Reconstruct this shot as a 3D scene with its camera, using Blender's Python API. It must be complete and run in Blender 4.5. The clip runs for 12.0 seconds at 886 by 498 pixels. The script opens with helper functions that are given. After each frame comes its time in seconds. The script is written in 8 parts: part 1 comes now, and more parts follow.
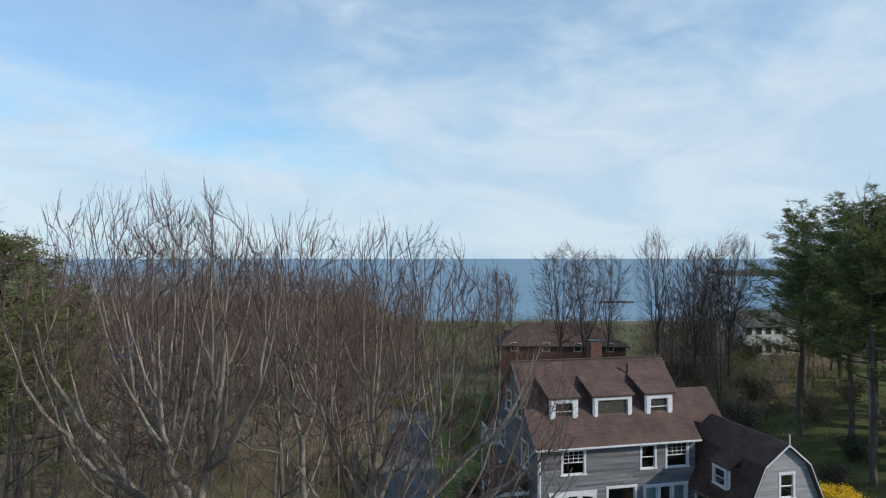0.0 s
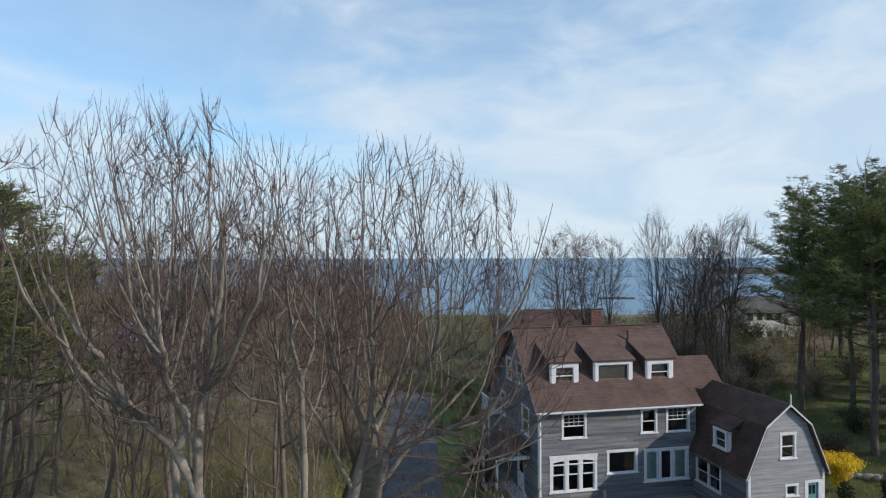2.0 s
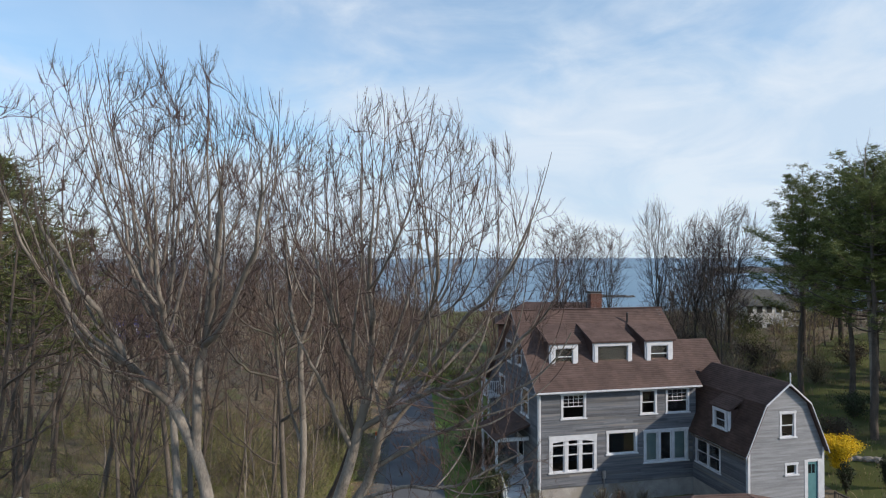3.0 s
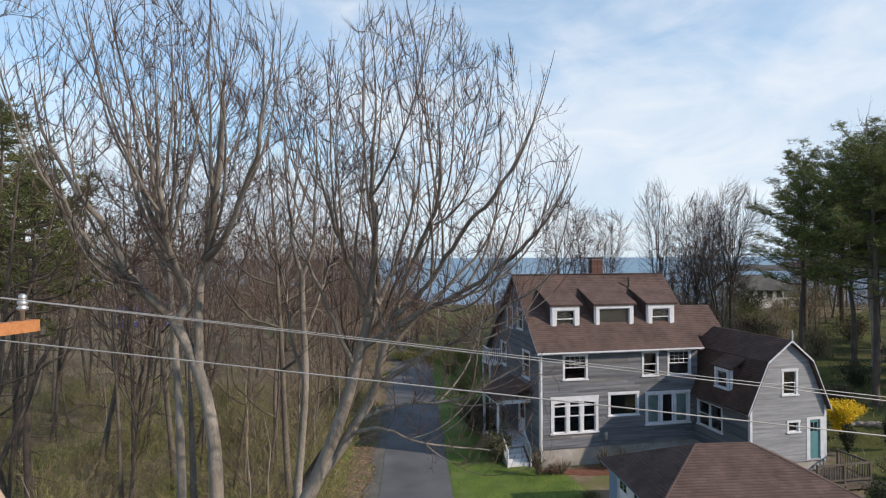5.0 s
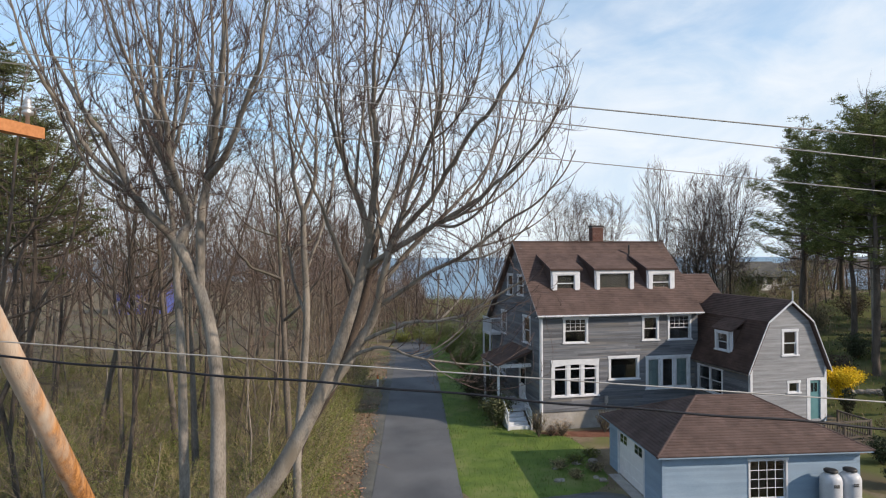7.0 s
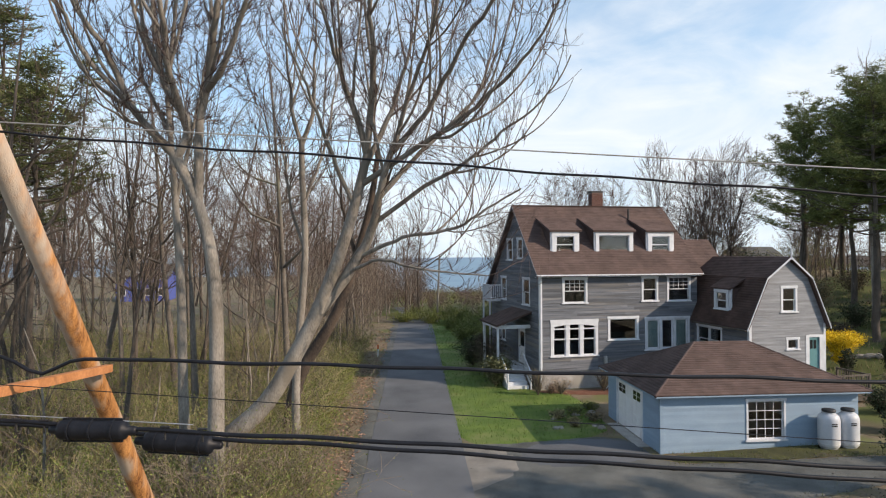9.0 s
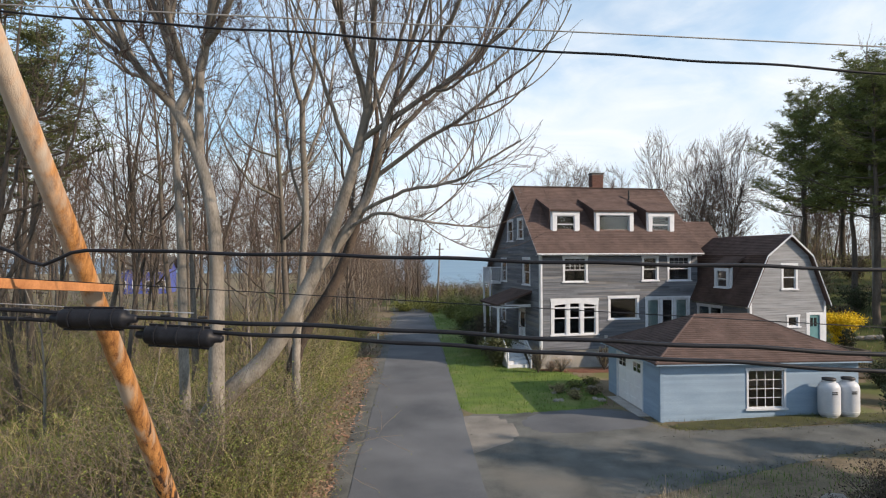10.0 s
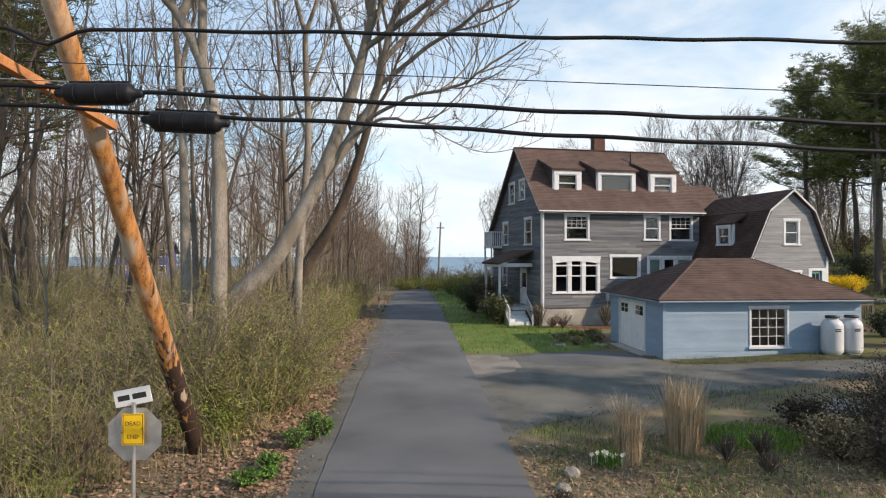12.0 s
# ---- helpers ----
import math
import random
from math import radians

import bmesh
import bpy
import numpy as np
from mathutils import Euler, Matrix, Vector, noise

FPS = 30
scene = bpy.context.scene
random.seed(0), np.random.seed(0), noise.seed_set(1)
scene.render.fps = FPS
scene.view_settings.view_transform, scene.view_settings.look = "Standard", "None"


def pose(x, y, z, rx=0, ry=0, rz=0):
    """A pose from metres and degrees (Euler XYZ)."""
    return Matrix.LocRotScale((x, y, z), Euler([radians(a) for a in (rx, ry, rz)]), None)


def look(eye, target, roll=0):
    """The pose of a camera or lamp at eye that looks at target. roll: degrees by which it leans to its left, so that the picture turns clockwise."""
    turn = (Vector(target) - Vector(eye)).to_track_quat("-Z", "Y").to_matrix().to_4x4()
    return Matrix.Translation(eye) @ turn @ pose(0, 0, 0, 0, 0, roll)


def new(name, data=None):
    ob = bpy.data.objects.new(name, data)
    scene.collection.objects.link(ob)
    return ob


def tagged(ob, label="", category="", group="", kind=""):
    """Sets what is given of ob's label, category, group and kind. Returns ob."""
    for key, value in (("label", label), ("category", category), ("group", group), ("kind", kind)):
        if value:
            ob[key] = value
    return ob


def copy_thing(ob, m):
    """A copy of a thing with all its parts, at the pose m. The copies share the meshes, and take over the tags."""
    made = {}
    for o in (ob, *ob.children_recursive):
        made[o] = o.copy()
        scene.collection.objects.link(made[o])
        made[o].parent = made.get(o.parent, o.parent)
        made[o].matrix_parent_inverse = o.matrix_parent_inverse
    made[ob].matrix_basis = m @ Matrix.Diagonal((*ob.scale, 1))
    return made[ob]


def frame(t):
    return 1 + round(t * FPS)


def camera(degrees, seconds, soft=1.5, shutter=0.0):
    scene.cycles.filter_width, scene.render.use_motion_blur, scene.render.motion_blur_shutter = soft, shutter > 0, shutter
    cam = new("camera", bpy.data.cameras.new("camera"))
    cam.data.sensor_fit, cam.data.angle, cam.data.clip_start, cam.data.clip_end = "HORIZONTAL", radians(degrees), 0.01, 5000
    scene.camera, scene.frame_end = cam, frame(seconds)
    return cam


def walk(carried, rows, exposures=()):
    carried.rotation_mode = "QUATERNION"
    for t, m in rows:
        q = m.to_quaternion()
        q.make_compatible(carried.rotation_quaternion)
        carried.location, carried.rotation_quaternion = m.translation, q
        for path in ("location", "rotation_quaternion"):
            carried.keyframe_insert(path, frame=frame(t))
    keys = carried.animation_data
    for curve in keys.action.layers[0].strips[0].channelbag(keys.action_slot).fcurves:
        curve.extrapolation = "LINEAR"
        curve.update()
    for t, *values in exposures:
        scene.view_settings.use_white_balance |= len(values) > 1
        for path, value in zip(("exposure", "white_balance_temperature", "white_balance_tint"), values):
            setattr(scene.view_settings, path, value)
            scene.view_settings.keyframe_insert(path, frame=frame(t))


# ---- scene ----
cam = camera(72.0, 12.0, 1.15)
METRES, EYE, TILT, LEAN, TURN = 13.05, 16.9, 0.6, 0.0, 0.0
ROWS = [
    (0.0, 0.0, 0.0, 0.0, 0.0, 0.0, -0.0),
    (0.5, 0.0012, -0.0005, -0.0373, 0.06, 0.04, 0.02),
    (1.0, 0.0016, 0.0004, -0.0757, 0.09, 0.09, 0.05),
    (1.5, 0.0016, 0.0029, -0.1152, 0.08, 0.11, 0.06),
    (2.0, 0.0028, 0.0048, -0.1565, 0.06, 0.14, 0.08),
    (2.5, 0.0049, 0.0058, -0.1982, 0.05, 0.13, 0.06),
    (4.5, 0.0031, 0.0101, -0.3645, 0.06, 0.36, 0.16),
    (5.0, -0.0007, 0.0109, -0.4046, 0.04, 0.35, 0.2),
    (5.5, -0.0025, 0.0107, -0.4437, 0.04, 0.32, 0.21),
    (6.0, -0.0031, 0.0099, -0.4824, 0.04, 0.29, 0.2),
    (6.5, -0.0035, 0.0094, -0.5212, 0.05, 0.28, 0.19),
    (7.0, -0.0037, 0.0087, -0.56, 0.04, 0.23, 0.17),
    (9.0, 0.0053, 0.0025, -0.7279, 0.2, 0.41, 0.25),
    (9.5, 0.0057, 0.0019, -0.7731, 0.23, 0.49, 0.2),
    (10.0, 0.0048, 0.0022, -0.8179, 0.23, 0.58, 0.18),
    (10.5, 0.0024, 0.002, -0.8673, 0.23, 0.71, 0.13),
    (11.0, 0.0011, 0.003, -0.9142, 0.25, 0.8, 0.09),
    (11.5, -0.0011, 0.0055, -0.9575, 0.24, 0.87, 0.04),
    (12.0, -0.003, 0.0072, -0.9986, 0.21, 0.88, -0.04),
]
walk(cam, [(t, pose(0, 0, EYE, TILT, LEAN, TURN) @ pose(METRES * x, METRES * y, METRES * z, 90, roll, yaw)) for t, x, y, z, yaw, pitch, roll in ROWS],
     exposures=[(0.0, -0.4, 6400, 12), (2.5, -0.28, 6600, 15), (5.5, -0.12, 7000, 18), (9.0, 0.05, 7300, 18), (12.0, 0.12, 7600, 18)])

# ---- light ----
SKY_GAIN, CLOUD, THIN = (1.05, 1.9, 2.25, 1), (8.6, 10.1, 11.2, 1), (6.8, 8.8, 10.6, 1)
SUN = Vector((1.675, -0.666, 0.95)).normalized()
sun = new("sun", bpy.data.lights.new("sun", "SUN"))
sun.data.energy, sun.data.angle, sun.data.color = 5.0, radians(0.6), (1.0, 0.89, 0.74)
sun.matrix_world = look((60, -30, 60), Vector((60, -30, 60)) - SUN)


def make_world():
    w = bpy.data.worlds.new("sky")
    scene.world = w
    w.use_nodes = True
    nt = w.node_tree
    N, L = nt.nodes, nt.links
    bg = N["Background"]
    sky = N.new("ShaderNodeTexSky")
    sky.sky_type, sky.sun_disc = "NISHITA", False
    sky.sun_elevation = math.asin(SUN.z)
    sky.sun_rotation = math.atan2(SUN.x, SUN.y)
    sky.air_density, sky.dust_density, sky.ozone_density = 1.0, 0.2, 1.0
    co = N.new("ShaderNodeTexCoord")

    def math_node(op, x, y):
        n = N.new("ShaderNodeMath"); n.operation = op
        for k, v in enumerate((x, y)):
            if isinstance(v, (int, float)):
                n.inputs[k].default_value = v
            else:
                L.new(v, n.inputs[k])
        return n.outputs[0]

    def cloud(scale, stretch, turn, detail, rough, distort, shift):
        mp = N.new("ShaderNodeMapping")
        mp.inputs["Rotation"].default_value = (0, radians(turn), 0)
        mp.inputs["Scale"].default_value = stretch
        mp.inputs["Location"].default_value = shift
        L.new(co.outputs["Generated"], mp.inputs[0])
        n = N.new("ShaderNodeTexNoise")
        n.inputs["Scale"].default_value, n.inputs["Detail"].default_value = scale, detail
        n.inputs["Roughness"].default_value, n.inputs["Distortion"].default_value = rough, distort
        L.new(mp.outputs[0], n.inputs["Vector"])
        return n.outputs["Fac"]
    # broad veils and finer streaks of thin cloud, thicker towards the right and towards the horizon
    big = cloud(2.4, (1.0, 1.0, 2.2), 14, 4, 0.48, 0.35, (0.35, 0.2, 0.4))
    fine = cloud(5.0, (1.0, 1.0, 2.6), 16, 8, 0.6, 0.6, (1.3, 0.7, 2.1))
    wisp = cloud(4.2, (1.0, 1.0, 2.6), 20, 8, 0.58, 0.8, (4.1, 2.2, 0.6))
    sep = N.new("ShaderNodeSeparateXYZ")
    L.new(co.outputs["Generated"], sep.inputs[0])
    side = math_node("MULTIPLY", sep.outputs["X"], 0.12)
    low = math_node("MULTIPLY", math_node("SUBTRACT", 0.30, math_node("ABSOLUTE", sep.outputs["Z"], 0.0)), 1.25)
    f = math_node("ADD", math_node("ADD", big, math_node("MULTIPLY", fine, 0.5)), math_node("ADD", side, low))
    ramp = N.new("ShaderNodeValToRGB")
    ramp.color_ramp.interpolation = "EASE"
    ramp.color_ramp.elements[0].position, ramp.color_ramp.elements[0].color = 0.64, (0.40, 0.40, 0.40, 1)
    ramp.color_ramp.elements[1].position, ramp.color_ramp.elements[1].color = 0.97, (0.94, 0.94, 0.94, 1)
    L.new(f, ramp.inputs[0])
    gain = N.new("ShaderNodeMix"); gain.data_type, gain.blend_type = "RGBA", "MULTIPLY"
    gain.inputs["Factor"].default_value = 1.0
    L.new(sky.outputs[0], gain.inputs["A"]); gain.inputs["B"].default_value = SKY_GAIN
    mix = N.new("ShaderNodeMix"); mix.data_type = "RGBA"
    L.new(ramp.outputs[0], mix.inputs["Factor"])
    L.new(gain.outputs["Result"], mix.inputs["A"])
    veil = N.new("ShaderNodeMix"); veil.data_type = "RGBA"
    body = N.new("ShaderNodeMapRange"); body.inputs["From Min"].default_value, body.inputs["From Max"].default_value = 0.36, 0.62
    L.new(wisp, body.inputs["Value"]); L.new(body.outputs[0], veil.inputs["Factor"])
    veil.inputs["A"].default_value, veil.inputs["B"].default_value = THIN, CLOUD
    L.new(veil.outputs["Result"], mix.inputs["B"])
    L.new(mix.outputs["Result"], bg.inputs["Color"])
    bg.inputs["Strength"].default_value = 0.10


make_world()

# ---- materials ----
M = {}


def mat(name, c1, c2, scale=4.0, rough=0.8, fine=40.0, bump=0.3, dist=0.01, metal=0.0, stretch=(1, 1, 1), island=0.0, objrand=0.0, c3=None, spec=0.4):
    """Two-scale noise between c1 and c2, with c3 as stains; island and objrand vary the value from piece to piece."""
    m = bpy.data.materials.new(name)
    m.use_nodes = True
    nt = m.node_tree
    N, L = nt.nodes, nt.links
    b = N["Principled BSDF"]
    b.inputs["Roughness"].default_value, b.inputs["Metallic"].default_value = rough, metal
    b.inputs["Specular IOR Level"].default_value = spec
    co = N.new("ShaderNodeTexCoord")
    mp = N.new("ShaderNodeMapping"); mp.inputs["Scale"].default_value = stretch
    L.new(co.outputs["Object"], mp.inputs[0])
    a = N.new("ShaderNodeTexNoise"); a.inputs["Scale"].default_value = scale; a.inputs["Detail"].default_value = 5
    f = N.new("ShaderNodeTexNoise"); f.inputs["Scale"].default_value = fine; f.inputs["Detail"].default_value = 4
    for q in (a, f):
        L.new(mp.outputs[0], q.inputs["Vector"])
    s = N.new("ShaderNodeMath"); s.operation = "MULTIPLY_ADD"; s.inputs[1].default_value = 0.5
    L.new(f.outputs["Fac"], s.inputs[0])
    h = N.new("ShaderNodeMath"); h.operation = "MULTIPLY"; h.inputs[1].default_value = 0.7
    L.new(a.outputs["Fac"], h.inputs[0]); L.new(h.outputs[0], s.inputs[2])
    r = N.new("ShaderNodeValToRGB")
    r.color_ramp.elements[0].position, r.color_ramp.elements[0].color = 0.42, (*c1, 1)
    r.color_ramp.elements[1].position, r.color_ramp.elements[1].color = 0.78, (*c2, 1)
    L.new(s.outputs[0], r.inputs[0])
    out = r.outputs[0]
    if c3:
        g = N.new("ShaderNodeTexNoise"); g.inputs["Scale"].default_value = scale * 0.37; g.inputs["Detail"].default_value = 6
        L.new(mp.outputs[0], g.inputs["Vector"])
        gr = N.new("ShaderNodeValToRGB"); gr.color_ramp.elements[0].position = 0.52; gr.color_ramp.elements[1].position = 0.66
        L.new(g.outputs["Fac"], gr.inputs[0])
        mi = N.new("ShaderNodeMix"); mi.data_type = "RGBA"
        L.new(gr.outputs[0], mi.inputs["Factor"]); L.new(out, mi.inputs["A"]); mi.inputs["B"].default_value = (*c3, 1)
        out = mi.outputs["Result"]
    if island or objrand:
        k = island or objrand
        src = N.new("ShaderNodeNewGeometry").outputs["Random Per Island"] if island else N.new("ShaderNodeObjectInfo").outputs["Random"]
        mr = N.new("ShaderNodeMapRange"); mr.inputs["To Min"].default_value = 1 - k; mr.inputs["To Max"].default_value = 1 + k
        L.new(src, mr.inputs["Value"])
        vm = N.new("ShaderNodeVectorMath"); vm.operation = "SCALE"
        L.new(out, vm.inputs[0]); L.new(mr.outputs[0], vm.inputs["Scale"])
        out = vm.outputs[0]
    L.new(out, b.inputs["Base Color"])
    if bump:
        bp = N.new("ShaderNodeBump"); bp.inputs["Strength"].default_value = bump; bp.inputs["Distance"].default_value = dist
        L.new(s.outputs[0], bp.inputs["Height"]); L.new(bp.outputs[0], b.inputs["Normal"])
    M[name] = m
    return m


def glass_mat():
    m = bpy.data.materials.new("glass")
    m.use_nodes = True
    b = m.node_tree.nodes["Principled BSDF"]
    b.inputs["Base Color"].default_value = (0.9, 0.95, 0.95, 1)
    b.inputs["Roughness"].default_value, b.inputs["Transmission Weight"].default_value, b.inputs["IOR"].default_value = 0.02, 1.0, 1.5
    M["glass"] = m


glass_mat()
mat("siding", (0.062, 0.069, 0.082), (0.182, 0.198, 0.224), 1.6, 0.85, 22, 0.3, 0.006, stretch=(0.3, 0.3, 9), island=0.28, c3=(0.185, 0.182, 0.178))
# paler siding for the wing's front, with sunlight put into the colour
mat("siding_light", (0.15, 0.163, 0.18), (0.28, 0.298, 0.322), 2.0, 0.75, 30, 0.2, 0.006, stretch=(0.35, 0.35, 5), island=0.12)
mat("siding_blue", (0.20, 0.295, 0.395), (0.275, 0.38, 0.485), 1.5, 0.7, 25, 0.15, 0.005, stretch=(0.4, 0.4, 3), island=0.05, c3=(0.225, 0.315, 0.41))
mat("trim", (0.50, 0.535, 0.58), (0.655, 0.685, 0.725), 3, 0.5, 40, 0.1, 0.003)
mat("shingle", (0.066, 0.044, 0.040), (0.116, 0.080, 0.073), 1.2, 0.9, 45, 0.5, 0.01, island=0.13, c3=(0.115, 0.078, 0.069))
mat("shingle_dark", (0.058, 0.037, 0.032), (0.105, 0.068, 0.06), 1.2, 0.95, 45, 0.5, 0.01, island=0.13)
mat("concrete", (0.28, 0.275, 0.265), (0.44, 0.43, 0.41), 2, 0.9, 30, 0.3, 0.01, c3=(0.30, 0.29, 0.26))
mat("brick", (0.085, 0.042, 0.034), (0.165, 0.083, 0.066), 6, 0.9, 50, 0.4, 0.006, objrand=0.25)
# near black: the shade inside the rooms is put into the colour
mat("room_shade", (0.011, 0.013, 0.015), (0.026, 0.029, 0.031), 2, 0.95, 10, 0)
mat("curtain", (0.55, 0.55, 0.53), (0.7, 0.7, 0.68), 3, 0.9, 20, 0.2, 0.01)
mat("metal_dark", (0.03, 0.03, 0.032), (0.07, 0.07, 0.07), 6, 0.5, 60, 0.1, 0.002, metal=0.6)
mat("galvanised", (0.42, 0.43, 0.44), (0.60, 0.61, 0.62), 6, 0.42, 60, 0.1, 0.002, metal=0.8)
mat("asphalt", (0.056, 0.063, 0.073), (0.134, 0.143, 0.155), 0.35, 0.92, 60, 0.35, 0.006, c3=(0.10, 0.104, 0.113))
mat("gravel", (0.047, 0.052, 0.050), (0.138, 0.143, 0.135), 0.9, 0.95, 35, 0.6, 0.02, c3=(0.125, 0.122, 0.11))
mat("bark", (0.10, 0.09, 0.077), (0.31, 0.285, 0.25), 3, 0.95, 30, 0.5, 0.02, stretch=(1, 1, 0.35), c3=(0.17, 0.15, 0.122))
mat("bark_dark", (0.042, 0.035, 0.029), (0.128, 0.106, 0.088), 3, 0.95, 30, 0.5, 0.02, stretch=(1, 1, 0.3))
mat("bark_wood", (0.06, 0.052, 0.044), (0.19, 0.165, 0.14), 2.2, 0.95, 26, 0.5, 0.02, stretch=(1, 1, 0.4), c3=(0.13, 0.13, 0.09))
mat("bark_limb", (0.092, 0.08, 0.069), (0.31, 0.278, 0.24), 3, 0.95, 30, 0.4, 0.01)
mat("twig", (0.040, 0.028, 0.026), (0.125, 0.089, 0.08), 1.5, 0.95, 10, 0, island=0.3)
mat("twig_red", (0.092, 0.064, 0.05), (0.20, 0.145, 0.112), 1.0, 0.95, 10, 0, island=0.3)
# paler than the other twigs: bright haze between trunks put into the colour
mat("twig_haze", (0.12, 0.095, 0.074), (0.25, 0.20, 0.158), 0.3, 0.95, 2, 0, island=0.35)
mat("stem", (0.178, 0.15, 0.074), (0.385, 0.33, 0.175), 1.5, 0.9, 10, 0, island=0.4)
mat("leaf_rust", (0.17, 0.095, 0.062), (0.36, 0.215, 0.15), 2, 0.85, 10, 0, island=0.5)
mat("shingle_mid", (0.066, 0.042, 0.036), (0.118, 0.077, 0.067), 1.2, 0.92, 45, 0.5, 0.01, island=0.13)
mat("bark_black", (0.026, 0.02, 0.017), (0.10, 0.075, 0.058), 3, 0.95, 30, 0.6, 0.03, stretch=(1, 1, 0.35))
mat("gravel_pale", (0.11, 0.105, 0.095), (0.25, 0.235, 0.21), 0.9, 0.95, 35, 0.5, 0.02)
mat("pane_dark", (0.012, 0.016, 0.018), (0.02, 0.026, 0.03), 3, 0.06, 20, 0, spec=0.5)
mat("lush", (0.07, 0.17, 0.022), (0.16, 0.29, 0.045), 1, 0.8, 8, 0, island=0.35)
mat("stalk", (0.13, 0.105, 0.06), (0.29, 0.24, 0.145), 1, 0.9, 8, 0, island=0.45)
mat("olive", (0.078, 0.098, 0.022), (0.175, 0.195, 0.05), 1, 0.85, 8, 0, island=0.4)
mat("coast", (0.05, 0.052, 0.05), (0.11, 0.10, 0.09), 0.02, 0.95, 0.3, 0)
mat("needles", (0.037, 0.053, 0.015), (0.122, 0.138, 0.04), 0.45, 0.7, 3, 0, island=0.4)
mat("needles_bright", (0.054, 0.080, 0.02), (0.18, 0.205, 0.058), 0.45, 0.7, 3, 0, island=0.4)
mat("rhododendron", (0.05, 0.062, 0.026), (0.15, 0.155, 0.07), 1.5, 0.6, 8, 0, island=0.4)
mat("hedge", (0.02, 0.032, 0.014), (0.05, 0.065, 0.028), 1.5, 0.75, 8, 0, island=0.4)
mat("bush_dark", (0.032, 0.024, 0.017), (0.10, 0.077, 0.054), 1.5, 0.85, 8, 0, island=0.4)
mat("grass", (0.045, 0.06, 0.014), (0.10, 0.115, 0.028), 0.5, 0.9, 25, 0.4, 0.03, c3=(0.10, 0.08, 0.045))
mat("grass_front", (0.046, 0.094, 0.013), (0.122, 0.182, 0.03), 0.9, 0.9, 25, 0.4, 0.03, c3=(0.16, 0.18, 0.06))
mat("grass_blade", (0.05, 0.12, 0.015), (0.132, 0.218, 0.032), 0.6, 0.8, 8, 0, island=0.4)
mat("litter", (0.093, 0.073, 0.046), (0.23, 0.182, 0.12), 1.1, 0.95, 14, 0.5, 0.03, c3=(0.12, 0.13, 0.045))
mat("mulch", (0.10, 0.04, 0.025), (0.19, 0.085, 0.055), 3, 0.95, 30, 0.6, 0.03)
mat("leaf_dead", (0.12, 0.078, 0.05), (0.33, 0.235, 0.155), 2, 0.85, 10, 0, island=0.5)
mat("leaf_new", (0.088, 0.118, 0.026), (0.175, 0.20, 0.05), 1, 0.8, 8, 0, island=0.4)
mat("leaf_spring", (0.10, 0.135, 0.026), (0.215, 0.245, 0.055), 1, 0.8, 8, 0, island=0.4)
mat("weed", (0.04, 0.115, 0.016), (0.10, 0.215, 0.032), 1, 0.8, 8, 0, island=0.4)
mat("straw", (0.30, 0.22, 0.135), (0.54, 0.43, 0.29), 3, 0.9, 20, 0, island=0.3)
mat("forsythia", (0.62, 0.42, 0.015), (0.85, 0.62, 0.03), 3, 0.8, 20, 0, island=0.25)
mat("petal", (0.75, 0.74, 0.62), (0.85, 0.84, 0.75), 3, 0.8, 20, 0)
mat("wood_pole", (0.15, 0.055, 0.016), (0.56, 0.28, 0.095), 2.2, 0.85, 26, 0.6, 0.012, stretch=(3, 3, 0.3), c3=(0.42, 0.34, 0.26))
mat("wood_arm", (0.30, 0.12, 0.045), (0.50, 0.22, 0.09), 3, 0.85, 30, 0.4, 0.006)
mat("rubber", (0.006, 0.007, 0.010), (0.014, 0.016, 0.022), 5, 0.5, 50, 0.1, 0.003, spec=0.25)
mat("wire_light", (0.30, 0.29, 0.28), (0.42, 0.42, 0.40), 5, 0.5, 50, 0, metal=0.3)
mat("tank", (0.42, 0.455, 0.50), (0.55, 0.58, 0.62), 2, 0.45, 30, 0.08, 0.003, c3=(0.56, 0.57, 0.56))
mat("deck", (0.06, 0.05, 0.042), (0.14, 0.12, 0.10), 2, 0.9, 20, 0.3, 0.01)
mat("moss", (0.026, 0.03, 0.012), (0.078, 0.08, 0.024), 1.4, 0.95, 25, 0.5, 0.03, c3=(0.085, 0.062, 0.036))
mat("teal_paint", (0.07, 0.19, 0.21), (0.10, 0.25, 0.27), 3, 0.5, 30, 0.1, 0.003)
mat("tint_teal", (0.20, 0.30, 0.31), (0.30, 0.41, 0.42), 3, 0.9, 20, 0.2, 0.01)
mat("stone", (0.17, 0.155, 0.135), (0.36, 0.335, 0.30), 1.5, 0.95, 12, 0.6, 0.05)
mat("yellow_paint", (0.72, 0.42, 0.01), (0.80, 0.50, 0.02), 6, 0.5, 40, 0.05, 0.002)
mat("white_paint", (0.74, 0.74, 0.74), (0.83, 0.83, 0.83), 4, 0.55, 40, 0.05, 0.002)
mat("black_paint", (0.02, 0.02, 0.02), (0.04, 0.04, 0.04), 4, 0.5, 40, 0, 0.002)
mat("roof_grey", (0.055, 0.06, 0.06), (0.115, 0.12, 0.12), 1.2, 0.9, 30, 0.3, 0.01)
mat("blue_house", (0.05, 0.075, 0.28), (0.08, 0.11, 0.36), 2, 0.8, 20, 0.1, 0.01)
mat("orange", (0.70, 0.16, 0.05), (0.8, 0.22, 0.07), 4, 0.6, 40, 0)


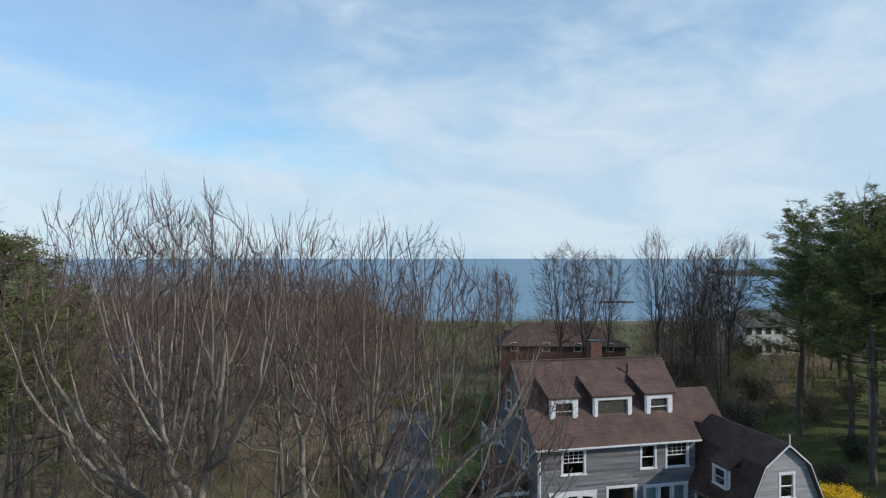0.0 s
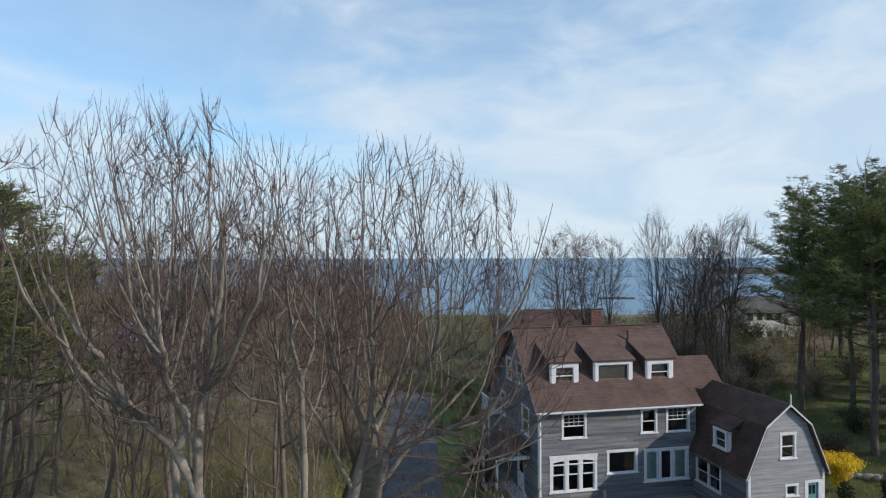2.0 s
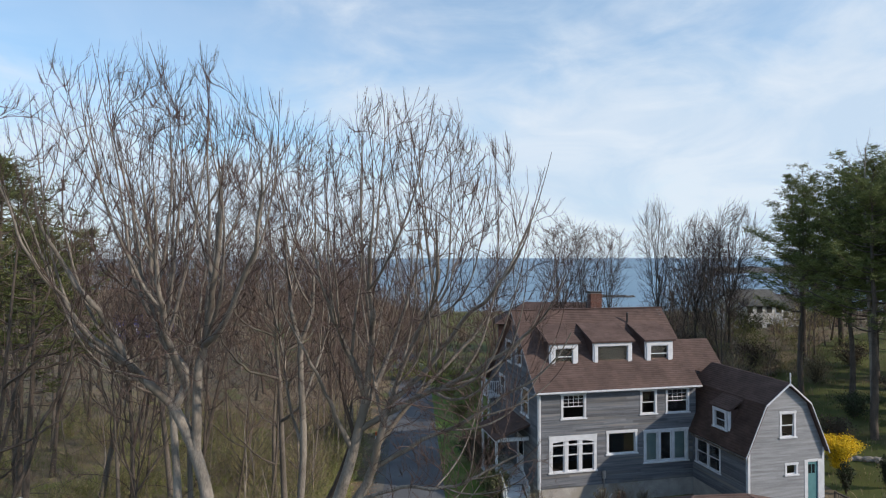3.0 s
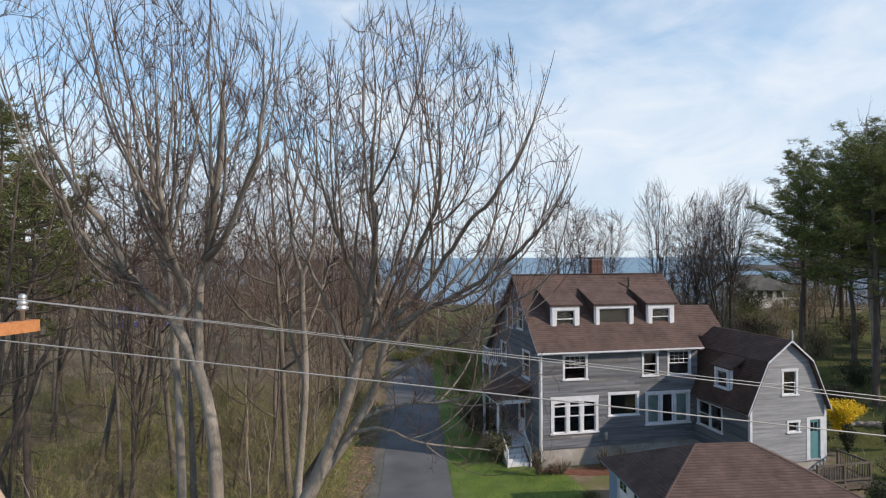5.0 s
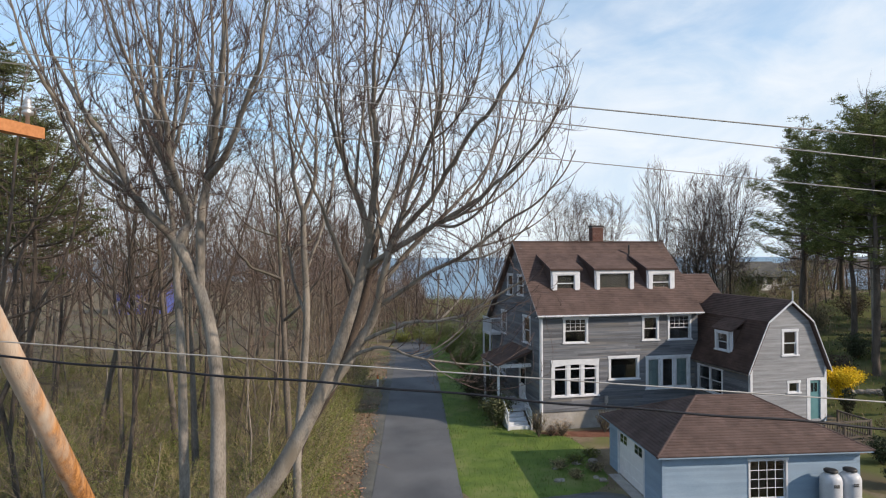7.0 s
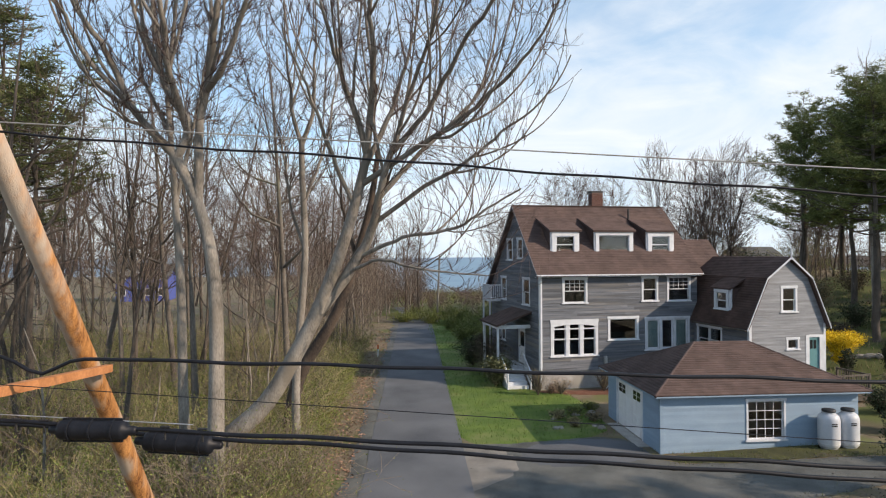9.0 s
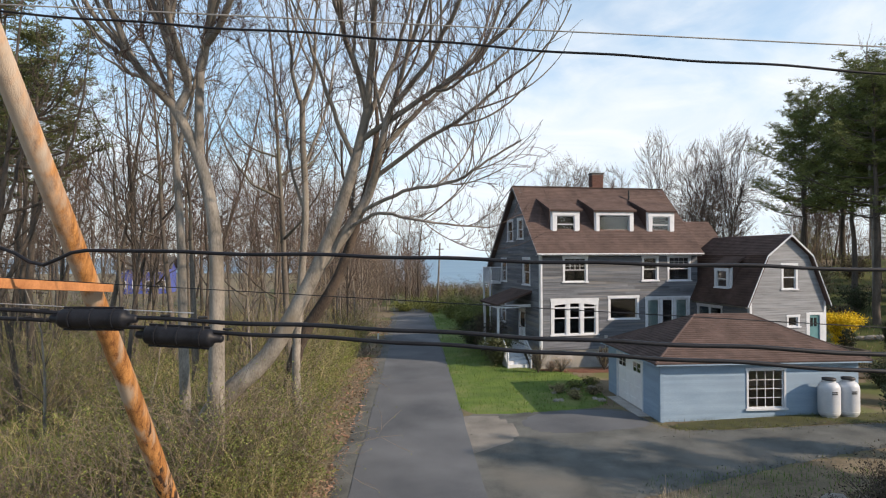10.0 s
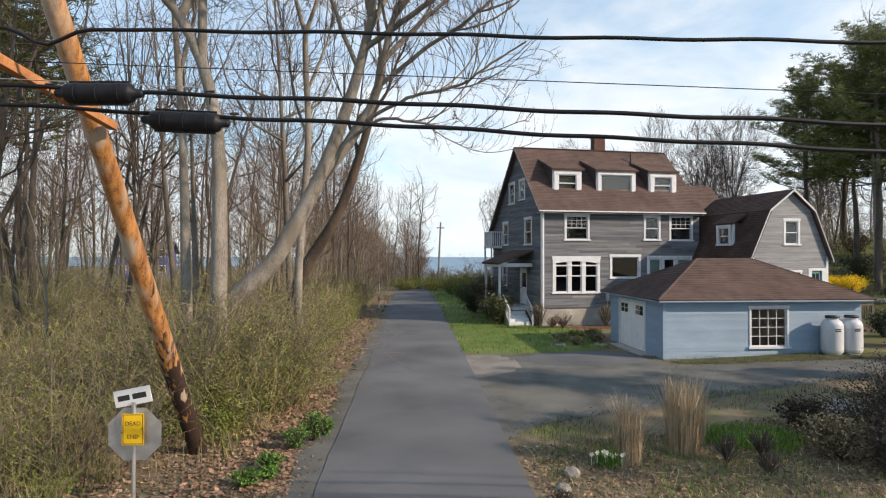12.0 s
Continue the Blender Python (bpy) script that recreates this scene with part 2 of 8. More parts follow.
def brace_mat():
    """Peeled orange wood that turns to dark cracked bark near the ground."""
    m = mat("wood_brace", (0.10, 0.032, 0.009), (0.55, 0.26, 0.085), 2.6, 0.85, 22, 0.9, 0.02, stretch=(4, 4, 0.3), c3=(0.38, 0.30, 0.23))
    nt = m.node_tree
    N, L = nt.nodes, nt.links
    b = N["Principled BSDF"]
    old = b.inputs["Base Color"].links[0].from_socket
    co = N.new("ShaderNodeTexCoord")
    sep = N.new("ShaderNodeSeparateXYZ"); L.new(co.outputs["Object"], sep.inputs[0])
    mp = N.new("ShaderNodeMapping"); mp.inputs["Scale"].default_value = (5, 5, 1.3); L.new(co.outputs["Object"], mp.inputs[0])
    n = N.new("ShaderNodeTexNoise"); n.inputs["Scale"].default_value, n.inputs["Detail"].default_value = 1.6, 6
    L.new(mp.outputs[0], n.inputs["Vector"])
    s = N.new("ShaderNodeMath"); s.operation = "MULTIPLY_ADD"; s.inputs[1].default_value = 9.0
    L.new(n.outputs["Fac"], s.inputs[0])
    ng = N.new("ShaderNodeMath"); ng.operation = "MULTIPLY"; ng.inputs[1].default_value = -1.0
    L.new(sep.outputs["Z"], ng.inputs[0]); L.new(ng.outputs[0], s.inputs[2])
    r = N.new("ShaderNodeMapRange"); r.inputs["From Min"].default_value, r.inputs["From Max"].default_value = 2.3, 2.9
    L.new(s.outputs[0], r.inputs["Value"])
    mi = N.new("ShaderNodeMix"); mi.data_type = "RGBA"
    L.new(r.outputs[0], mi.inputs["Factor"]); L.new(old, mi.inputs["A"]); mi.inputs["B"].default_value = (0.032, 0.017, 0.011, 1)
    up = N.new("ShaderNodeMath"); up.operation = "MULTIPLY_ADD"; up.inputs[1].default_value = 5.0
    L.new(n.outputs["Fac"], up.inputs[0]); L.new(sep.outputs["Z"], up.inputs[2])
    across = N.new("ShaderNodeMath"); across.operation = "MULTIPLY_ADD"; across.inputs[1].default_value = -9.0
    L.new(sep.outputs["X"], across.inputs[0]); L.new(up.outputs[0], across.inputs[2])
    w = N.new("ShaderNodeMapRange"); w.inputs["From Min"].default_value, w.inputs["From Max"].default_value = 11.2, 14.0
    w.inputs["To Max"].default_value = 0.8
    L.new(across.outputs[0], w.inputs["Value"])
    pale = N.new("ShaderNodeMix"); pale.data_type = "RGBA"
    L.new(w.outputs[0], pale.inputs["Factor"]); L.new(mi.outputs["Result"], pale.inputs["A"]); pale.inputs["B"].default_value = (0.47, 0.42, 0.36, 1)
    L.new(pale.outputs["Result"], b.inputs["Base Color"])


brace_mat()


def sea_mat():
    m = mat("sea", (0.115, 0.215, 0.305), (0.165, 0.275, 0.36), 0.004, 0.5, spec=0.25, fine=0.05, bump=0, stretch=(1, 2.5, 1))
    nt = m.node_tree
    N, L = nt.nodes, nt.links
    co = N.new("ShaderNodeTexCoord")
    w = N.new("ShaderNodeTexNoise"); w.inputs["Scale"].default_value = 0.35; w.inputs["Detail"].default_value = 4
    L.new(co.outputs["Object"], w.inputs["Vector"])
    bp = N.new("ShaderNodeBump"); bp.inputs["Strength"].default_value = 0.7; bp.inputs["Distance"].default_value = 0.6
    L.new(w.outputs["Fac"], bp.inputs["Height"]); L.new(bp.outputs[0], N["Principled BSDF"].inputs["Normal"])


sea_mat()

# ---- mesh tools ----


def link(name, me, material, parent=None, label="", smooth=False):
    me.materials.append(M[material])
    if smooth:
        me.polygons.foreach_set("use_smooth", [True] * len(me.polygons))
    ob = new(name, me)
    if parent is not None:
        ob.parent = parent
    if label:
        tagged(ob, label)
    return ob


def part(name, bm, material, parent=None, label="", smooth=False):
    me = bpy.data.meshes.new(name)
    bm.normal_update()
    bm.to_mesh(me)
    bm.free()
    return link(name, me, material, parent, label, smooth)


def thing(name, m, label, category, group="", kind=""):
    ob = new(name)
    ob.matrix_world = m
    return tagged(ob, label, category, group, kind)


def mesh_np(name, verts, faces):
    """A mesh from arrays of corner places and of equal-sized faces."""
    me = bpy.data.meshes.new(name)
    verts, faces = np.asarray(verts, dtype=np.float32), np.asarray(faces, dtype=np.int32)
    k = faces.shape[1]
    me.vertices.add(len(verts)); me.vertices.foreach_set("co", verts.ravel())
    me.loops.add(faces.size); me.loops.foreach_set("vertex_index", faces.ravel())
    me.polygons.add(len(faces))
    me.polygons.foreach_set("loop_start", np.arange(0, faces.size, k, dtype=np.int32))
    me.update(calc_edges=True)
    me.validate()
    return me


def box(bm, x0, x1, y0, y1, z0, z1, m=None):
    vs = [bm.verts.new((x, y, z)) for z in (z0, z1) for x, y in ((x0, y0), (x1, y0), (x1, y1), (x0, y1))]
    for f in ((3, 2, 1, 0), (4, 5, 6, 7), (0, 1, 5, 4), (1, 2, 6, 5), (2, 3, 7, 6), (3, 0, 4, 7)):
        bm.faces.new([vs[i] for i in f])
    if m is not None:
        bmesh.ops.transform(bm, matrix=m, verts=vs)
    return vs


def boxes(*args):
    bm = bmesh.new()
    for a in args:
        box(bm, *a)
    return bm


def rod(bm, a, b, r0, r1=None, sides=8):
    a, b = Vector(a), Vector(b)
    r1 = r0 if r1 is None else r1
    q = (b - a).to_track_quat("Z", "Y")
    ring = [[bm.verts.new(p + q @ Vector((r * math.cos(k * 2 * math.pi / sides), r * math.sin(k * 2 * math.pi / sides), 0))) for k in range(sides)] for p, r in ((a, r0), (b, r1))]
    for k in range(sides):
        bm.faces.new((ring[0][k], ring[0][(k + 1) % sides], ring[1][(k + 1) % sides], ring[1][k]))
    bm.faces.new(ring[0][::-1]); bm.faces.new(ring[1])


def lathe(bm, profile, at=(0, 0, 0), sides=24):
    """A turned form round z from (radius, height) pairs."""
    rings = [[bm.verts.new((at[0] + r * math.cos(k * 2 * math.pi / sides), at[1] + r * math.sin(k * 2 * math.pi / sides), at[2] + z)) for k in range(sides)] for r, z in profile]
    for a, b in zip(rings, rings[1:]):
        for k in range(sides):
            bm.faces.new((a[k], a[(k + 1) % sides], b[(k + 1) % sides], b[k]))
    bm.faces.new(rings[0][::-1]); bm.faces.new(rings[-1])


def prism(bm, poly, y0, y1):
    """A polygon in x and z drawn out along y."""
    a = [bm.verts.new((x, y0, z)) for x, z in poly]
    b = [bm.verts.new((x, y1, z)) for x, z in poly]
    bm.faces.new(a); bm.faces.new(b[::-1])
    n = len(poly)
    for i in range(n):
        bm.faces.new((a[i], b[i], b[(i + 1) % n], a[(i + 1) % n]))


def tubes(paths, radii, sides):
    """Tapered tubes along many paths of equal length: paths (n, k, 3), radii (n, k)."""
    P, Rr = np.asarray(paths, float), np.asarray(radii, float)
    n, k, _ = P.shape
    T = np.gradient(P, axis=1)
    T /= np.linalg.norm(T, axis=2, keepdims=True) + 1e-9
    ref = np.where(np.abs(T[:, :1, 2:3]) > 0.9, np.array([1.0, 0, 0]), np.array([0, 0, 1.0]))
    A = np.cross(T, ref); A /= np.linalg.norm(A, axis=2, keepdims=True) + 1e-9
    B = np.cross(T, A)
    ang = np.arange(sides) * 2 * math.pi / sides
    V = P[:, :, None, :] + Rr[:, :, None, None] * (A[:, :, None, :] * np.cos(ang)[None, None, :, None] + B[:, :, None, :] * np.sin(ang)[None, None, :, None])
    idx = np.arange(n * k * sides).reshape(n, k, sides)
    a, b = idx[:, :-1, :], idx[:, 1:, :]
    F = np.stack([a, b, np.roll(b, -1, 2), np.roll(a, -1, 2)], axis=-1).reshape(-1, 4)
    return V.reshape(-1, 3), F


def join_np(pieces):
    vs, fs, o = [], [], 0
    for v, f in pieces:
        vs.append(v); fs.append(f + o); o += len(v)
    return np.concatenate(vs), np.concatenate(fs)

# ---- ground, road, sea ----
def road_x(y):
    """The lane's middle line."""
    return -0.36 - 0.074 * (y - 10) + 0.024 * max(0.0, y - 11) - 0.002 * max(0.0, y - 62) ** 2


def ground_z(x, y):
    # the wooded side runs on level further than the open side
    shore = 62 + 150 * min(1.0, max(0.0, (-12 - x) / 40))
    s = min(1.0, max(0.0, (y - shore) / 135.0))
    c = min(1.0, max(0.0, (y - shore - 138) / 45.0))
    z = -4.8 * s * s * (3 - 2 * s) - 9.0 * c * c * (3 - 2 * c)
    if y < 62:
        r = abs(x - road_x(y))
        z += 0.10 * noise.noise(Vector((x * 0.12, y * 0.12, 0))) * min(1, max(0, (r - 2.2) / 4))
        z += 0.035 * min(6, max(0, x - 7.5)) * min(1, max(0, (y - 14) / 8)) * min(1, max(0, (34 - y) / 6))
        z += 0.5 * min(1.0, max(0.0, (-r - 0) if x > road_x(y) else (r - 5) / 14))
    # the ground rises to a lawn under the pines
    k = min(1.0, max(0.0, (x - 19) / 12))
    p = min(1.0, max(0.0, ((x - 20) * 0.6 + (y - 31) * 0.8) / 41))
    z += 5.6 * p * k * k * (3 - 2 * k) * min(1.0, max(0.0, (100 - y) / 30))
    return z


def ground_sheet():
    xs = np.concatenate([[-4800, -2500, -1200, -600, -300, -160, -100], np.arange(-70, 72, 1.6), [84, 100, 130, 180, 300, 600, 1200, 2500, 4800]])
    ys = np.concatenate([[-4000, -1500, -500, -200, -80, -40], np.arange(-20, 75, 1.6), np.arange(76, 300, 8), [330, 400, 480]])
    V = [(x, y, ground_z(x, y)) for y in ys for x in xs]
    nx = len(xs)
    F = [(j * nx + i, j * nx + i + 1, (j + 1) * nx + i + 1, (j + 1) * nx + i) for j in range(len(ys) - 1) for i in range(nx - 1)]
    return tagged(link("ground", mesh_np("ground", V, F), "litter", None, "", True), "brown leaf-littered woodland ground sloping down to the sea", "ground", kind="structure")


ground = ground_sheet()


def ribbon(name, material, left, right, ys, lift, label, category):
    """A strip of surface between two side lines, laid just over the ground."""
    bm = bmesh.new()
    prev = None
    for y in ys:
        k = 6
        row = []
        for i in range(k + 1):
            x = left(y) + (right(y) - left(y)) * i / k
            row.append(bm.verts.new((x, y, ground_z(x, y) + lift + 0.02 * (1 - (2 * i / k - 1) ** 2))))
        if prev:
            for i in range(k):
                bm.faces.new((prev[i], prev[i + 1], row[i + 1], row[i]))
        prev = row
    return tagged(part(name, bm, material, None, "", True), label, category, kind="structure")


def half(y):
    return 1.78


def wob(y, s, a):
    return a * noise.noise(Vector((s, y * 0.35, 0))) + a * 0.5 * noise.noise(Vector((s + 9, y * 1.3, 0)))


Y_ROAD = np.arange(-60, 96, 0.8)
ribbon("road", "asphalt", lambda y: road_x(y) - half(y) + wob(y, 1, 0.05), lambda y: road_x(y) + half(y) + wob(y, 2, 0.06), Y_ROAD, 0.05, "narrow worn grey asphalt lane running straight towards the sea", "road")
ribbon("verge", "gravel", lambda y: road_x(y) - half(y) - 0.62 + wob(y, 3, 0.35), lambda y: road_x(y) - half(y) + 0.15, Y_ROAD, 0.022, "gravel and dead-leaf verge along the lane", "verge")


def patch(name, material, poly, lift, label, category, step=0.5):
    """A ground patch inside an outline, following the ground."""
    bm = bmesh.new()
    for _ in range(2):
        poly = [q for a, b in zip(poly, poly[1:] + poly[:1]) for q in ((a[0] * 0.75 + b[0] * 0.25, a[1] * 0.75 + b[1] * 0.25), (a[0] * 0.25 + b[0] * 0.75, a[1] * 0.25 + b[1] * 0.75))]
    xs, ys = [p[0] for p in poly], [p[1] for p in poly]

    def inside(x, y):
        c = False
        for (x0, y0), (x1, y1) in zip(poly, poly[1:] + poly[:1]):
            if (y0 > y) != (y1 > y) and x < (x1 - x0) * (y - y0) / (y1 - y0) + x0:
                c = not c
        return c
    grid = {}

    def vert(i, j):
        if (i, j) not in grid:
            x, y = min(xs) + i * step, min(ys) + j * step
            x += 0.35 * step * noise.noise(Vector((x * 1.7, y * 1.7, 3))); y += 0.35 * step * noise.noise(Vector((x * 1.7, y * 1.7, 8)))
            grid[i, j] = bm.verts.new((x, y, ground_z(x, y) + lift))
        return grid[i, j]
    for i in range(int((max(xs) - min(xs)) / step) + 1):
        for j in range(int((max(ys) - min(ys)) / step) + 1):
            if inside(min(xs) + (i + 0.5) * step, min(ys) + (j + 0.5) * step):
                bm.faces.new((vert(i, j), vert(i + 1, j), vert(i + 1, j + 1), vert(i, j + 1)))
    # draw the rim in to the outline
    bm.edges.ensure_lookup_table()
    segs = [(Vector((*a, 0)), Vector((*b, 0))) for a, b in zip(poly, poly[1:] + poly[:1])]
    for v in {v for e in bm.edges if len(e.link_faces) == 1 for v in e.verts}:
        p = Vector((v.co.x, v.co.y, 0))
        near = []
        for a, b in segs:
            d = b - a
            f = min(1, max(0, (p - a).dot(d) / max(1e-9, d.length_squared)))
            near.append(((p - a - d * f).length, a + d * f))
        q = min(near, key=lambda n: n[0])[1]
        q = q + Vector((noise.noise(q * 2.3), noise.noise(q * 2.3 + Vector((7, 0, 0))), 0)) * step * 0.5
        v.co = (q.x, q.y, ground_z(q.x, q.y) + lift * 0.15)
    return tagged(part(name, bm, material, None, "", True), label, category, kind="structure")


LAWN = [(0.6, 24.0), (2.7, 23.9), (7.1, 25.1), (7.0, 29.5), (6.6, 32.6), (4.0, 33.6), (3.6, 44), (7.0, 58), (9.0, 76), (-2.0, 74), (-1.6, 60), (-0.5, 45), (0.3, 30)]
patch("lawn", "grass_front", LAWN, 0.035, "mown green spring lawn beside the lane", "lawn", 0.25)
# the next two lawns take darker grass, shade put into the colour
BACK_LAWN = [(21, 27), (70, 18), (75, 60), (44, 66), (33, 58), (26, 52), (22, 46), (23, 36)]
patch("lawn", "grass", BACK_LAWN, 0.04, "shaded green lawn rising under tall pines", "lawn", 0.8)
patch("lawn", "grass", [(16.3, 23.6), (23, 23.2), (32, 22), (36, 27), (28, 33), (24.5, 36), (22, 34), (20.5, 29), (16.6, 28)], 0.04, "green grass beside the garage with shade in its colour", "lawn", 0.5)
DRIVE = [(0.2, 12.6), (1.25, 12.9), (1.9, 14.0), (3.4, 14.9), (5.4, 16.0), (8.9, 17.6), (14.4, 19.6), (21.0, 20.6), (21.0, 22.3), (12.0, 21.6), (8.0, 21.5), (7.7, 22.6), (7.3, 25.3), (2.7, 24.1), (0.3, 24.1), (0.1, 18)]
patch("driveway", "gravel", DRIVE, 0.04, "grey gravel driveway in front of the garage", "driveway", 0.22)
patch("driveway_apron", "asphalt", [(2.9, 20.8), (7.5, 21.8), (7.75, 22.5), (7.3, 25.1), (2.6, 24.0)], 0.05, "darker asphalt strip before the garage door", "driveway", 0.22)
patch("gravel_patch", "gravel_pale", [(0.3, 17.6), (1.1, 19.2), (2.9, 20.7), (2.6, 23.9), (0.4, 24.0), (0.25, 21)], 0.047, "pale dusty gravel where the drive meets the lane", "gravel", 0.25)
patch("field", "grass", [(-30, 74), (10, 78), (40, 78), (90, 76), (100, 190), (-40, 205)], 0.06, "dull olive rough ground falling to the shore", "field", 4.0)
patch("mulch_bed", "mulch", [(4.6, 32.6), (8.6, 32.2), (12.6, 33.4), (12.4, 34.6), (6.0, 33.2), (4.8, 33.4)], 0.05, "reddish bark mulch bed along the house wall", "flower bed", 0.25)
patch("grass_strip", "moss", [(8.0, 21.55), (12.0, 21.65), (16.5, 22.1), (22, 22.6), (22, 23.4), (15.8, 23.4), (8.1, 22.7)], 0.045, "thin mossy grass strip along the garage wall", "grass", 0.22)

sea = boxes((-4850, 4850, 150, 4900, -10.6, -10.0))
tagged(part("sea", sea, "sea"), "calm blue sea reaching the horizon", "sea", kind="structure")


# ---- building tools ----
def subtract(spans, cuts):
    for c0, c1 in cuts:
        nxt = []
        for a, b in spans:
            if c1 <= a or c0 >= b:
                nxt.append((a, b))
            else:
                if c0 > a: nxt.append((a, c0))
                if c1 < b: nxt.append((c1, b))
        spans = nxt
    return [(a, b) for a, b in spans if b - a > 0.01]


def clapboard(outline, z0, z1, holes, expo=0.15, thick=0.16, lap=0.024):
    """A board wall in x and z, facing -y with its face at y 0: outline(z) gives the x span, holes are x0, x1, z0, z1. Each course stands proud at its foot."""
    bm = bmesh.new()
    levels = sorted({z0, z1, *[h for q in holes for h in q[2:]]})
    zs = []
    for a, b in zip(levels, levels[1:]):
        n = max(1, round((b - a) / expo))
        zs += [(a + (b - a) * i / n, a + (b - a) * (i + 1) / n) for i in range(n)]
    r = random.Random(len(zs))
    for a, b in zs:
        mid = (a + b) / 2
        o = outline(mid)
        if o is None or o[1] - o[0] < 0.03:
            continue
        for s0, s1 in subtract([o], [(h[0], h[1]) for h in holes if h[2] < mid < h[3]]):
            x = s0
            while x < s1 - 0.01:
                e = min(s1, x + r.uniform(1.6, 4.2))
                if s1 - e < 0.5: e = s1
                vs = [bm.verts.new(p) for p in ((x, -lap, a), (e, -lap, a), (e, -0.002, b), (x, -0.002, b), (x, thick, a), (e, thick, a), (e, thick, b), (x, thick, b))]
                for f in ((0, 1, 2, 3), (5, 4, 7, 6), (0, 4, 5, 1), (3, 2, 6, 7), (0, 3, 7, 4), (1, 5, 6, 2)):
                    bm.faces.new([vs[i] for i in f])
                x = e
    return bm


def boards(*a):
    return tagged(part(*a), kind="stuff")


def shingles(p0, du, dv, nu, nv, tab=0.3, course=0.14, thick=0.02, clip=None, seed=1):
    """Overlapping roof tabs: p0 the eave's corner, du and dv unit ways along the eave and up the slope, nu and nv lengths."""
    p0, du, dv = np.array(p0, float), np.array(du, float), np.array(dv, float)
    nrm = np.cross(du, dv)
    r = random.Random(seed)
    V, F = [], []
    rows = int(math.ceil(nv / course))
    for j in range(rows):
        v0, v1 = j * course, min(nv, (j + 1) * course + 0.02)
        lo, hi = (0, nu) if clip is None else clip((v0 + v1) / 2)
        u = lo - (tab * 0.5 if j % 2 else 0)
        while u < hi - 0.01:
            w = tab * r.uniform(0.9, 1.1)
            a, b = max(lo, u), min(hi, u + w)
            u += w
            if b - a < 0.02: continue
            t = thick * r.uniform(0.8, 1.25)
            o = len(V)
            for uu, vv, h in ((a, v0, 0), (b, v0, 0), (b, v0, t), (a, v0, t), (b, v1, 0.004), (a, v1, 0.004)):
                V.append(p0 + du * uu + dv * vv + nrm * h)
            F += [(o, o + 1, o + 2, o + 3), (o + 3, o + 2, o + 4, o + 5)]
    return np.array(V), np.array(F)


def slab(bm, quad, thick):
    """A thick plate under a quad given in order."""
    q = [Vector(p) for p in quad]
    n = (q[1] - q[0]).cross(q[-1] - q[0]).normalized()
    a = [bm.verts.new(p) for p in q]
    b = [bm.verts.new(p - n * thick) for p in q]
    bm.faces.new(a); bm.faces.new(b[::-1])
    k = len(q)
    for i in range(k):
        bm.faces.new((a[i], b[i], b[(i + 1) % k], a[(i + 1) % k]))


def roof_plane(parent, corners, material, thick=0.12, label="", name="roof", seed=1, course=0.14, tab_thick=0.02):
    """A roof slope: eave start, eave end, ridge end, ridge start. Its boarding, with the tabs as one joined part on it."""
    c = [np.array(p, float) for p in corners]
    bm = bmesh.new(); slab(bm, corners, thick)
    base = part(name, bm, material, parent, label)
    du = c[1] - c[0]; nu = np.linalg.norm(du); du /= nu
    w = c[3] - c[0]; w2 = c[2] - c[0]
    dv = w - du * (w @ du)
    nv = np.linalg.norm(dv); dv /= nv
    s0, e0, s1, e1 = 0.0, nu, w @ du, w2 @ du
    V, F = shingles(c[0] + np.cross(du, dv) * 0.004, du, dv, nu, nv, clip=lambda v: (s0 + (s1 - s0) * v / nv, e0 + (e1 - e0) * v / nv), seed=seed, course=course, thick=tab_thick)
    tabs = link("shingle_cover", mesh_np("shingle_cover", V, F), material, base)
    tagged(tabs, kind="stuff")
    return base


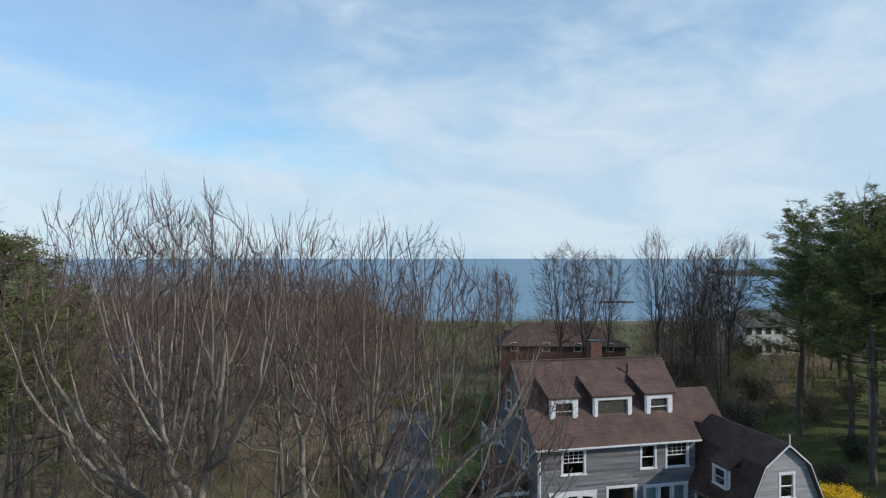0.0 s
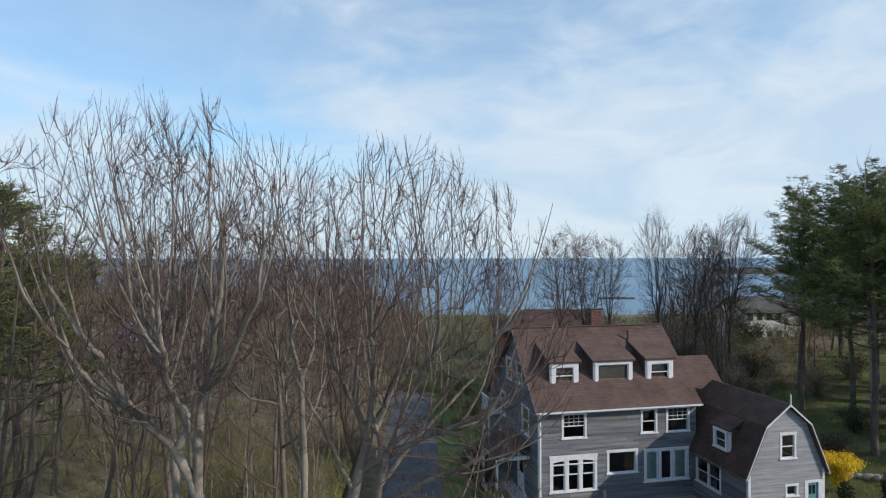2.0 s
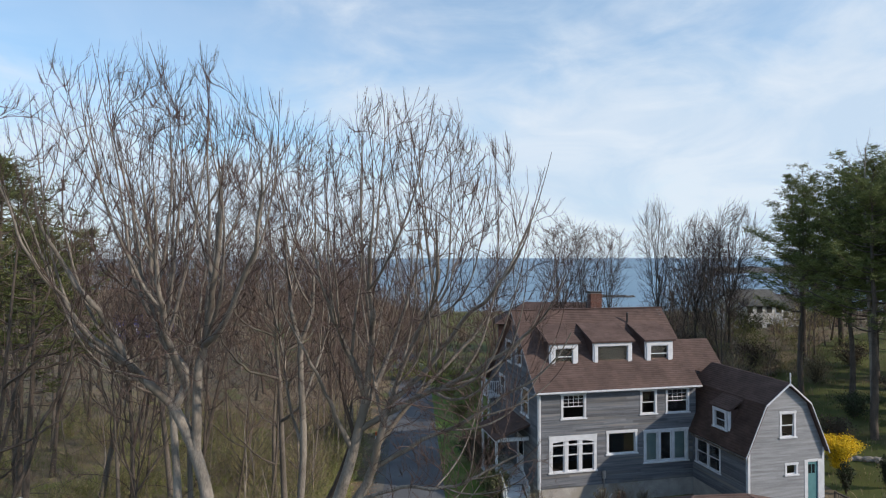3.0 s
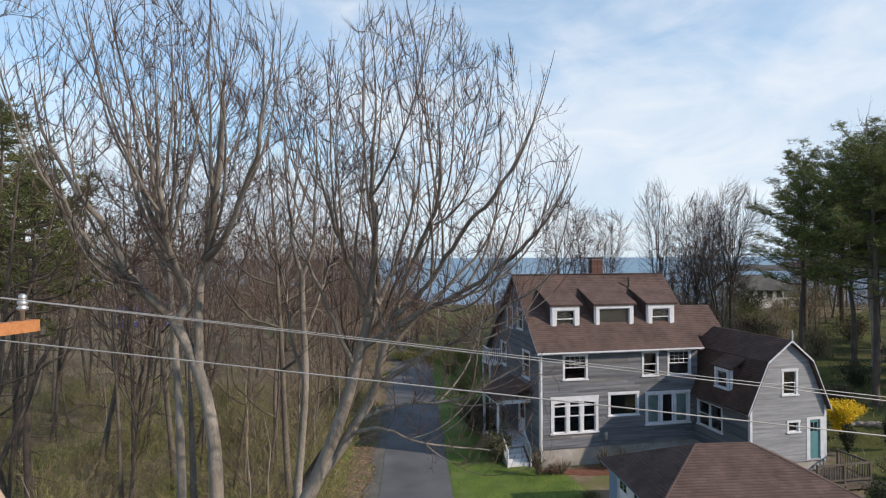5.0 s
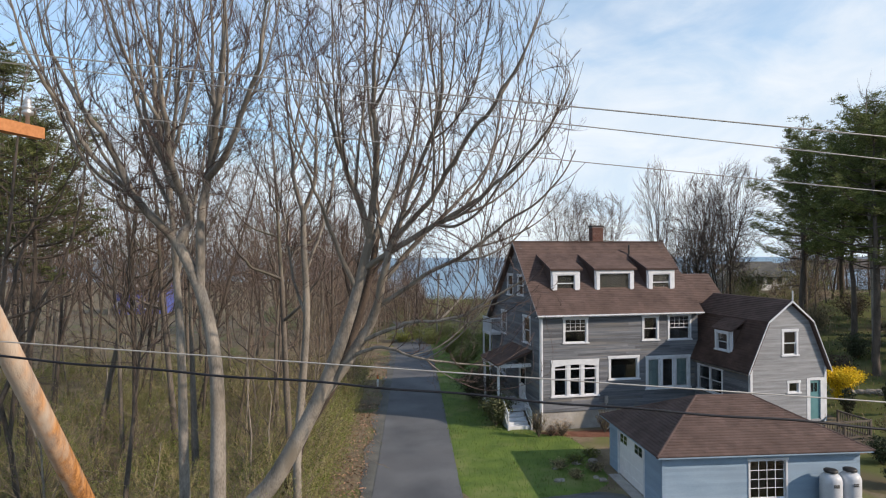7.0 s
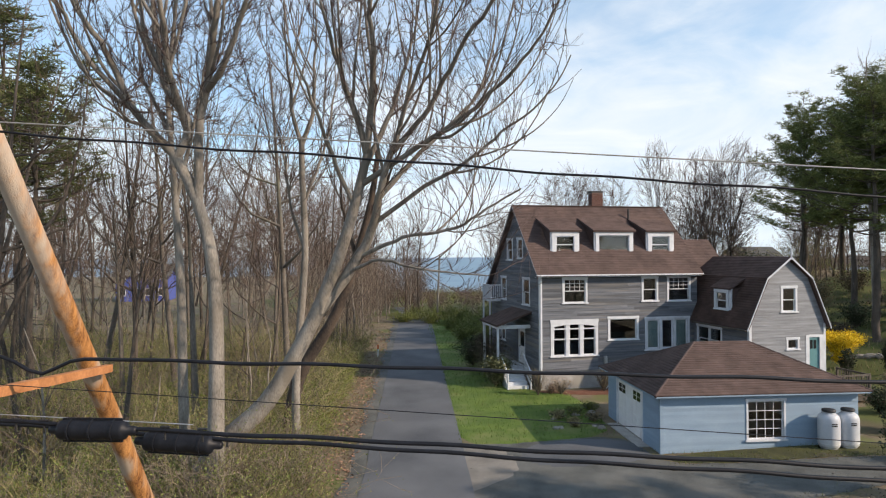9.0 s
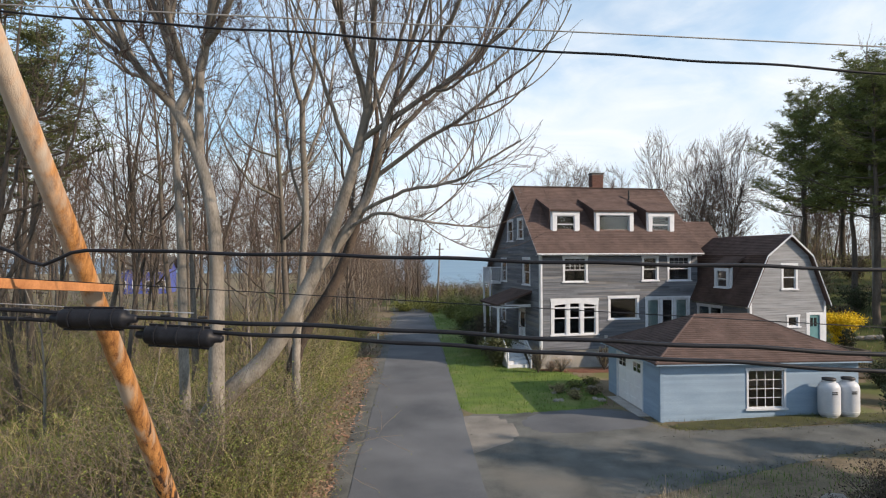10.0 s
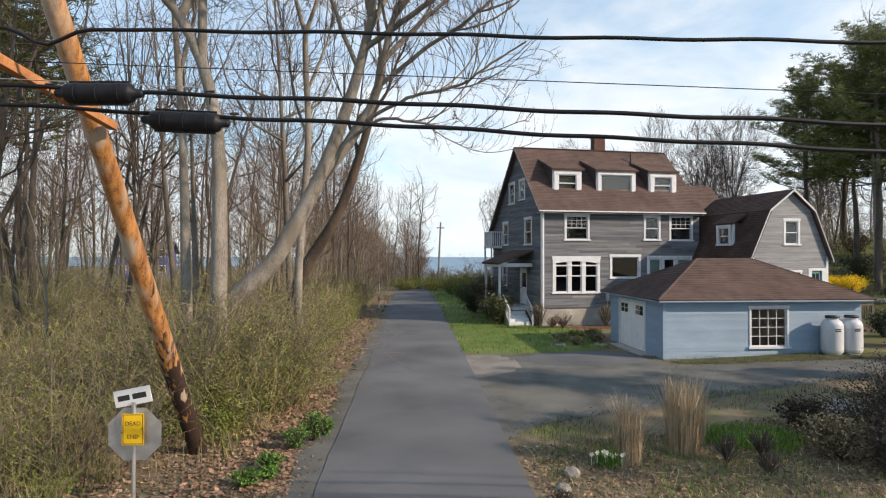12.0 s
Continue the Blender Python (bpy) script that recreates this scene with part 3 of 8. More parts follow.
def window(parent, x0, x1, z0, z1, sashes=1, rows=(1, 1), cols=1, y=0.0, trim=0.11, curtain=0.0, fixed=False, mullion=0.05, rail=0.045):
    """A sash window whose outer trim fills x0..x1, z0..z1 in a wall that faces -y at y. Trim, sill, frames and panes."""
    w = bmesh.new()
    t = trim
    box(w, x0, x0 + t, y - 0.035, y + 0.02, z0, z1 - t); box(w, x1 - t, x1, y - 0.035, y + 0.02, z0, z1 - t)
    box(w, x0 - 0.03, x1 + 0.03, y - 0.045, y + 0.02, z1 - t, z1 + 0.02)
    gx0, gx1 = x0 + t, x1 - t
    cell = (gx1 - gx0) / sashes
    for i in range(1, sashes):
        box(w, gx0 + i * cell - mullion, gx0 + i * cell + mullion, y - 0.03, y + 0.02, z0 + 0.02, z1 - t)
    ob = part("window", w, "trim", parent)
    s = bmesh.new(); box(s, x0 - 0.05, x1 + 0.05, y - 0.085, y + 0.03, z0 - 0.05, z0 + 0.02)
    part("sill", s, "trim", ob)
    top = z1 - t
    for i in range(sashes):
        a, b = gx0 + i * cell + (mullion if i else 0), gx0 + (i + 1) * cell - (mullion if i < sashes - 1 else 0)
        zz = [(z0 + 0.02, top)] if fixed else [(z0 + 0.02, (z0 + top) / 2 + 0.02), ((z0 + top) / 2 - 0.02, top)]
        f = bmesh.new()
        r = rail
        for k, (c, d) in enumerate(zz):
            yy = y + (0.0 if k else 0.035)
            box(f, a, a + r, yy, yy + 0.035, c, d); box(f, b - r, b, yy, yy + 0.035, c, d)
            box(f, a + r, b - r, yy, yy + 0.035, c, c + r); box(f, a + r, b - r, yy, yy + 0.035, d - r, d)
            nr, nc = (rows[k] if k < len(rows) else 1), (cols if isinstance(cols, int) else cols[k])
            for q in range(1, nc):
                xx = a + r + (b - a - 2 * r) * q / nc
                box(f, xx - 0.011, xx + 0.011, yy + 0.005, yy + 0.03, c + r, d - r)
            for q in range(1, nr):
                zq = c + r + (d - c - 2 * r) * q / nr
                box(f, a + r, b - r, yy + 0.006, yy + 0.029, zq - 0.011, zq + 0.011)
            g = part("pane", boxes((a + r * 0.5, b - r * 0.5, yy + 0.015, yy + 0.021, c + r * 0.5, d - r * 0.5)), "glass", ob)
            g.visible_shadow = False
        part("sash", f, "trim", ob)
        if curtain:
            bm = bmesh.new()
            n = 14
            zc = top - (top - z0) * curtain
            vs = [[bm.verts.new((a + (b - a) * q / n, y + 0.11 + 0.012 * math.sin(q * 2.1), z)) for q in range(n + 1)] for z in (zc, top)]
            for q in range(n):
                bm.faces.new((vs[0][q], vs[0][q + 1], vs[1][q + 1], vs[1][q]))
            part("blind", bm, "curtain", ob)
    return ob

# ---- the grey house ----
HOUSE = Matrix.Translation((12.1 * math.cos(radians(12)) - 31.7 * math.sin(radians(12)), 12.1 * math.sin(radians(12)) + 31.7 * math.cos(radians(12)), 0)) @ pose(0, 0, 0, 0, 0, 12)
EAVE, RIDGE_Z, RIDGE_Y, BACK_Y, MAIN_W, BACK_EAVE = 6.32, 10.42, 3.9, 9.3, 9.5, 5.6


def turned(ob, m):
    ob.matrix_local = m
    return ob


def main_house():
    h = thing("house", HOUSE, "weathered grey clapboard house with brown shingle roof and white windows", "house")
    # foundation
    part("foundation", boxes((0.03, 12.6, 0.05, BACK_Y, -0.4, 1.0)), "concrete", h, "pale concrete foundation")
    # front wall and its openings
    wins = [(1.3, 2.78, 4.74, 6.16), (6.08, 7.12, 4.76, 6.17), (7.68, 9.18, 4.74, 6.2), (0.6, 3.4, 1.82, 3.82), (4.0, 5.88, 2.62, 3.92), (6.28, 9.1, 2.0, 3.84)]
    hole = lambda w: (w[0] + 0.06, w[1] - 0.06, w[2] + 0.0, w[3] - 0.06)
    boards("front_wall", clapboard(lambda z: (0, 9.6), 1.0, EAVE - 0.05, [hole(w) for w in wins]), "siding", h)
    window(h, *wins[0], cols=(1, 4), rows=(1, 3))
    window(h, *wins[1], cols=1)
    window(h, *wins[2], cols=(1, 4), rows=(1, 3))
    big = window(h, *wins[3], sashes=3, cols=1, trim=0.16, mullion=0.095, rail=0.06)
    window(h, *wins[4], fixed=True, trim=0.13)
    doors = window(h, *wins[5], sashes=3, cols=1, fixed=True, rail=0.1)
    # teal sheets added behind the two outer panes to tint them
    for x in (6.4, 8.15):
        part("sheer_curtain", boxes((x, x + 0.82, 0.13, 0.14, 2.02, 3.72)), "tint_teal", doors, "pale teal sheet added behind the glass to tint it")
    # shallow arch board over the wide window
    a = bmesh.new()
    n = 12
    for i in range(n):
        x0, x1 = 0.6 + 2.8 * i / n, 0.6 + 2.8 * (i + 1) / n
        zc = lambda x: 3.42 + 0.13 * math.sin(math.pi * (x - 0.6) / 2.8)
        vs = [a.verts.new(p) for p in ((x0, -0.05, zc(x0)), (x1, -0.05, zc(x1)), (x1, -0.05, 3.84), (x0, -0.05, 3.84), (x0, -0.01, zc(x0)), (x1, -0.01, zc(x1)), (x1, -0.01, 3.84), (x0, -0.01, 3.84))]
        for f in ((0, 1, 2, 3), (5, 4, 7, 6), (0, 4, 5, 1), (3, 2, 6, 7)):
            a.faces.new([vs[k] for k in f])
    bmesh.ops.remove_doubles(a, verts=a.verts, dist=0.001)
    part("arch_board", a, "trim", big)
    part("transom", boxes((0.76, 3.24, -0.045, 0.0, 3.28, 3.35)), "trim", big)
    # corner boards, downpipe, gutter
    part("corner_board", boxes((-0.03, 0.11, -0.035, 0.0, 0.95, EAVE), (-0.035, 0.0, -0.03, 0.14, 0.95, EAVE)), "trim", h)
    g = bmesh.new()
    rod(g, (0.0, -0.11, 0.5), (0.0, -0.11, EAVE - 0.2), 0.045); rod(g, (0.0, -0.11, EAVE - 0.2), (0.0, -0.34, EAVE - 0.06), 0.045); rod(g, (0.0, -0.11, 0.5), (-0.1, -0.4, 0.35), 0.045)
    part("downpipe", g, "trim", h)
    part("gutter", boxes((-0.32, 9.75, -0.47, -0.34, EAVE - 0.07, EAVE + 0.0), (-0.3, 9.7, -0.34, -0.02, EAVE - 0.14, EAVE - 0.115)), "trim", h)
    # side wall with gable, built facing -y and turned
    sw = [(BACK_Y - 5.8, BACK_Y - 4.6, 7.1, 8.45), (BACK_Y - 3.8, BACK_Y - 2.7, 7.2, 8.45), (BACK_Y - 7.1, BACK_Y - 5.9, 4.55, 6.05), (BACK_Y - 2.85, BACK_Y - 1.55, 4.5, 6.1), (BACK_Y - 3.6, BACK_Y - 2.4, 1.0, 3.15), (BACK_Y - 7.2, BACK_Y - 6.1, 1.9, 3.4)]

    def gable(z):
        lo, hi = 0.0, BACK_Y
        if z > BACK_EAVE:
            lo = (z - BACK_EAVE) / (RIDGE_Z - BACK_EAVE) * (BACK_Y - RIDGE_Y)
        if z > EAVE:
            hi = BACK_Y - (z - EAVE) / (RIDGE_Z - EAVE) * RIDGE_Y
        return (lo, hi)
    side = Matrix.Translation((0, BACK_Y, 0)) @ pose(0, 0, 0, 0, 0, -90)
    turned(boards("side_wall", clapboard(gable, 1.0, RIDGE_Z - 0.12, [hole(w) for w in sw]), "siding", h), side)
    for i, w in enumerate(sw):
        if i == 4:
            continue
        turned(window(h, *w, cols=1), side)
    d = bmesh.new()
    w = sw[4]
    box(d, w[0] + 0.1, w[1] - 0.1, 0.03, 0.08, w[2], w[3] - 0.1)
    dd = turned(part("door", d, "white_paint", h, "white panelled side door"), side)
    part("door_frame", boxes((w[0], w[0] + 0.1, -0.03, 0.09, w[2], w[3]), (w[1] - 0.1, w[1], -0.03, 0.09, w[2], w[3]), (w[0] + 0.1, w[1] - 0.1, -0.03, 0.09, w[3] - 0.1, w[3])), "trim", dd)
    part("door_pane", boxes((w[0] + 0.25, w[1] - 0.25, 0.02, 0.034, w[2] + 1.0, w[3] - 0.3)), "pane_dark", dd)
    k = bmesh.new(); rod(k, (w[0] + 0.2, 0.03, w[2] + 0.95), (w[0] + 0.2, -0.04, w[2] + 0.95), 0.03)
    part("door_handle", k, "metal_dark", dd)
    # other sides and floors close the rooms
    part("back_wall", boxes((0.0, 12.6, BACK_Y - 0.16, BACK_Y, 1.0, BACK_EAVE)), "siding", h)
    boards("right_wall", clapboard(lambda z: (BACK_Y - gable(z)[1], BACK_Y - gable(z)[0]), 1.0, RIDGE_Z - 0.12, []), "siding", h).matrix_local = Matrix.Translation((MAIN_W + 0.05, 0, 0)) @ pose(0, 0, 0, 0, 0, 90)
    part("upper_floor", boxes((0.17, 9.4, 0.17, BACK_Y - 0.17, 3.95, 4.2), (0.17, 9.4, 0.17, BACK_Y - 0.17, 6.25, 6.4), (0.17, 9.4, 0.17, BACK_Y - 0.17, 1.0, 1.15), (0.17, 9.4, 4.4, 4.5, 1.15, 6.25)), "room_shade", h, "room floors and partition with shade in their colour")
    # roofs
    oh = 0.36
    roof_plane(h, [(-0.3, -oh, EAVE - 0.02), (MAIN_W + 0.3, -oh, EAVE - 0.02), (MAIN_W + 0.3, RIDGE_Y, RIDGE_Z), (-0.3, RIDGE_Y, RIDGE_Z)], "shingle", seed=1)
    roof_plane(h, [(MAIN_W + 0.3, BACK_Y + oh, BACK_EAVE - 0.3), (-0.3, BACK_Y + oh, BACK_EAVE - 0.3), (-0.3, RIDGE_Y, RIDGE_Z), (MAIN_W + 0.3, RIDGE_Y, RIDGE_Z)], "shingle", seed=2)
    part("ridge_cap", boxes((-0.3, MAIN_W + 0.3, RIDGE_Y - 0.12, RIDGE_Y + 0.12, RIDGE_Z - 0.01, RIDGE_Z + 0.035)), "shingle_dark", h)
    # rake boards on the gable end
    rk = bmesh.new()
    for (y0, z0), (y1, z1) in (((-oh, EAVE - 0.16), (RIDGE_Y, RIDGE_Z - 0.14)), ((BACK_Y + oh, BACK_EAVE - 0.44), (RIDGE_Y, RIDGE_Z - 0.14))):
        vs = [rk.verts.new(p) for p in ((-0.33, y0, z0), (-0.33, y1, z1), (-0.33, y1, z1 + 0.16), (-0.33, y0, z0 + 0.16), (-0.28, y0, z0), (-0.28, y1, z1), (-0.28, y1, z1 + 0.16), (-0.28, y0, z0 + 0.16))]
        for q in ((0, 1, 2, 3), (5, 4, 7, 6), (0, 4, 5, 1), (3, 2, 6, 7), (0, 3, 7, 4), (1, 5, 6, 2)):
            rk.faces.new([vs[i] for i in q])
    part("rake_board", rk, "siding", h)
    # lower extension behind the wing
    part("extension_wall", boxes((9.6, 12.6, 1.9, 2.06, 1.0, 6.2), (12.44, 12.6, 2.06, BACK_Y - 0.2, 1.0, 6.2)), "siding", h)
    roof_plane(h, [(9.8, 1.55, 6.28), (12.95, 1.55, 6.28), (12.95, 3.7, 8.35), (9.8, 3.7, 8.35)], "shingle", seed=3)
    roof_plane(h, [(12.95, 6.2, 5.9), (9.8, 6.2, 5.9), (9.8, 3.7, 8.35), (12.95, 3.7, 8.35)], "shingle", seed=4)
    part("extension_gable", boxes((12.45, 12.6, 2.0, 5.5, 6.2, 6.6), (12.45, 12.6, 2.5, 5.0, 6.6, 7.2), (12.45, 12.6, 3.1, 4.4, 7.2, 7.8)), "siding", h)
    # three shed dormers
    for u0, u1, wide in ((1.03, 2.77, False), (3.7, 6.15, True), (7.0, 8.78, False)):
        y, zb, zt = 1.0, 7.40, 8.80
        dm = boards("dormer", clapboard(lambda z: (u0, u1), zb - 0.1, zt, [(u0 + 0.2, u1 - 0.2, zb + 0.12, zt - 0.2)], thick=0.1), "trim", h, "white-trimmed shed dormer")
        dm.matrix_local = Matrix.Translation((0, y, 0))
        for x in (u0, u1 - 0.1):
            ch = bmesh.new()
            a = [(x, 0.1, zb), (x, 0.1, zt), (x, 1.75, zt + 0.62), (x, 1.75, zt + 0.4)]
            vs = [ch.verts.new(p) for p in a] + [ch.verts.new((p[0] + 0.1, p[1], p[2])) for p in a]
            for q in ((0, 1, 2, 3), (7, 6, 5, 4), (0, 4, 5, 1), (1, 5, 6, 2), (2, 6, 7, 3), (3, 7, 4, 0)):
                ch.faces.new([vs[i] for i in q])
            part("cheek", ch, "shingle_dark", dm)
        roof_plane(dm, [(u0 - 0.12, -0.18, zt + 0.0), (u1 + 0.12, -0.18, zt + 0.0), (u1 + 0.12, 2.1, zt + 0.84), (u0 - 0.12, 2.1, zt + 0.84)], "shingle", thick=0.1, seed=7, name="dormer_roof")
        # thin dark sheet added close behind the glass for the attic's shade
        part("room_back", boxes((u0 + 0.12, u1 - 0.12, 0.082, 0.095, zb + 0.05, zt - 0.1)), "room_shade", dm, "dark sheet behind the glass in place of attic shade")
        window(dm, u0 + 0.08, u1 - 0.08, zb + 0.08, zt - 0.08, cols=1, fixed=wide, trim=0.19 if wide else 0.24, y=-0.02, rail=0.05)
    # meter box with its conduit, and a lamp by the window
    mb = part("meter_box", boxes((3.72, 3.9, -0.14, -0.03, 1.35, 1.75)), "galvanised", h, "small grey meter box")
    md = bmesh.new(); rod(md, (3.81, -0.08, 0.3), (3.81, -0.08, 1.35), 0.03); rod(md, (3.81, -0.14, 1.58), (3.81, -0.2, 1.58), 0.07, sides=12)
    part("conduit", md, "galvanised", mb)
    dp = bmesh.new(); rod(dp, (4.3, -0.09, 0.42), (3.5, -0.75, 0.12), 0.045)
    part("drain_pipe", dp, "trim", h, "white drain pipe lying on the mulch")
    # vent pipe
    v = bmesh.new(); rod(v, (6.95, RIDGE_Y - 0.9, RIDGE_Z - 1.0), (6.95, RIDGE_Y - 0.9, RIDGE_Z - 0.2), 0.06)
    part("vent_pipe", v, "metal_dark", h)
    # porch on the side: roof, posts, steps, rail
    p = part("porch", boxes((-2.0, 0.0, 1.6, 4.6, 0.75, 0.9)), "trim", h, "small white side porch with steps")
    roof_plane(p, [(-2.1, 4.8, 3.45), (-2.1, 1.3, 3.45), (0.0, 1.3, 4.2), (0.0, 4.8, 4.2)], "shingle_dark", thick=0.1, seed=9, name="porch_roof")
    for y in (1.7, 4.5):
        part("post", boxes((-1.95, -1.83, y - 0.06, y + 0.06, 0.9, 3.4)), "trim", p)
    part("beam", boxes((-2.0, 0.0, 1.5, 1.62, 3.22, 3.42), (-2.0, -1.88, 1.62, 4.6, 3.22, 3.42)), "trim", p)
    for i in range(4):
        part("step", boxes((-1.7, -0.5, 1.55 - 0.28 * (i + 1), 1.58 - 0.28 * i, -0.1, 0.72 - 0.17 * i)), "trim", p)
    for x in (-1.75, -0.42):
        r = bmesh.new()
        rod(r, (x, 1.6, 1.75), (x, 0.35, 0.95), 0.035); rod(r, (x, 0.35, 0.0), (x, 0.35, 1.05), 0.05)
        rod(r, (x, 1.6, 1.05), (x, 0.4, 0.25), 0.03)
        for i in range(8):
            y = 1.5 - i * 0.145
            rod(r, (x, y, 1.02 - i * 0.093), (x, y, 1.7 - i * 0.093), 0.015, sides=5)
        part("handrail", r, "trim", p)
    b = part("balcony", boxes((-0.8, 0.0, 7.2, 8.9, 4.35, 4.5)), "trim", h, "white side balcony on posts")
    for yy in (7.28, 8.82):
        part("post", boxes((-0.78, -0.68, yy - 0.05, yy + 0.05, 0.0, 5.45)), "trim", b)
    part("rail", boxes((-0.79, -0.71, 7.2, 8.9, 5.38, 5.46)), "trim", b)
    part("rail", boxes((-0.71, 0.0, 7.2, 7.28, 5.38, 5.46)), "trim", b)
    for i in range(11):
        part("baluster", boxes((-0.77, -0.73, 7.36 + i * 0.14, 7.40 + i * 0.14, 4.5, 5.38)), "trim", b)
    for i in range(5):
        part("baluster", boxes((-0.64 + i * 0.14, -0.60 + i * 0.14, 7.22, 7.26, 4.5, 5.38)), "trim", b)
    return h


house = main_house()


def chimney():
    c = thing("chimney", HOUSE @ pose(5.2, RIDGE_Y + 0.5, RIDGE_Z - 0.9), "dull red brick chimney with a dark cap on the roof ridge", "chimney")
    c.scale = (0.78, 0.85, 0.96)
    part("core", boxes((0.01, 0.94, 0.01, 0.64, 0.0, 1.95)), "concrete", c)
    bm = boxes((-0.045, 1.0, -0.045, 0.70, 1.9, 2.02))
    part("cap", bm, "metal_dark", c, "dark metal chimney cap")
    brick = bpy.data.meshes.new("brick")
    b = boxes((0.0, 0.225, 0.0, 0.1, 0.0, 0.065)); b.to_mesh(brick); b.free()
    brick.materials.append(M["brick"])
    for row in range(25):
        for i in range(4):
            o = new("brick", brick); o.parent = c
            o.matrix_local = pose((i * 0.24) if row % 2 else (i * 0.24 - 0.0), -0.02, row * 0.075)
        for i in range(2):
            o = new("brick", brick); o.parent = c
            o.matrix_local = pose(0.0 - 0.02 + 0.1, 0.09 + i * 0.25, row * 0.075, 0, 0, 90)
    return c


chimney()


def wing():
    w = thing("house_wing", HOUSE @ pose(9.4, -4.6, 0), "gambrel-roofed grey clapboard wing with dark brown roof", "house wing")
    W, L = 4.46, 6.0

    def outline(z):
        if z < 3.75:
            return (0, W)
        if z < 6.15:
            k = (z - 3.75) / 2.4 * 0.92
            return (k, W - k)
        k = 0.92 + (z - 6.15) / 1.05 * 1.4
        return (k, W - k)
    part("foundation", boxes((0.03, W - 0.03, 0.04, 4.6, -0.4, 1.0)), "concrete", w)
    holes = [(1.84, 2.80, 4.44, 5.76), (2.14, 2.9, 2.52, 3.12), (3.3, 4.42, 1.1, 3.22)]
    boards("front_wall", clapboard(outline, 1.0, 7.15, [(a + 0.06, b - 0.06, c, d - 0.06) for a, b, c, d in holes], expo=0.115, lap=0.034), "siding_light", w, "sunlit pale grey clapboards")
    window(w, *holes[0], cols=1)
    window(w, *holes[1], fixed=True, trim=0.1)
    dr = part("door", boxes((holes[2][0] + 0.2, holes[2][1] - 0.3, 0.03, 0.075, 1.1, 3.1)), "teal_paint", w, "teal wooden door with small panes at the top")
    a, b = holes[2][:2]
    part("door_frame", boxes((a, a + 0.2, -0.035, 0.08, 1.05, 3.22), (b - 0.3, b, -0.035, 0.08, 1.05, 3.22), (a + 0.2, b - 0.3, -0.035, 0.08, 3.1, 3.24)), "trim", dr)
    for x in (0.28, 0.5):
        part("door_pane", boxes((a + x, a + x + 0.16, 0.018, 0.034, 2.5, 2.95)), "pane_dark", dr)
    part("corner_board", boxes((-0.03, 0.1, -0.035, 0, 0.95, 3.8), (-0.035, 0, -0.03, 0.12, 0.95, 3.8)), "trim", w)
    part("corner_board", boxes((W - 0.1, W + 0.03, -0.035, 0, 0.95, 3.8)), "trim", w)
    side = Matrix.Translation((0, 4.6, 0)) @ pose(0, 0, 0, 0, 0, -90)
    swin = (4.6 - 4.3, 4.6 - 2.1, 2.0, 3.46)
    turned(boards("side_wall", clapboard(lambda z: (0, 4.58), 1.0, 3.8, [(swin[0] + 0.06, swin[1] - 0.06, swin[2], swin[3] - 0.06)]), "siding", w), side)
    turned(window(w, *swin, sashes=2, cols=1), side)
    part("right_wall", boxes((W - 0.16, W, 0.16, L, 1.0, 3.8)), "siding", w)
    part("inner_floor", boxes((0.17, W - 0.17, 0.2, 4.55, 1.0, 1.1), (0.17, W - 0.17, 0.2, 4.55, 3.6, 3.75), (0.17, W - 0.17, 2.6, 2.7, 1.1, 3.6)), "room_shade", w)
    y0, y1 = -0.22, L
    roof_plane(w, [(-0.28, y1, 3.62), (-0.28, y0, 3.62), (0.92, y0, 6.2), (0.92, y1, 6.2)], "shingle_dark", 0.1, "", seed=11)
    # paler shingle copy: light on the upper slope is put into its colour
    roof_plane(w, [(0.86, y1, 6.17), (0.86, y0, 6.17), (2.3, y0, 7.26), (2.3, y1, 7.26)], "shingle_mid", 0.1, "", seed=12)
    roof_plane(w, [(W + 0.16, y0, 3.66), (W + 0.16, y1, 3.66), (W - 0.92, y1, 6.2), (W - 0.92, y0, 6.2)], "shingle_dark", 0.1, "", seed=13)
    roof_plane(w, [(W - 0.86, y0, 6.17), (W - 0.86, y1, 6.17), (2.3, y1, 7.26), (2.3, y0, 7.26)], "shingle_dark", 0.1, "", seed=14)
    rk = bmesh.new()
    pts = [(-0.3, 3.5), (0.9, 6.1), (2.3, 7.16), (W - 0.9, 6.1), (W + 0.18, 3.54)]
    for (xa, za), (xb, zb) in zip(pts, pts[1:]):
        vs = [rk.verts.new(p) for p in ((xa, -0.26, za - 0.0), (xb, -0.26, zb - 0.0), (xb, -0.26, zb + 0.09), (xa, -0.26, za + 0.09), (xa, -0.2, za - 0.0), (xb, -0.2, zb - 0.0), (xb, -0.2, zb + 0.09), (xa, -0.2, za + 0.09))]
        for q in ((0, 1, 2, 3), (5, 4, 7, 6), (0, 4, 5, 1), (3, 2, 6, 7), (0, 3, 7, 4), (1, 5, 6, 2)):
            rk.faces.new([vs[i] for i in q])
    part("rake_board", rk, "trim", w, "white rake boards")
    f = bmesh.new(); rod(f, (2.3, -0.24, 7.1), (2.3, -0.24, 7.75), 0.035)
    part("finial", f, "trim", w)
    part("gutter", boxes((-0.40, -0.30, y0, 4.2, 3.52, 3.59)), "deck", w)
    # shed dormer on the lower slope
    cy0, cy1, u = 1.5, 2.9, 0.08
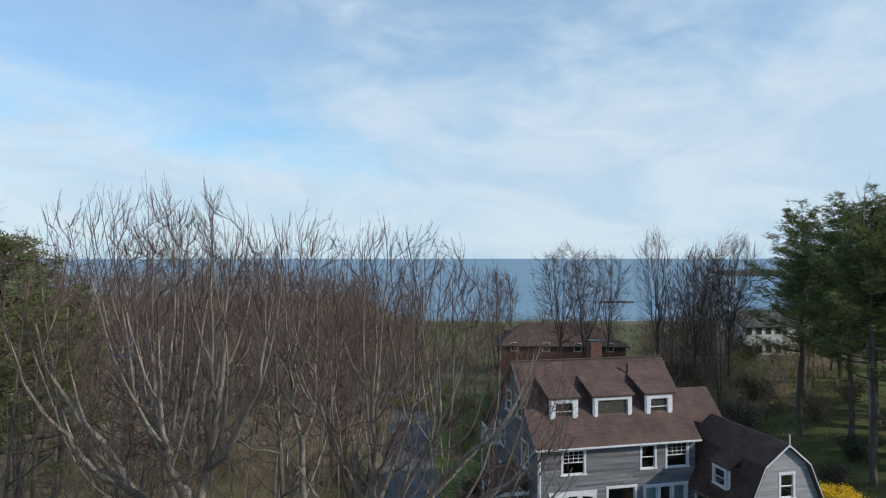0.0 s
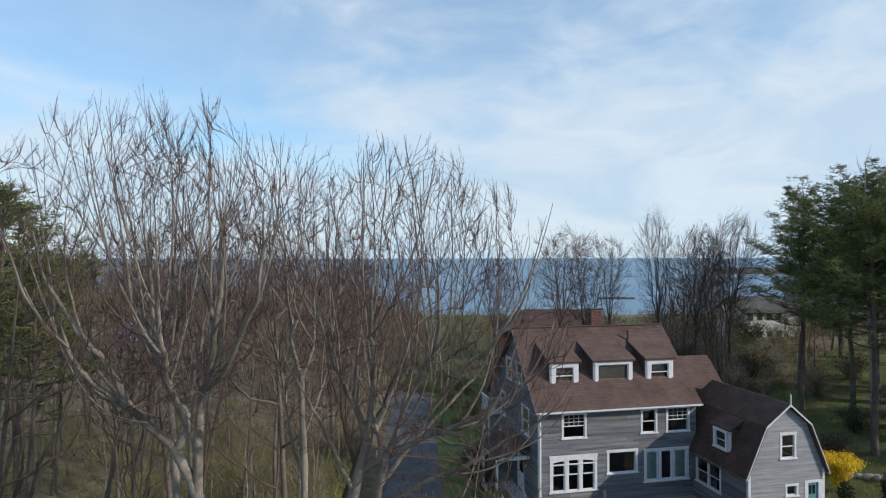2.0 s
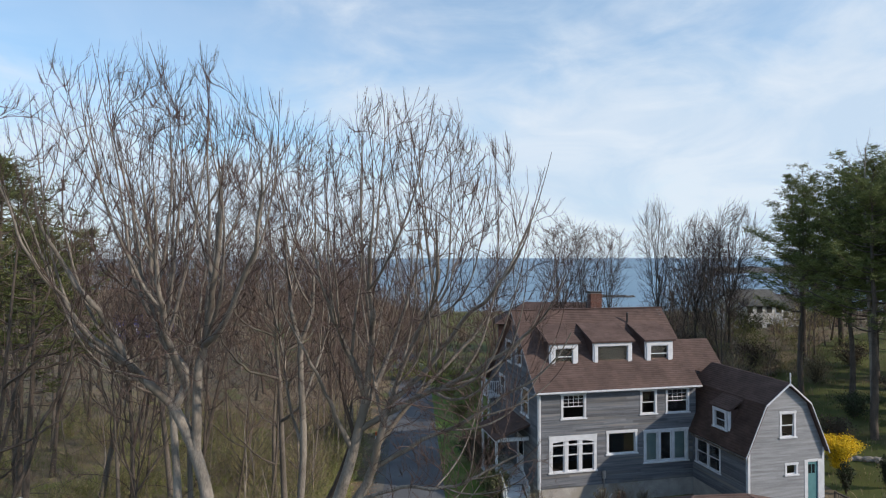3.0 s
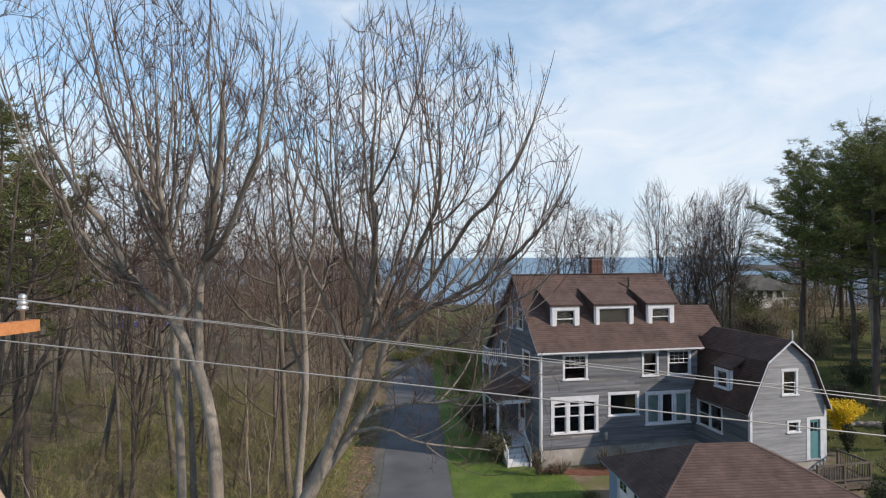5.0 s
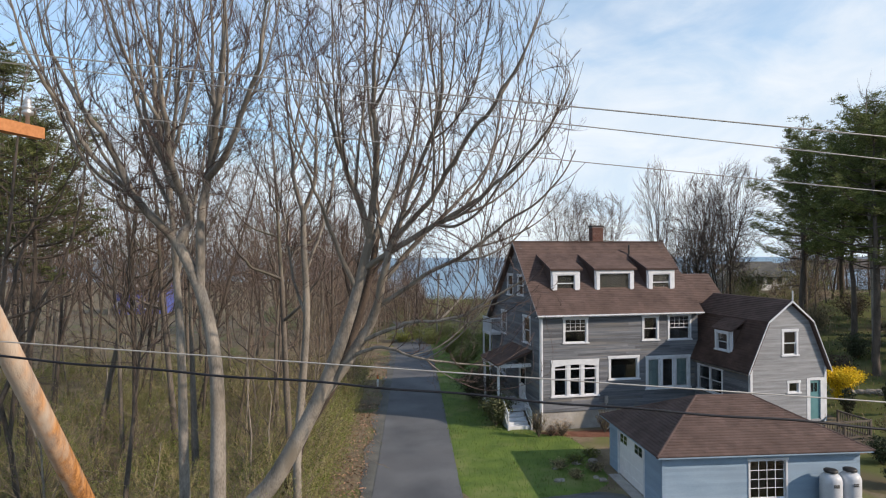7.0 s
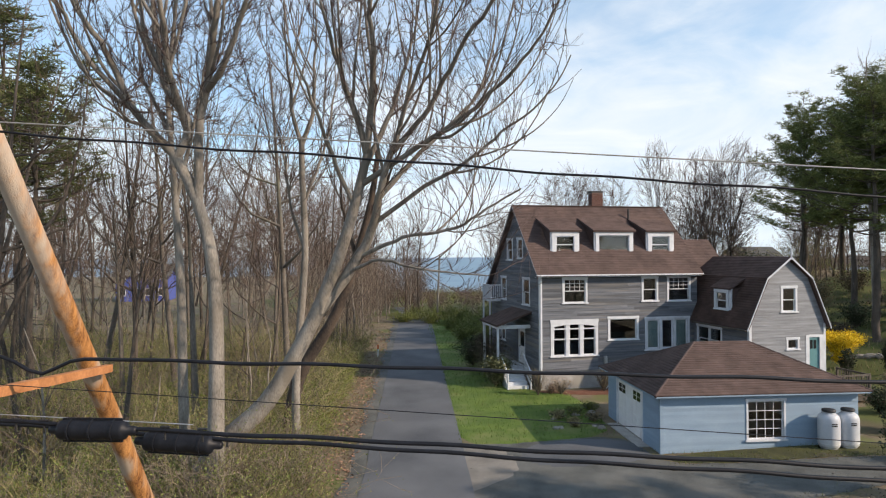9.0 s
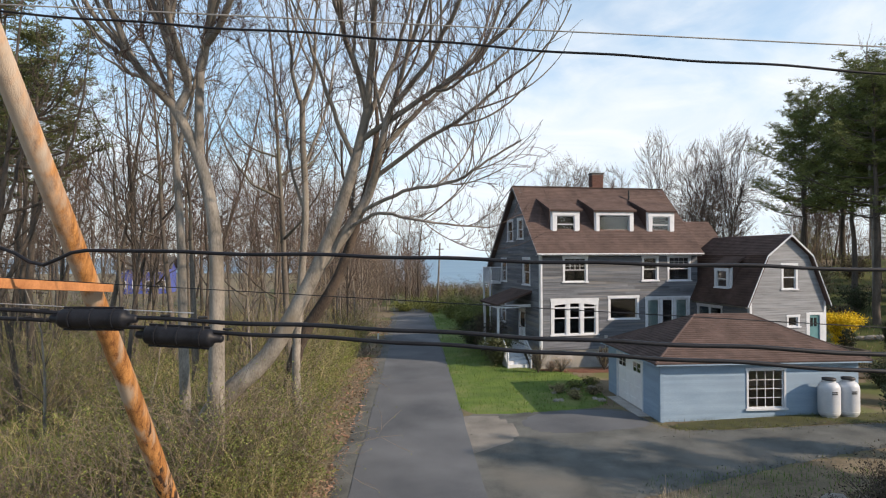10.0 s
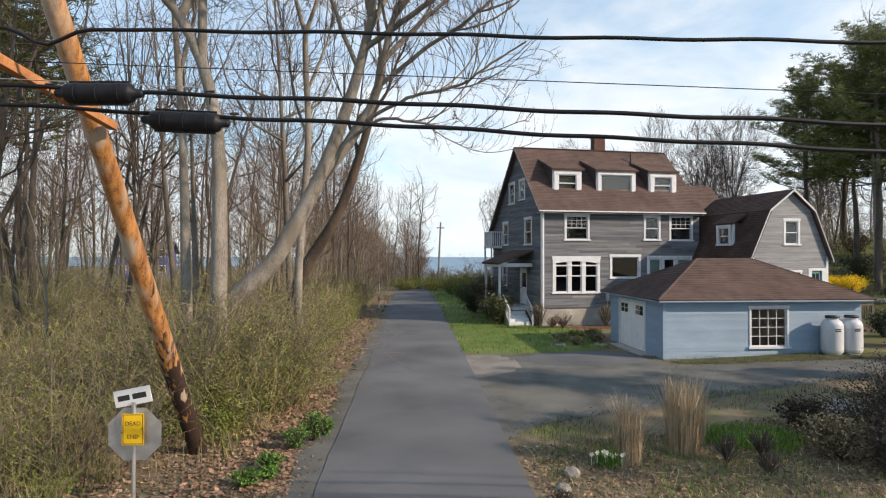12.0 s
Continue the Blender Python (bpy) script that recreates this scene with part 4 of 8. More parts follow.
    dm = part("dormer", boxes((u, u + 0.1, cy0, cy0 + 0.22, 4.35, 5.65), (u, u + 0.1, cy1 - 0.22, cy1, 4.35, 5.65), (u, u + 0.1, cy0 + 0.22, cy1 - 0.22, 4.35, 4.52), (u, u + 0.1, cy0 + 0.22, cy1 - 0.22, 5.42, 5.65)), "trim", w, "white-trimmed dormer")
    part("dormer_body", boxes((u + 0.12, 1.2, cy0, cy1, 4.3, 5.6)), "shingle_dark", dm)
    roof_plane(dm, [(u - 0.14, cy1 + 0.14, 5.58), (u - 0.14, cy0 - 0.14, 5.58), (1.5, cy0 - 0.14, 6.5), (1.5, cy1 + 0.14, 6.5)], "shingle_mid", 0.08, "", name="dormer_roof", seed=15)
    turned(window(dm, 4.6 - cy1 + 0.15, 4.6 - cy0 - 0.15, 4.45, 5.5, cols=1, trim=0.13, y=-0.05), Matrix.Translation((u, 4.6, 0)) @ pose(0, 0, 0, 0, 0, -90))
    return w


wing()


def deck():
    d = thing("deck", HOUSE @ pose(11.3, -6.75, -0.4), "weathered wooden deck with railing and steps beside the wing", "deck")
    for i in range(13):
        part("plank", boxes((0.0, 3.2, i * 0.158, i * 0.158 + 0.148, 0.90, 0.97)), "deck", d)
    part("rim_joist", boxes((0.0, 3.2, 0.02, 0.06, 0.68, 0.895), (3.14, 3.18, 0.06, 2.04, 0.68, 0.895)), "deck", d)
    for x, y in ((0.1, 0.07), (1.6, 0.07), (3.1, 0.07), (3.1, 1.95)):
        part("post", boxes((x - 0.05, x + 0.05, y - 0.05, y + 0.05, 0.2, 1.95)), "deck", d)
    for z in (1.85, 1.1):
        part("rail", boxes((0.15, 3.05, 0.03, 0.11, z, z + 0.08)), "deck", d)
        part("rail", boxes((3.06, 3.14, 0.12, 1.9, z, z + 0.08)), "deck", d)
    bal = bpy.data.meshes.new("baluster")
    b = boxes((-0.018, 0.018, -0.018, 0.018, 1.18, 1.85)); b.to_mesh(bal); b.free(); bal.materials.append(M["deck"])
    for i in range(20):
        o = new("baluster", bal); o.parent = d; o.matrix_local = pose(0.2 + i * 0.145, 0.07, 0)
    for i in range(12):
        o = new("baluster", bal); o.parent = d; o.matrix_local = pose(3.1, 0.22 + i * 0.14, 0)
    for i in range(4):
        part("step", boxes((3.2 + i * 0.28, 3.5 + i * 0.28, 0.5, 1.6, -0.2, 0.75 - i * 0.19)), "deck", d)
    return d


deck()

# ---- the garage ----
GARAGE = pose(7.98, 22.7, 0, 0, 0, 5)


def garage():
    g = thing("garage", GARAGE, "pale blue clapboard garage with brown hipped roof", "garage")
    W, D, H = 7.75, 5.4, 2.16
    part("foundation", boxes((0.02, W - 0.02, 0.02, D - 0.02, -0.5, 0.06)), "concrete", g)
    win = (3.3, 4.85, 0.46, 1.98)
    boards("front_wall", clapboard(lambda z: (0, W), 0.06, H, [(win[0] + 0.06, win[1] - 0.06, win[2], win[3] - 0.06)], expo=0.115, lap=0.014), "siding_blue", g)
    window(g, *win, fixed=True, cols=4, rows=(4,), trim=0.075)
    side = Matrix.Translation((0, D, 0)) @ pose(0, 0, 0, 0, 0, -90)
    dx0, dx1 = 1.0, 3.85
    turned(boards("door_wall", clapboard(lambda z: (0, D), 0.06, H, [(dx0, dx1, -0.2, 2.04)], expo=0.115, lap=0.014), "siding_blue", g), side)
    part("back_wall", boxes((0.0, W, D - 0.16, D, 0.06, H)), "siding_blue", g)
    part("right_wall", boxes((W - 0.16, W, 0.16, D - 0.16, 0.06, H)), "siding_blue", g)
    door = turned(part("garage_door", boxes((dx0 + 0.1, dx1 - 0.1, 0.05, 0.09, -0.15, 1.95)), "white_paint", g, "white panelled garage door with a row of small panes"), side)
    part("door_frame", boxes((dx0, dx0 + 0.1, -0.02, 0.1, -0.1, 2.05), (dx1 - 0.1, dx1, -0.02, 0.1, -0.1, 2.05), (dx0 + 0.1, dx1 - 0.1, -0.02, 0.1, 1.95, 2.05)), "trim", door)
    for r in range(4):
        for c in range(6):
            x = dx0 + 0.18 + c * 0.39
            z = -0.05 + r * 0.5
            if r < 3:
                part("panel", boxes((x, x + 0.33, 0.035, 0.052, z, z + 0.42)), "white_paint", door)
            elif c not in (2, 3):
                for k in (0.0, 0.17):
                    for j in (0.02, 0.21):
                        part("pane", boxes((x + k, x + k + 0.15, 0.04, 0.054, z + j, z + j + 0.17)), "pane_dark", door)
    part("corner_board", boxes((-0.025, 0.1, -0.03, 0, 0.02, H), (-0.03, 0, -0.025, 0.12, 0.02, H)), "siding_blue", g)
    part("fascia", boxes((-0.3, W + 0.3, -0.33, -0.29, H + 0.01, H + 0.085)), "siding_blue", g)
    part("fascia", boxes((-0.33, -0.29, -0.3, D + 0.3, H + 0.01, H + 0.085)), "siding_blue", g)
    part("soffit", boxes((-0.28, W + 0.28, -0.28, D + 0.28, H, H + 0.03)), "siding_blue", g)
    o, r, z0, z1 = 0.34, D / 2, H + 0.08, 3.72
    a, b, c, d = (-o, -o, z0), (W + o, -o, z0), (W + o, D + o, z0), (-o, D + o, z0)
    p, q = (r, r, z1), (W - r, r, z1)
    for i, quad in enumerate(([a, b, q, p], [b, c, q, q], [c, d, p, q], [d, a, p, p])):
        if i in (1, 3):
            quad = [quad[0], quad[1], tuple(np.array(quad[2]) + np.array((0, 0.01, 0)) * (1 if i == 1 else -1)), quad[3]]
        roof_plane(g, quad, "shingle", 0.06, "", seed=20 + i, course=0.145, tab_thick=0.042)
    for s, e in ((a, p), (b, q), (p, q), (d, p), (c, q)):
        hc = bmesh.new(); rod(hc, Vector(s) + Vector((0, 0, 0.0)), Vector(e) + Vector((0, 0, 0.0)), 0.055, sides=6)
        part("hip_cap", hc, "shingle", g)
    part("inner_floor", boxes((0.2, W - 0.2, 0.2, D - 0.2, 0.0, 0.05)), "room_shade", g)
    return g


garage()


slab_by_door = boxes((-0.5, -0.04, 0.9, 4.2, -0.2, 0.06))
tagged(turned(part("concrete_slab", slab_by_door, "concrete"), GARAGE), "worn pale concrete slab before the garage door", "slab", kind="structure")


def propane(x, y, z):
    t = thing("propane_tank", pose(x, y, z), "large white steel propane tank standing by the garage wall", "gas tank", "propane tanks")
    bm = bmesh.new()
    lathe(bm, [(0.30, 0.06), (0.36, 0.08), (0.405, 0.14), (0.42, 0.25), (0.42, 0.92), (0.41, 1.0), (0.38, 1.07), (0.32, 1.13), (0.24, 1.165), (0.12, 1.18)], sides=32)
    part("body", bm, "tank", t, "", True)
    c = bmesh.new(); lathe(c, [(0.225, 1.15), (0.235, 1.17), (0.235, 1.22), (0.225, 1.225)])
    part("collar", c, "tank", t, "low white collar", True)
    k = bmesh.new(); lathe(k, [(0.238, 1.215), (0.265, 1.22), (0.268, 1.275), (0.24, 1.295), (0.05, 1.305)])
    part("valve_hood", k, "metal_dark", t, "dark valve hood", True)
    t.scale = (0.88, 0.88, 1.13)
    f = bmesh.new(); lathe(f, [(0.33, 0.0), (0.33, 0.1)])
    part("foot_ring", f, "galvanised", t, "", True)
    for z in (0.2, 0.88):
        w = bmesh.new(); lathe(w, [(0.421, z), (0.425, z + 0.006), (0.425, z + 0.012), (0.421, z + 0.018)], sides=32)
        part("weld_seam", w, "tank", t, "", True)
    for z in (0.80, 0.86):
        part("lettering_bar", boxes((-0.12, 0.10, -0.427, -0.40, z, z + 0.035)), "metal_dark", t)
    return t


propane(14.2, 22.75, ground_z(14.2, 22.75))
propane(14.97, 22.85, ground_z(14.97, 22.85))

# ---- trees ----
def unit(v):
    return v / (np.linalg.norm(v) + 1e-9)


def resample(pts, k):
    """k even points along a bent line, smoothed."""
    P = np.array(pts, float)
    d = np.concatenate([[0], np.cumsum(np.linalg.norm(np.diff(P, axis=0), axis=1))])
    s = np.linspace(0, d[-1], k)
    Q = np.stack([np.interp(s, d, P[:, i]) for i in range(3)], 1)
    for _ in range(2):
        Q[1:-1] = 0.25 * Q[:-2] + 0.5 * Q[1:-1] + 0.25 * Q[2:]
    return Q


class Grower:
    """Bare branching: each branch is a bent path that bears thinner ones, bending up to the light."""

    def __init__(self, seed, up=0.25, jitter=0.22, spread=(28, 52), ratio=(0.45, 0.7), kids=(5, 5, 4), thin=0.004, points=(9, 7, 5, 4), droop=0.0, step=1.0, starts=(3, 5, 7, 9), out=0.16):
        self.step, self.starts, self.out, self.axis = step, starts, out, np.zeros(3)
        self.r = np.random.default_rng(seed)
        self.up, self.jitter, self.spread, self.ratio, self.kids, self.thin, self.points, self.droop = up, jitter, spread, ratio, kids, thin, points, droop
        self.paths = {}

    def keep(self, level, P, R):
        self.paths.setdefault(level, []).append((P, R))

    def bend(self, p, d, length, n):
        P = [p]
        for i in range(n - 1):
            d = unit(d + self.r.normal(0, self.jitter, 3) + np.array([0, 0, self.up]) * 0.4)
            P.append(P[-1] + d * length / (n - 1))
        return np.array(P)

    def branch(self, p, d, length, r0, level):
        n = self.points[min(level, len(self.points) - 1)]
        P = self.bend(p, d, length, n)
        R = np.linspace(r0, max(self.thin, r0 * 0.22), n)
        self.keep(level, P, R)
        self.bear(P, R, length, level)

    def bear(self, P, R, length, level, start=0.22):
        if level >= len(self.kids):
            return
        k = max(1, int(round(self.kids[level] * (0.75 + 0.5 * self.r.random()))))
        n = len(P)
        for i in range(k):
            t = start + (0.98 - start) * (i + self.r.random()) / k
            x = t * (n - 1); a = min(n - 2, int(x)); f = x - a
            p = P[a] * (1 - f) + P[a + 1] * f
            r = (R[a] * (1 - f) + R[a + 1] * f)
            d = unit(P[a + 1] - P[a])
            side = unit(np.cross(d, self.r.normal(0, 1, 3)))
            ang = math.radians(self.r.uniform(*self.spread))
            nd = unit(d * math.cos(ang) + side * math.sin(ang) + np.array([0, 0, self.up - self.droop]) * 0.5)
            ln = length * self.r.uniform(*self.ratio) * (1.15 - 0.6 * t)
            self.branch(p, nd, ln, max(self.thin, r * self.r.uniform(0.5, 0.72)), level + 1)

    def mesh(self, levels, sides, name):
        groups = {}
        for l in levels:
            for P, R in self.paths.get(l, []):
                groups.setdefault(len(P), []).append((P, R))
        if not groups:
            return None
        return mesh_np(name, *join_np([tubes([g[0] for g in v], [g[1] for g in v], sides) for v in groups.values()]))


def colonise(q, seeds, heads, goals, step, kill, reach, up=0.3, keep=1.7, jitter=0.06, rounds=260):
    """Branching by competition for space: twigs grow from the seed points towards free goals until each goal is met. Returns points and parents."""
    P, par, head = [np.array(p) for p in seeds], [-1] * len(seeds), [np.array(d) for d in heads]
    born = [0] * len(seeds)
    A = np.asarray(goals, float)
    near, dist = np.zeros(len(A), int), np.full(len(A), 1e9)

    def meet(first):
        new_pts = np.array(P[first:])
        for c in range(0, len(new_pts), 400):
            D = ((A[:, None, :] - new_pts[None, c:c + 400]) ** 2).sum(2)
            k = D.argmin(1); d = D[np.arange(len(A)), k]
            better = d < dist
            near[better], dist[better] = k[better] + first + c, d[better]
    meet(0)
    for _ in range(rounds):
        live = dist < reach * reach
        if not live.any():
            break
        pull = {}
        for i, v in zip(near[live], A[live]):
            d = v - P[i]
            pull.setdefault(int(i), []).append(d / (np.linalg.norm(d) + 1e-9))
        first = len(P)
        for i, ds in pull.items():
            if born[i] > 3:
                continue
            born[i] += 1
            d = unit(np.mean(ds, 0) + head[i] * keep + np.array([0, 0, up]) + q.normal(0, jitter, 3))
            P.append(P[i] + d * step); par.append(i); head.append(d); born.append(0)
        if len(P) == first:
            break
        meet(first)
        left = dist > kill * kill
        A, near, dist = A[left], near[left], dist[left]
        if not len(A):
            break
    return np.array(P), np.array(par)


def strands(q, P, par, n0, tip, split=0.02, power=2.4, spurs=1.0, spur=(0.25, 0.7), taper=None, lead=0.0):
    """Chains of points with radii, thick boughs and thin twigs apart, from what colonise gave; the first n0 points are the limbs that bear them. Straight side shoots are added on the thin ends."""
    n = len(P)
    acc = np.zeros(n)
    kids = [[] for _ in range(n)]
    R = np.zeros(n)
    for i in range(n - 1, n0 - 1, -1):
        R[i] = max(tip, acc[i] ** (1 / power))
        acc[par[i]] += R[i] ** power
        kids[par[i]].append(i)
    main = np.array([max(k, key=lambda c: R[c]) if k else -1 for k in kids])
    inner = np.array([i for i in range(n0, n) if main[i] >= 0], int)
    for _ in range(4):
        P[inner] = 0.25 * P[par[inner]] + 0.5 * P[inner] + 0.25 * P[main[inner]]
    boughs, twigs, leaders = [], [], []
    for i in range(n0, n):
        p = par[i]
        if p >= n0 and i == main[p]:
            continue
        chain = [i]
        while main[chain[-1]] >= 0:
            chain.append(main[chain[-1]])
        cap = min(R[i], taper[p] * 0.72) if taper is not None and p < n0 else R[i]
        X = np.concatenate([P[p:p + 1], P[chain]]); r = np.minimum(np.concatenate([[R[i]], R[chain]]), max(cap, tip))
        e = unit(X[-1] - X[-2])
        tipped = unit(e + np.array([0, 0, 1.1]) + q.normal(0, 0.06, 3)) * (q.uniform(0.5, 1.1) * lead or q.uniform(0.9, 1.5) * spur[1])
        leaders.append((X[-1], tipped))
        X = np.concatenate([X, [X[-1] + tipped]]); r = np.append(r, tip * 0.5)
        k = int((r > split).sum())
        if k > 1:
            boughs.append((X[:k + 1], r[:k + 1])); X, r = X[k:], r[k:]
        if len(X) > 1:
            twigs.append((X, r))
    thin = np.array([i for i in range(n0, n) if R[i] < max(0.016, tip * 2)])

    def shoot(p, e, L, t, bent):
        d = unit(e + unit(np.cross(e, q.normal(0, 1, 3))) * q.uniform(0.45, 0.9) + np.array([0, 0, 0.25]))
        f = unit(d + e * 0.5 + np.array([0, 0, bent]))
        twigs.append((np.array([p, p + d * L * 0.45, p + d * L * 0.45 + f * L * 0.55]), np.array([t, t * 0.8, t * 0.45])))
        return p + d * L * 0.45, f
    # short opposite spurs along the straight end shoots
    for p, v in leaders if lead else ():
        for f in (0.3, 0.65):
            shoot(p + v * f, unit(v), q.uniform(0.06, 0.16), tip * 0.7, 0.5)
    for i in q.choice(thin, int(len(thin) * spurs)) if len(thin) else ():
        e = unit(P[i] - P[par[i]])
        L = q.uniform(*spur)
        m, f = shoot(P[i], e, L, tip * 0.85, 0.4)
        for _ in range(q.integers(0, 3)):
            shoot(m + f * L * q.uniform(0, 0.4), f, L * q.uniform(0.25, 0.5), tip * 0.6, 0.4)
    return boughs, twigs


def tube_mesh(name, chains, sides):
    groups = {}
    for X, r in chains:
        groups.setdefault(len(X), []).append((X, r))
    return mesh_np(name, *join_np([tubes([g[0] for g in v], [g[1] for g in v], sides) for v in groups.values()]))


def vase(q, n, c, rx, ry, z0, z1, wide=0.55, low=0.7, skew=0.0):
    """n goals in a crown that opens upward from z0, is widest at a share of its height and closes at an uneven top z1. skew: lower on the +x side."""
    out = []
    while len(out) < n:
        f = q.random()
        r = (f / wide) ** low if f < wide else math.sqrt(max(0.0, 1 - ((f - wide) / (1 - wide)) ** 2))
        a, s = q.random() * 6.283, math.sqrt(q.random())
        x, y = math.cos(a) * s * r, math.sin(a) * s * r
        ragged = 1 + 0.10 * noise.noise(Vector((x * 3 + c[0], y * 3 + c[1], f * 3)))
        out.append((c[0] + x * rx * ragged, c[1] + y * ry * ragged, z0 + (z1 - z0) * f * ragged - skew * x * (1 - 0.3 * f)))
    return np.array(out)


def bare_tree(name, trunk, r0, r1, limbs, seed, label, goals, category="tree", bark="bark", bough="bark_limb", twig="twig", group="", k=16, step=0.18, kill=0.3, reach=1.5, up=0.55, tip=0.0044, low=6.3, spurs=0.95, spur=(0.1, 0.34), split=0.013, joined=False, wiggle=0.045, bear=0.0, shoots=4, lead=0.0, rise=0.0, stout=1.0):
    """A bare tree with a given trunk line and main limbs: (line, start radius, end radius). Branches and twigs grow from them towards goals(q)."""
    base = np.array(trunk[0], float)
    t = thing(name, Matrix.Translation(base), label, category, group)
    q = np.random.default_rng(seed)
    P = resample(np.array(trunk, float) - base, k)
    R = np.linspace(r0, r1, k); R[0] *= 1.45; R[1] *= 1.15
    link("trunk", mesh_np("trunk", *tubes([P], [R], 12)), bark, t, "", True)
    seeds, heads, radii, boughs, rising = [], [], [], [], []
    fine = np.linspace(0, k - 1, k * 6)
    wood = [(np.stack([np.interp(fine, np.arange(k), P[:, j]) for j in range(3)], 1), np.interp(fine, np.arange(k), R))]

    def sow(Q, S, start):
        for i in range(start, len(Q)):
            if Q[i][2] > low:
                seeds.append(Q[i]); heads.append(unit(Q[min(i + 1, len(Q) - 1)] - Q[min(i, len(Q) - 2)])); radii.append(S[i])
    if bear:
        sow(P, R, int(len(P) * bear))
    for nth, (line, a, b) in enumerate(limbs):
        a, b, line = a * stout, b * stout, [np.array(p, float) for p in line]
        L = np.linalg.norm(np.diff(line, axis=0), axis=1).sum()
        body = 1.0
        if rise and b > 0.021:
            # runs on as a thin leader to the crown's top
            e = unit(unit(line[-1] - line[-2]) + np.array([0, 0, 0.35]))
            line += [line[-1] + e * rise * 0.5, line[-1] + unit(e + np.array([0, 0, 0.3])) * rise]
            body, L = L / (L + rise), L + rise
        n = max(10, int(L / 0.22))
        Q = resample(np.array(line, float) - base, n)
        Q[2:-1] += np.cumsum(q.normal(0, wiggle * 0.6, (n - 3, 3)), axis=0) * np.sin(np.linspace(0, math.pi, n - 3))[:, None]
        # each limb grows out of the nearest wood already there
        hosts = np.concatenate([X for X, r in wood]); thick = np.concatenate([r for X, r in wood])
        gap = np.linalg.norm(hosts - Q[0], axis=1); i = gap.argmin()
        if gap[i] < 1.0:
            Q += (hosts[i] - Q[0]) * np.linspace(1, 0, n)[:, None] ** 2
            a = min(a, thick[i] * 0.92)
        S = np.interp(np.linspace(0, 1, n), [0, body, 1.001], [a, min(a, b), min(a, b) if body == 1.0 else 0.014])
        wood.append((Q, S))
        if joined:
            boughs.append((Q, S))
        else:
            link("limb", mesh_np("limb", *tubes([Q], [S], 8)), bark, t, "", True)
        sow(Q, S, n // 3)
        rising.append((Q, S))
    G, ends = goals(q) - base, []
    # long smooth side limbs that sweep up within the crown, and shorter ones on those
    for many, length in ((shoots, 20), (min(shoots, 2), 11)):
        born = []
        for Q, S in rising:
            for _ in range(many):
                i = int(q.uniform(0.25, 0.95) * (len(Q) - 1))
                if Q[i][2] < low or S[i] < 0.016:
                    continue
                e = unit(Q[i + 1] - Q[i])
                d = unit(e + unit(np.cross(e, q.normal(0, 1, 3))) * q.uniform(0.5, 0.9))
                X = [Q[i]]
                for _ in range(length):
                    d = unit(d + np.array([0, 0, 0.125]) + q.normal(0, 0.04, 3))
                    X.append(X[-1] + d * 0.27)
                    if ((G - X[-1]) ** 2).sum(1).min() > 0.3:
                        break
                if len(X) > 4:
                    born.append((np.array(X), np.linspace(S[i] * q.uniform(0.5, 0.64), 0.006, len(X))))
        for X, r in born:
            n = int((r > 0.013).sum())
            boughs += [(X[:n + 1], r[:n + 1])] if n > 1 else []
            ends += [(X[max(0, n - 1):], r[max(0, n - 1):])] if len(X) - n > 0 else []
        for X, r in born:
            sow(X, r, len(X) // 4)
        rising = born
    X, par = colonise(q, seeds, heads, G, step, kill, reach, up)
    b, tw = strands(q, X, par, len(seeds), tip, split, spurs=spurs, spur=spur, taper=radii, lead=lead)
    if boughs + b:
        tagged(link("branchwork", tube_mesh("branchwork", boughs + b, 6 if not joined else 5), bough, t, "", True), kind="stuff")
    tagged(link("twig_growth", tube_mesh("twig_growth", ends + tw, 3), twig, t), kind="stuff")
    return t


def toward(limbs, z0, k, ez=8.5):
    """Limbs that lean out towards the open lane the higher they reach."""
    out = []
    for line, a, b in limbs:
        pts = []
        for x, y, z in line:
            f = (y - k * max(0.0, z - z0)) / y
            pts.append((x * f, y * f, ez + (z - ez) * f if z > z0 else z))
        out.append((pts, a, b))
    return out


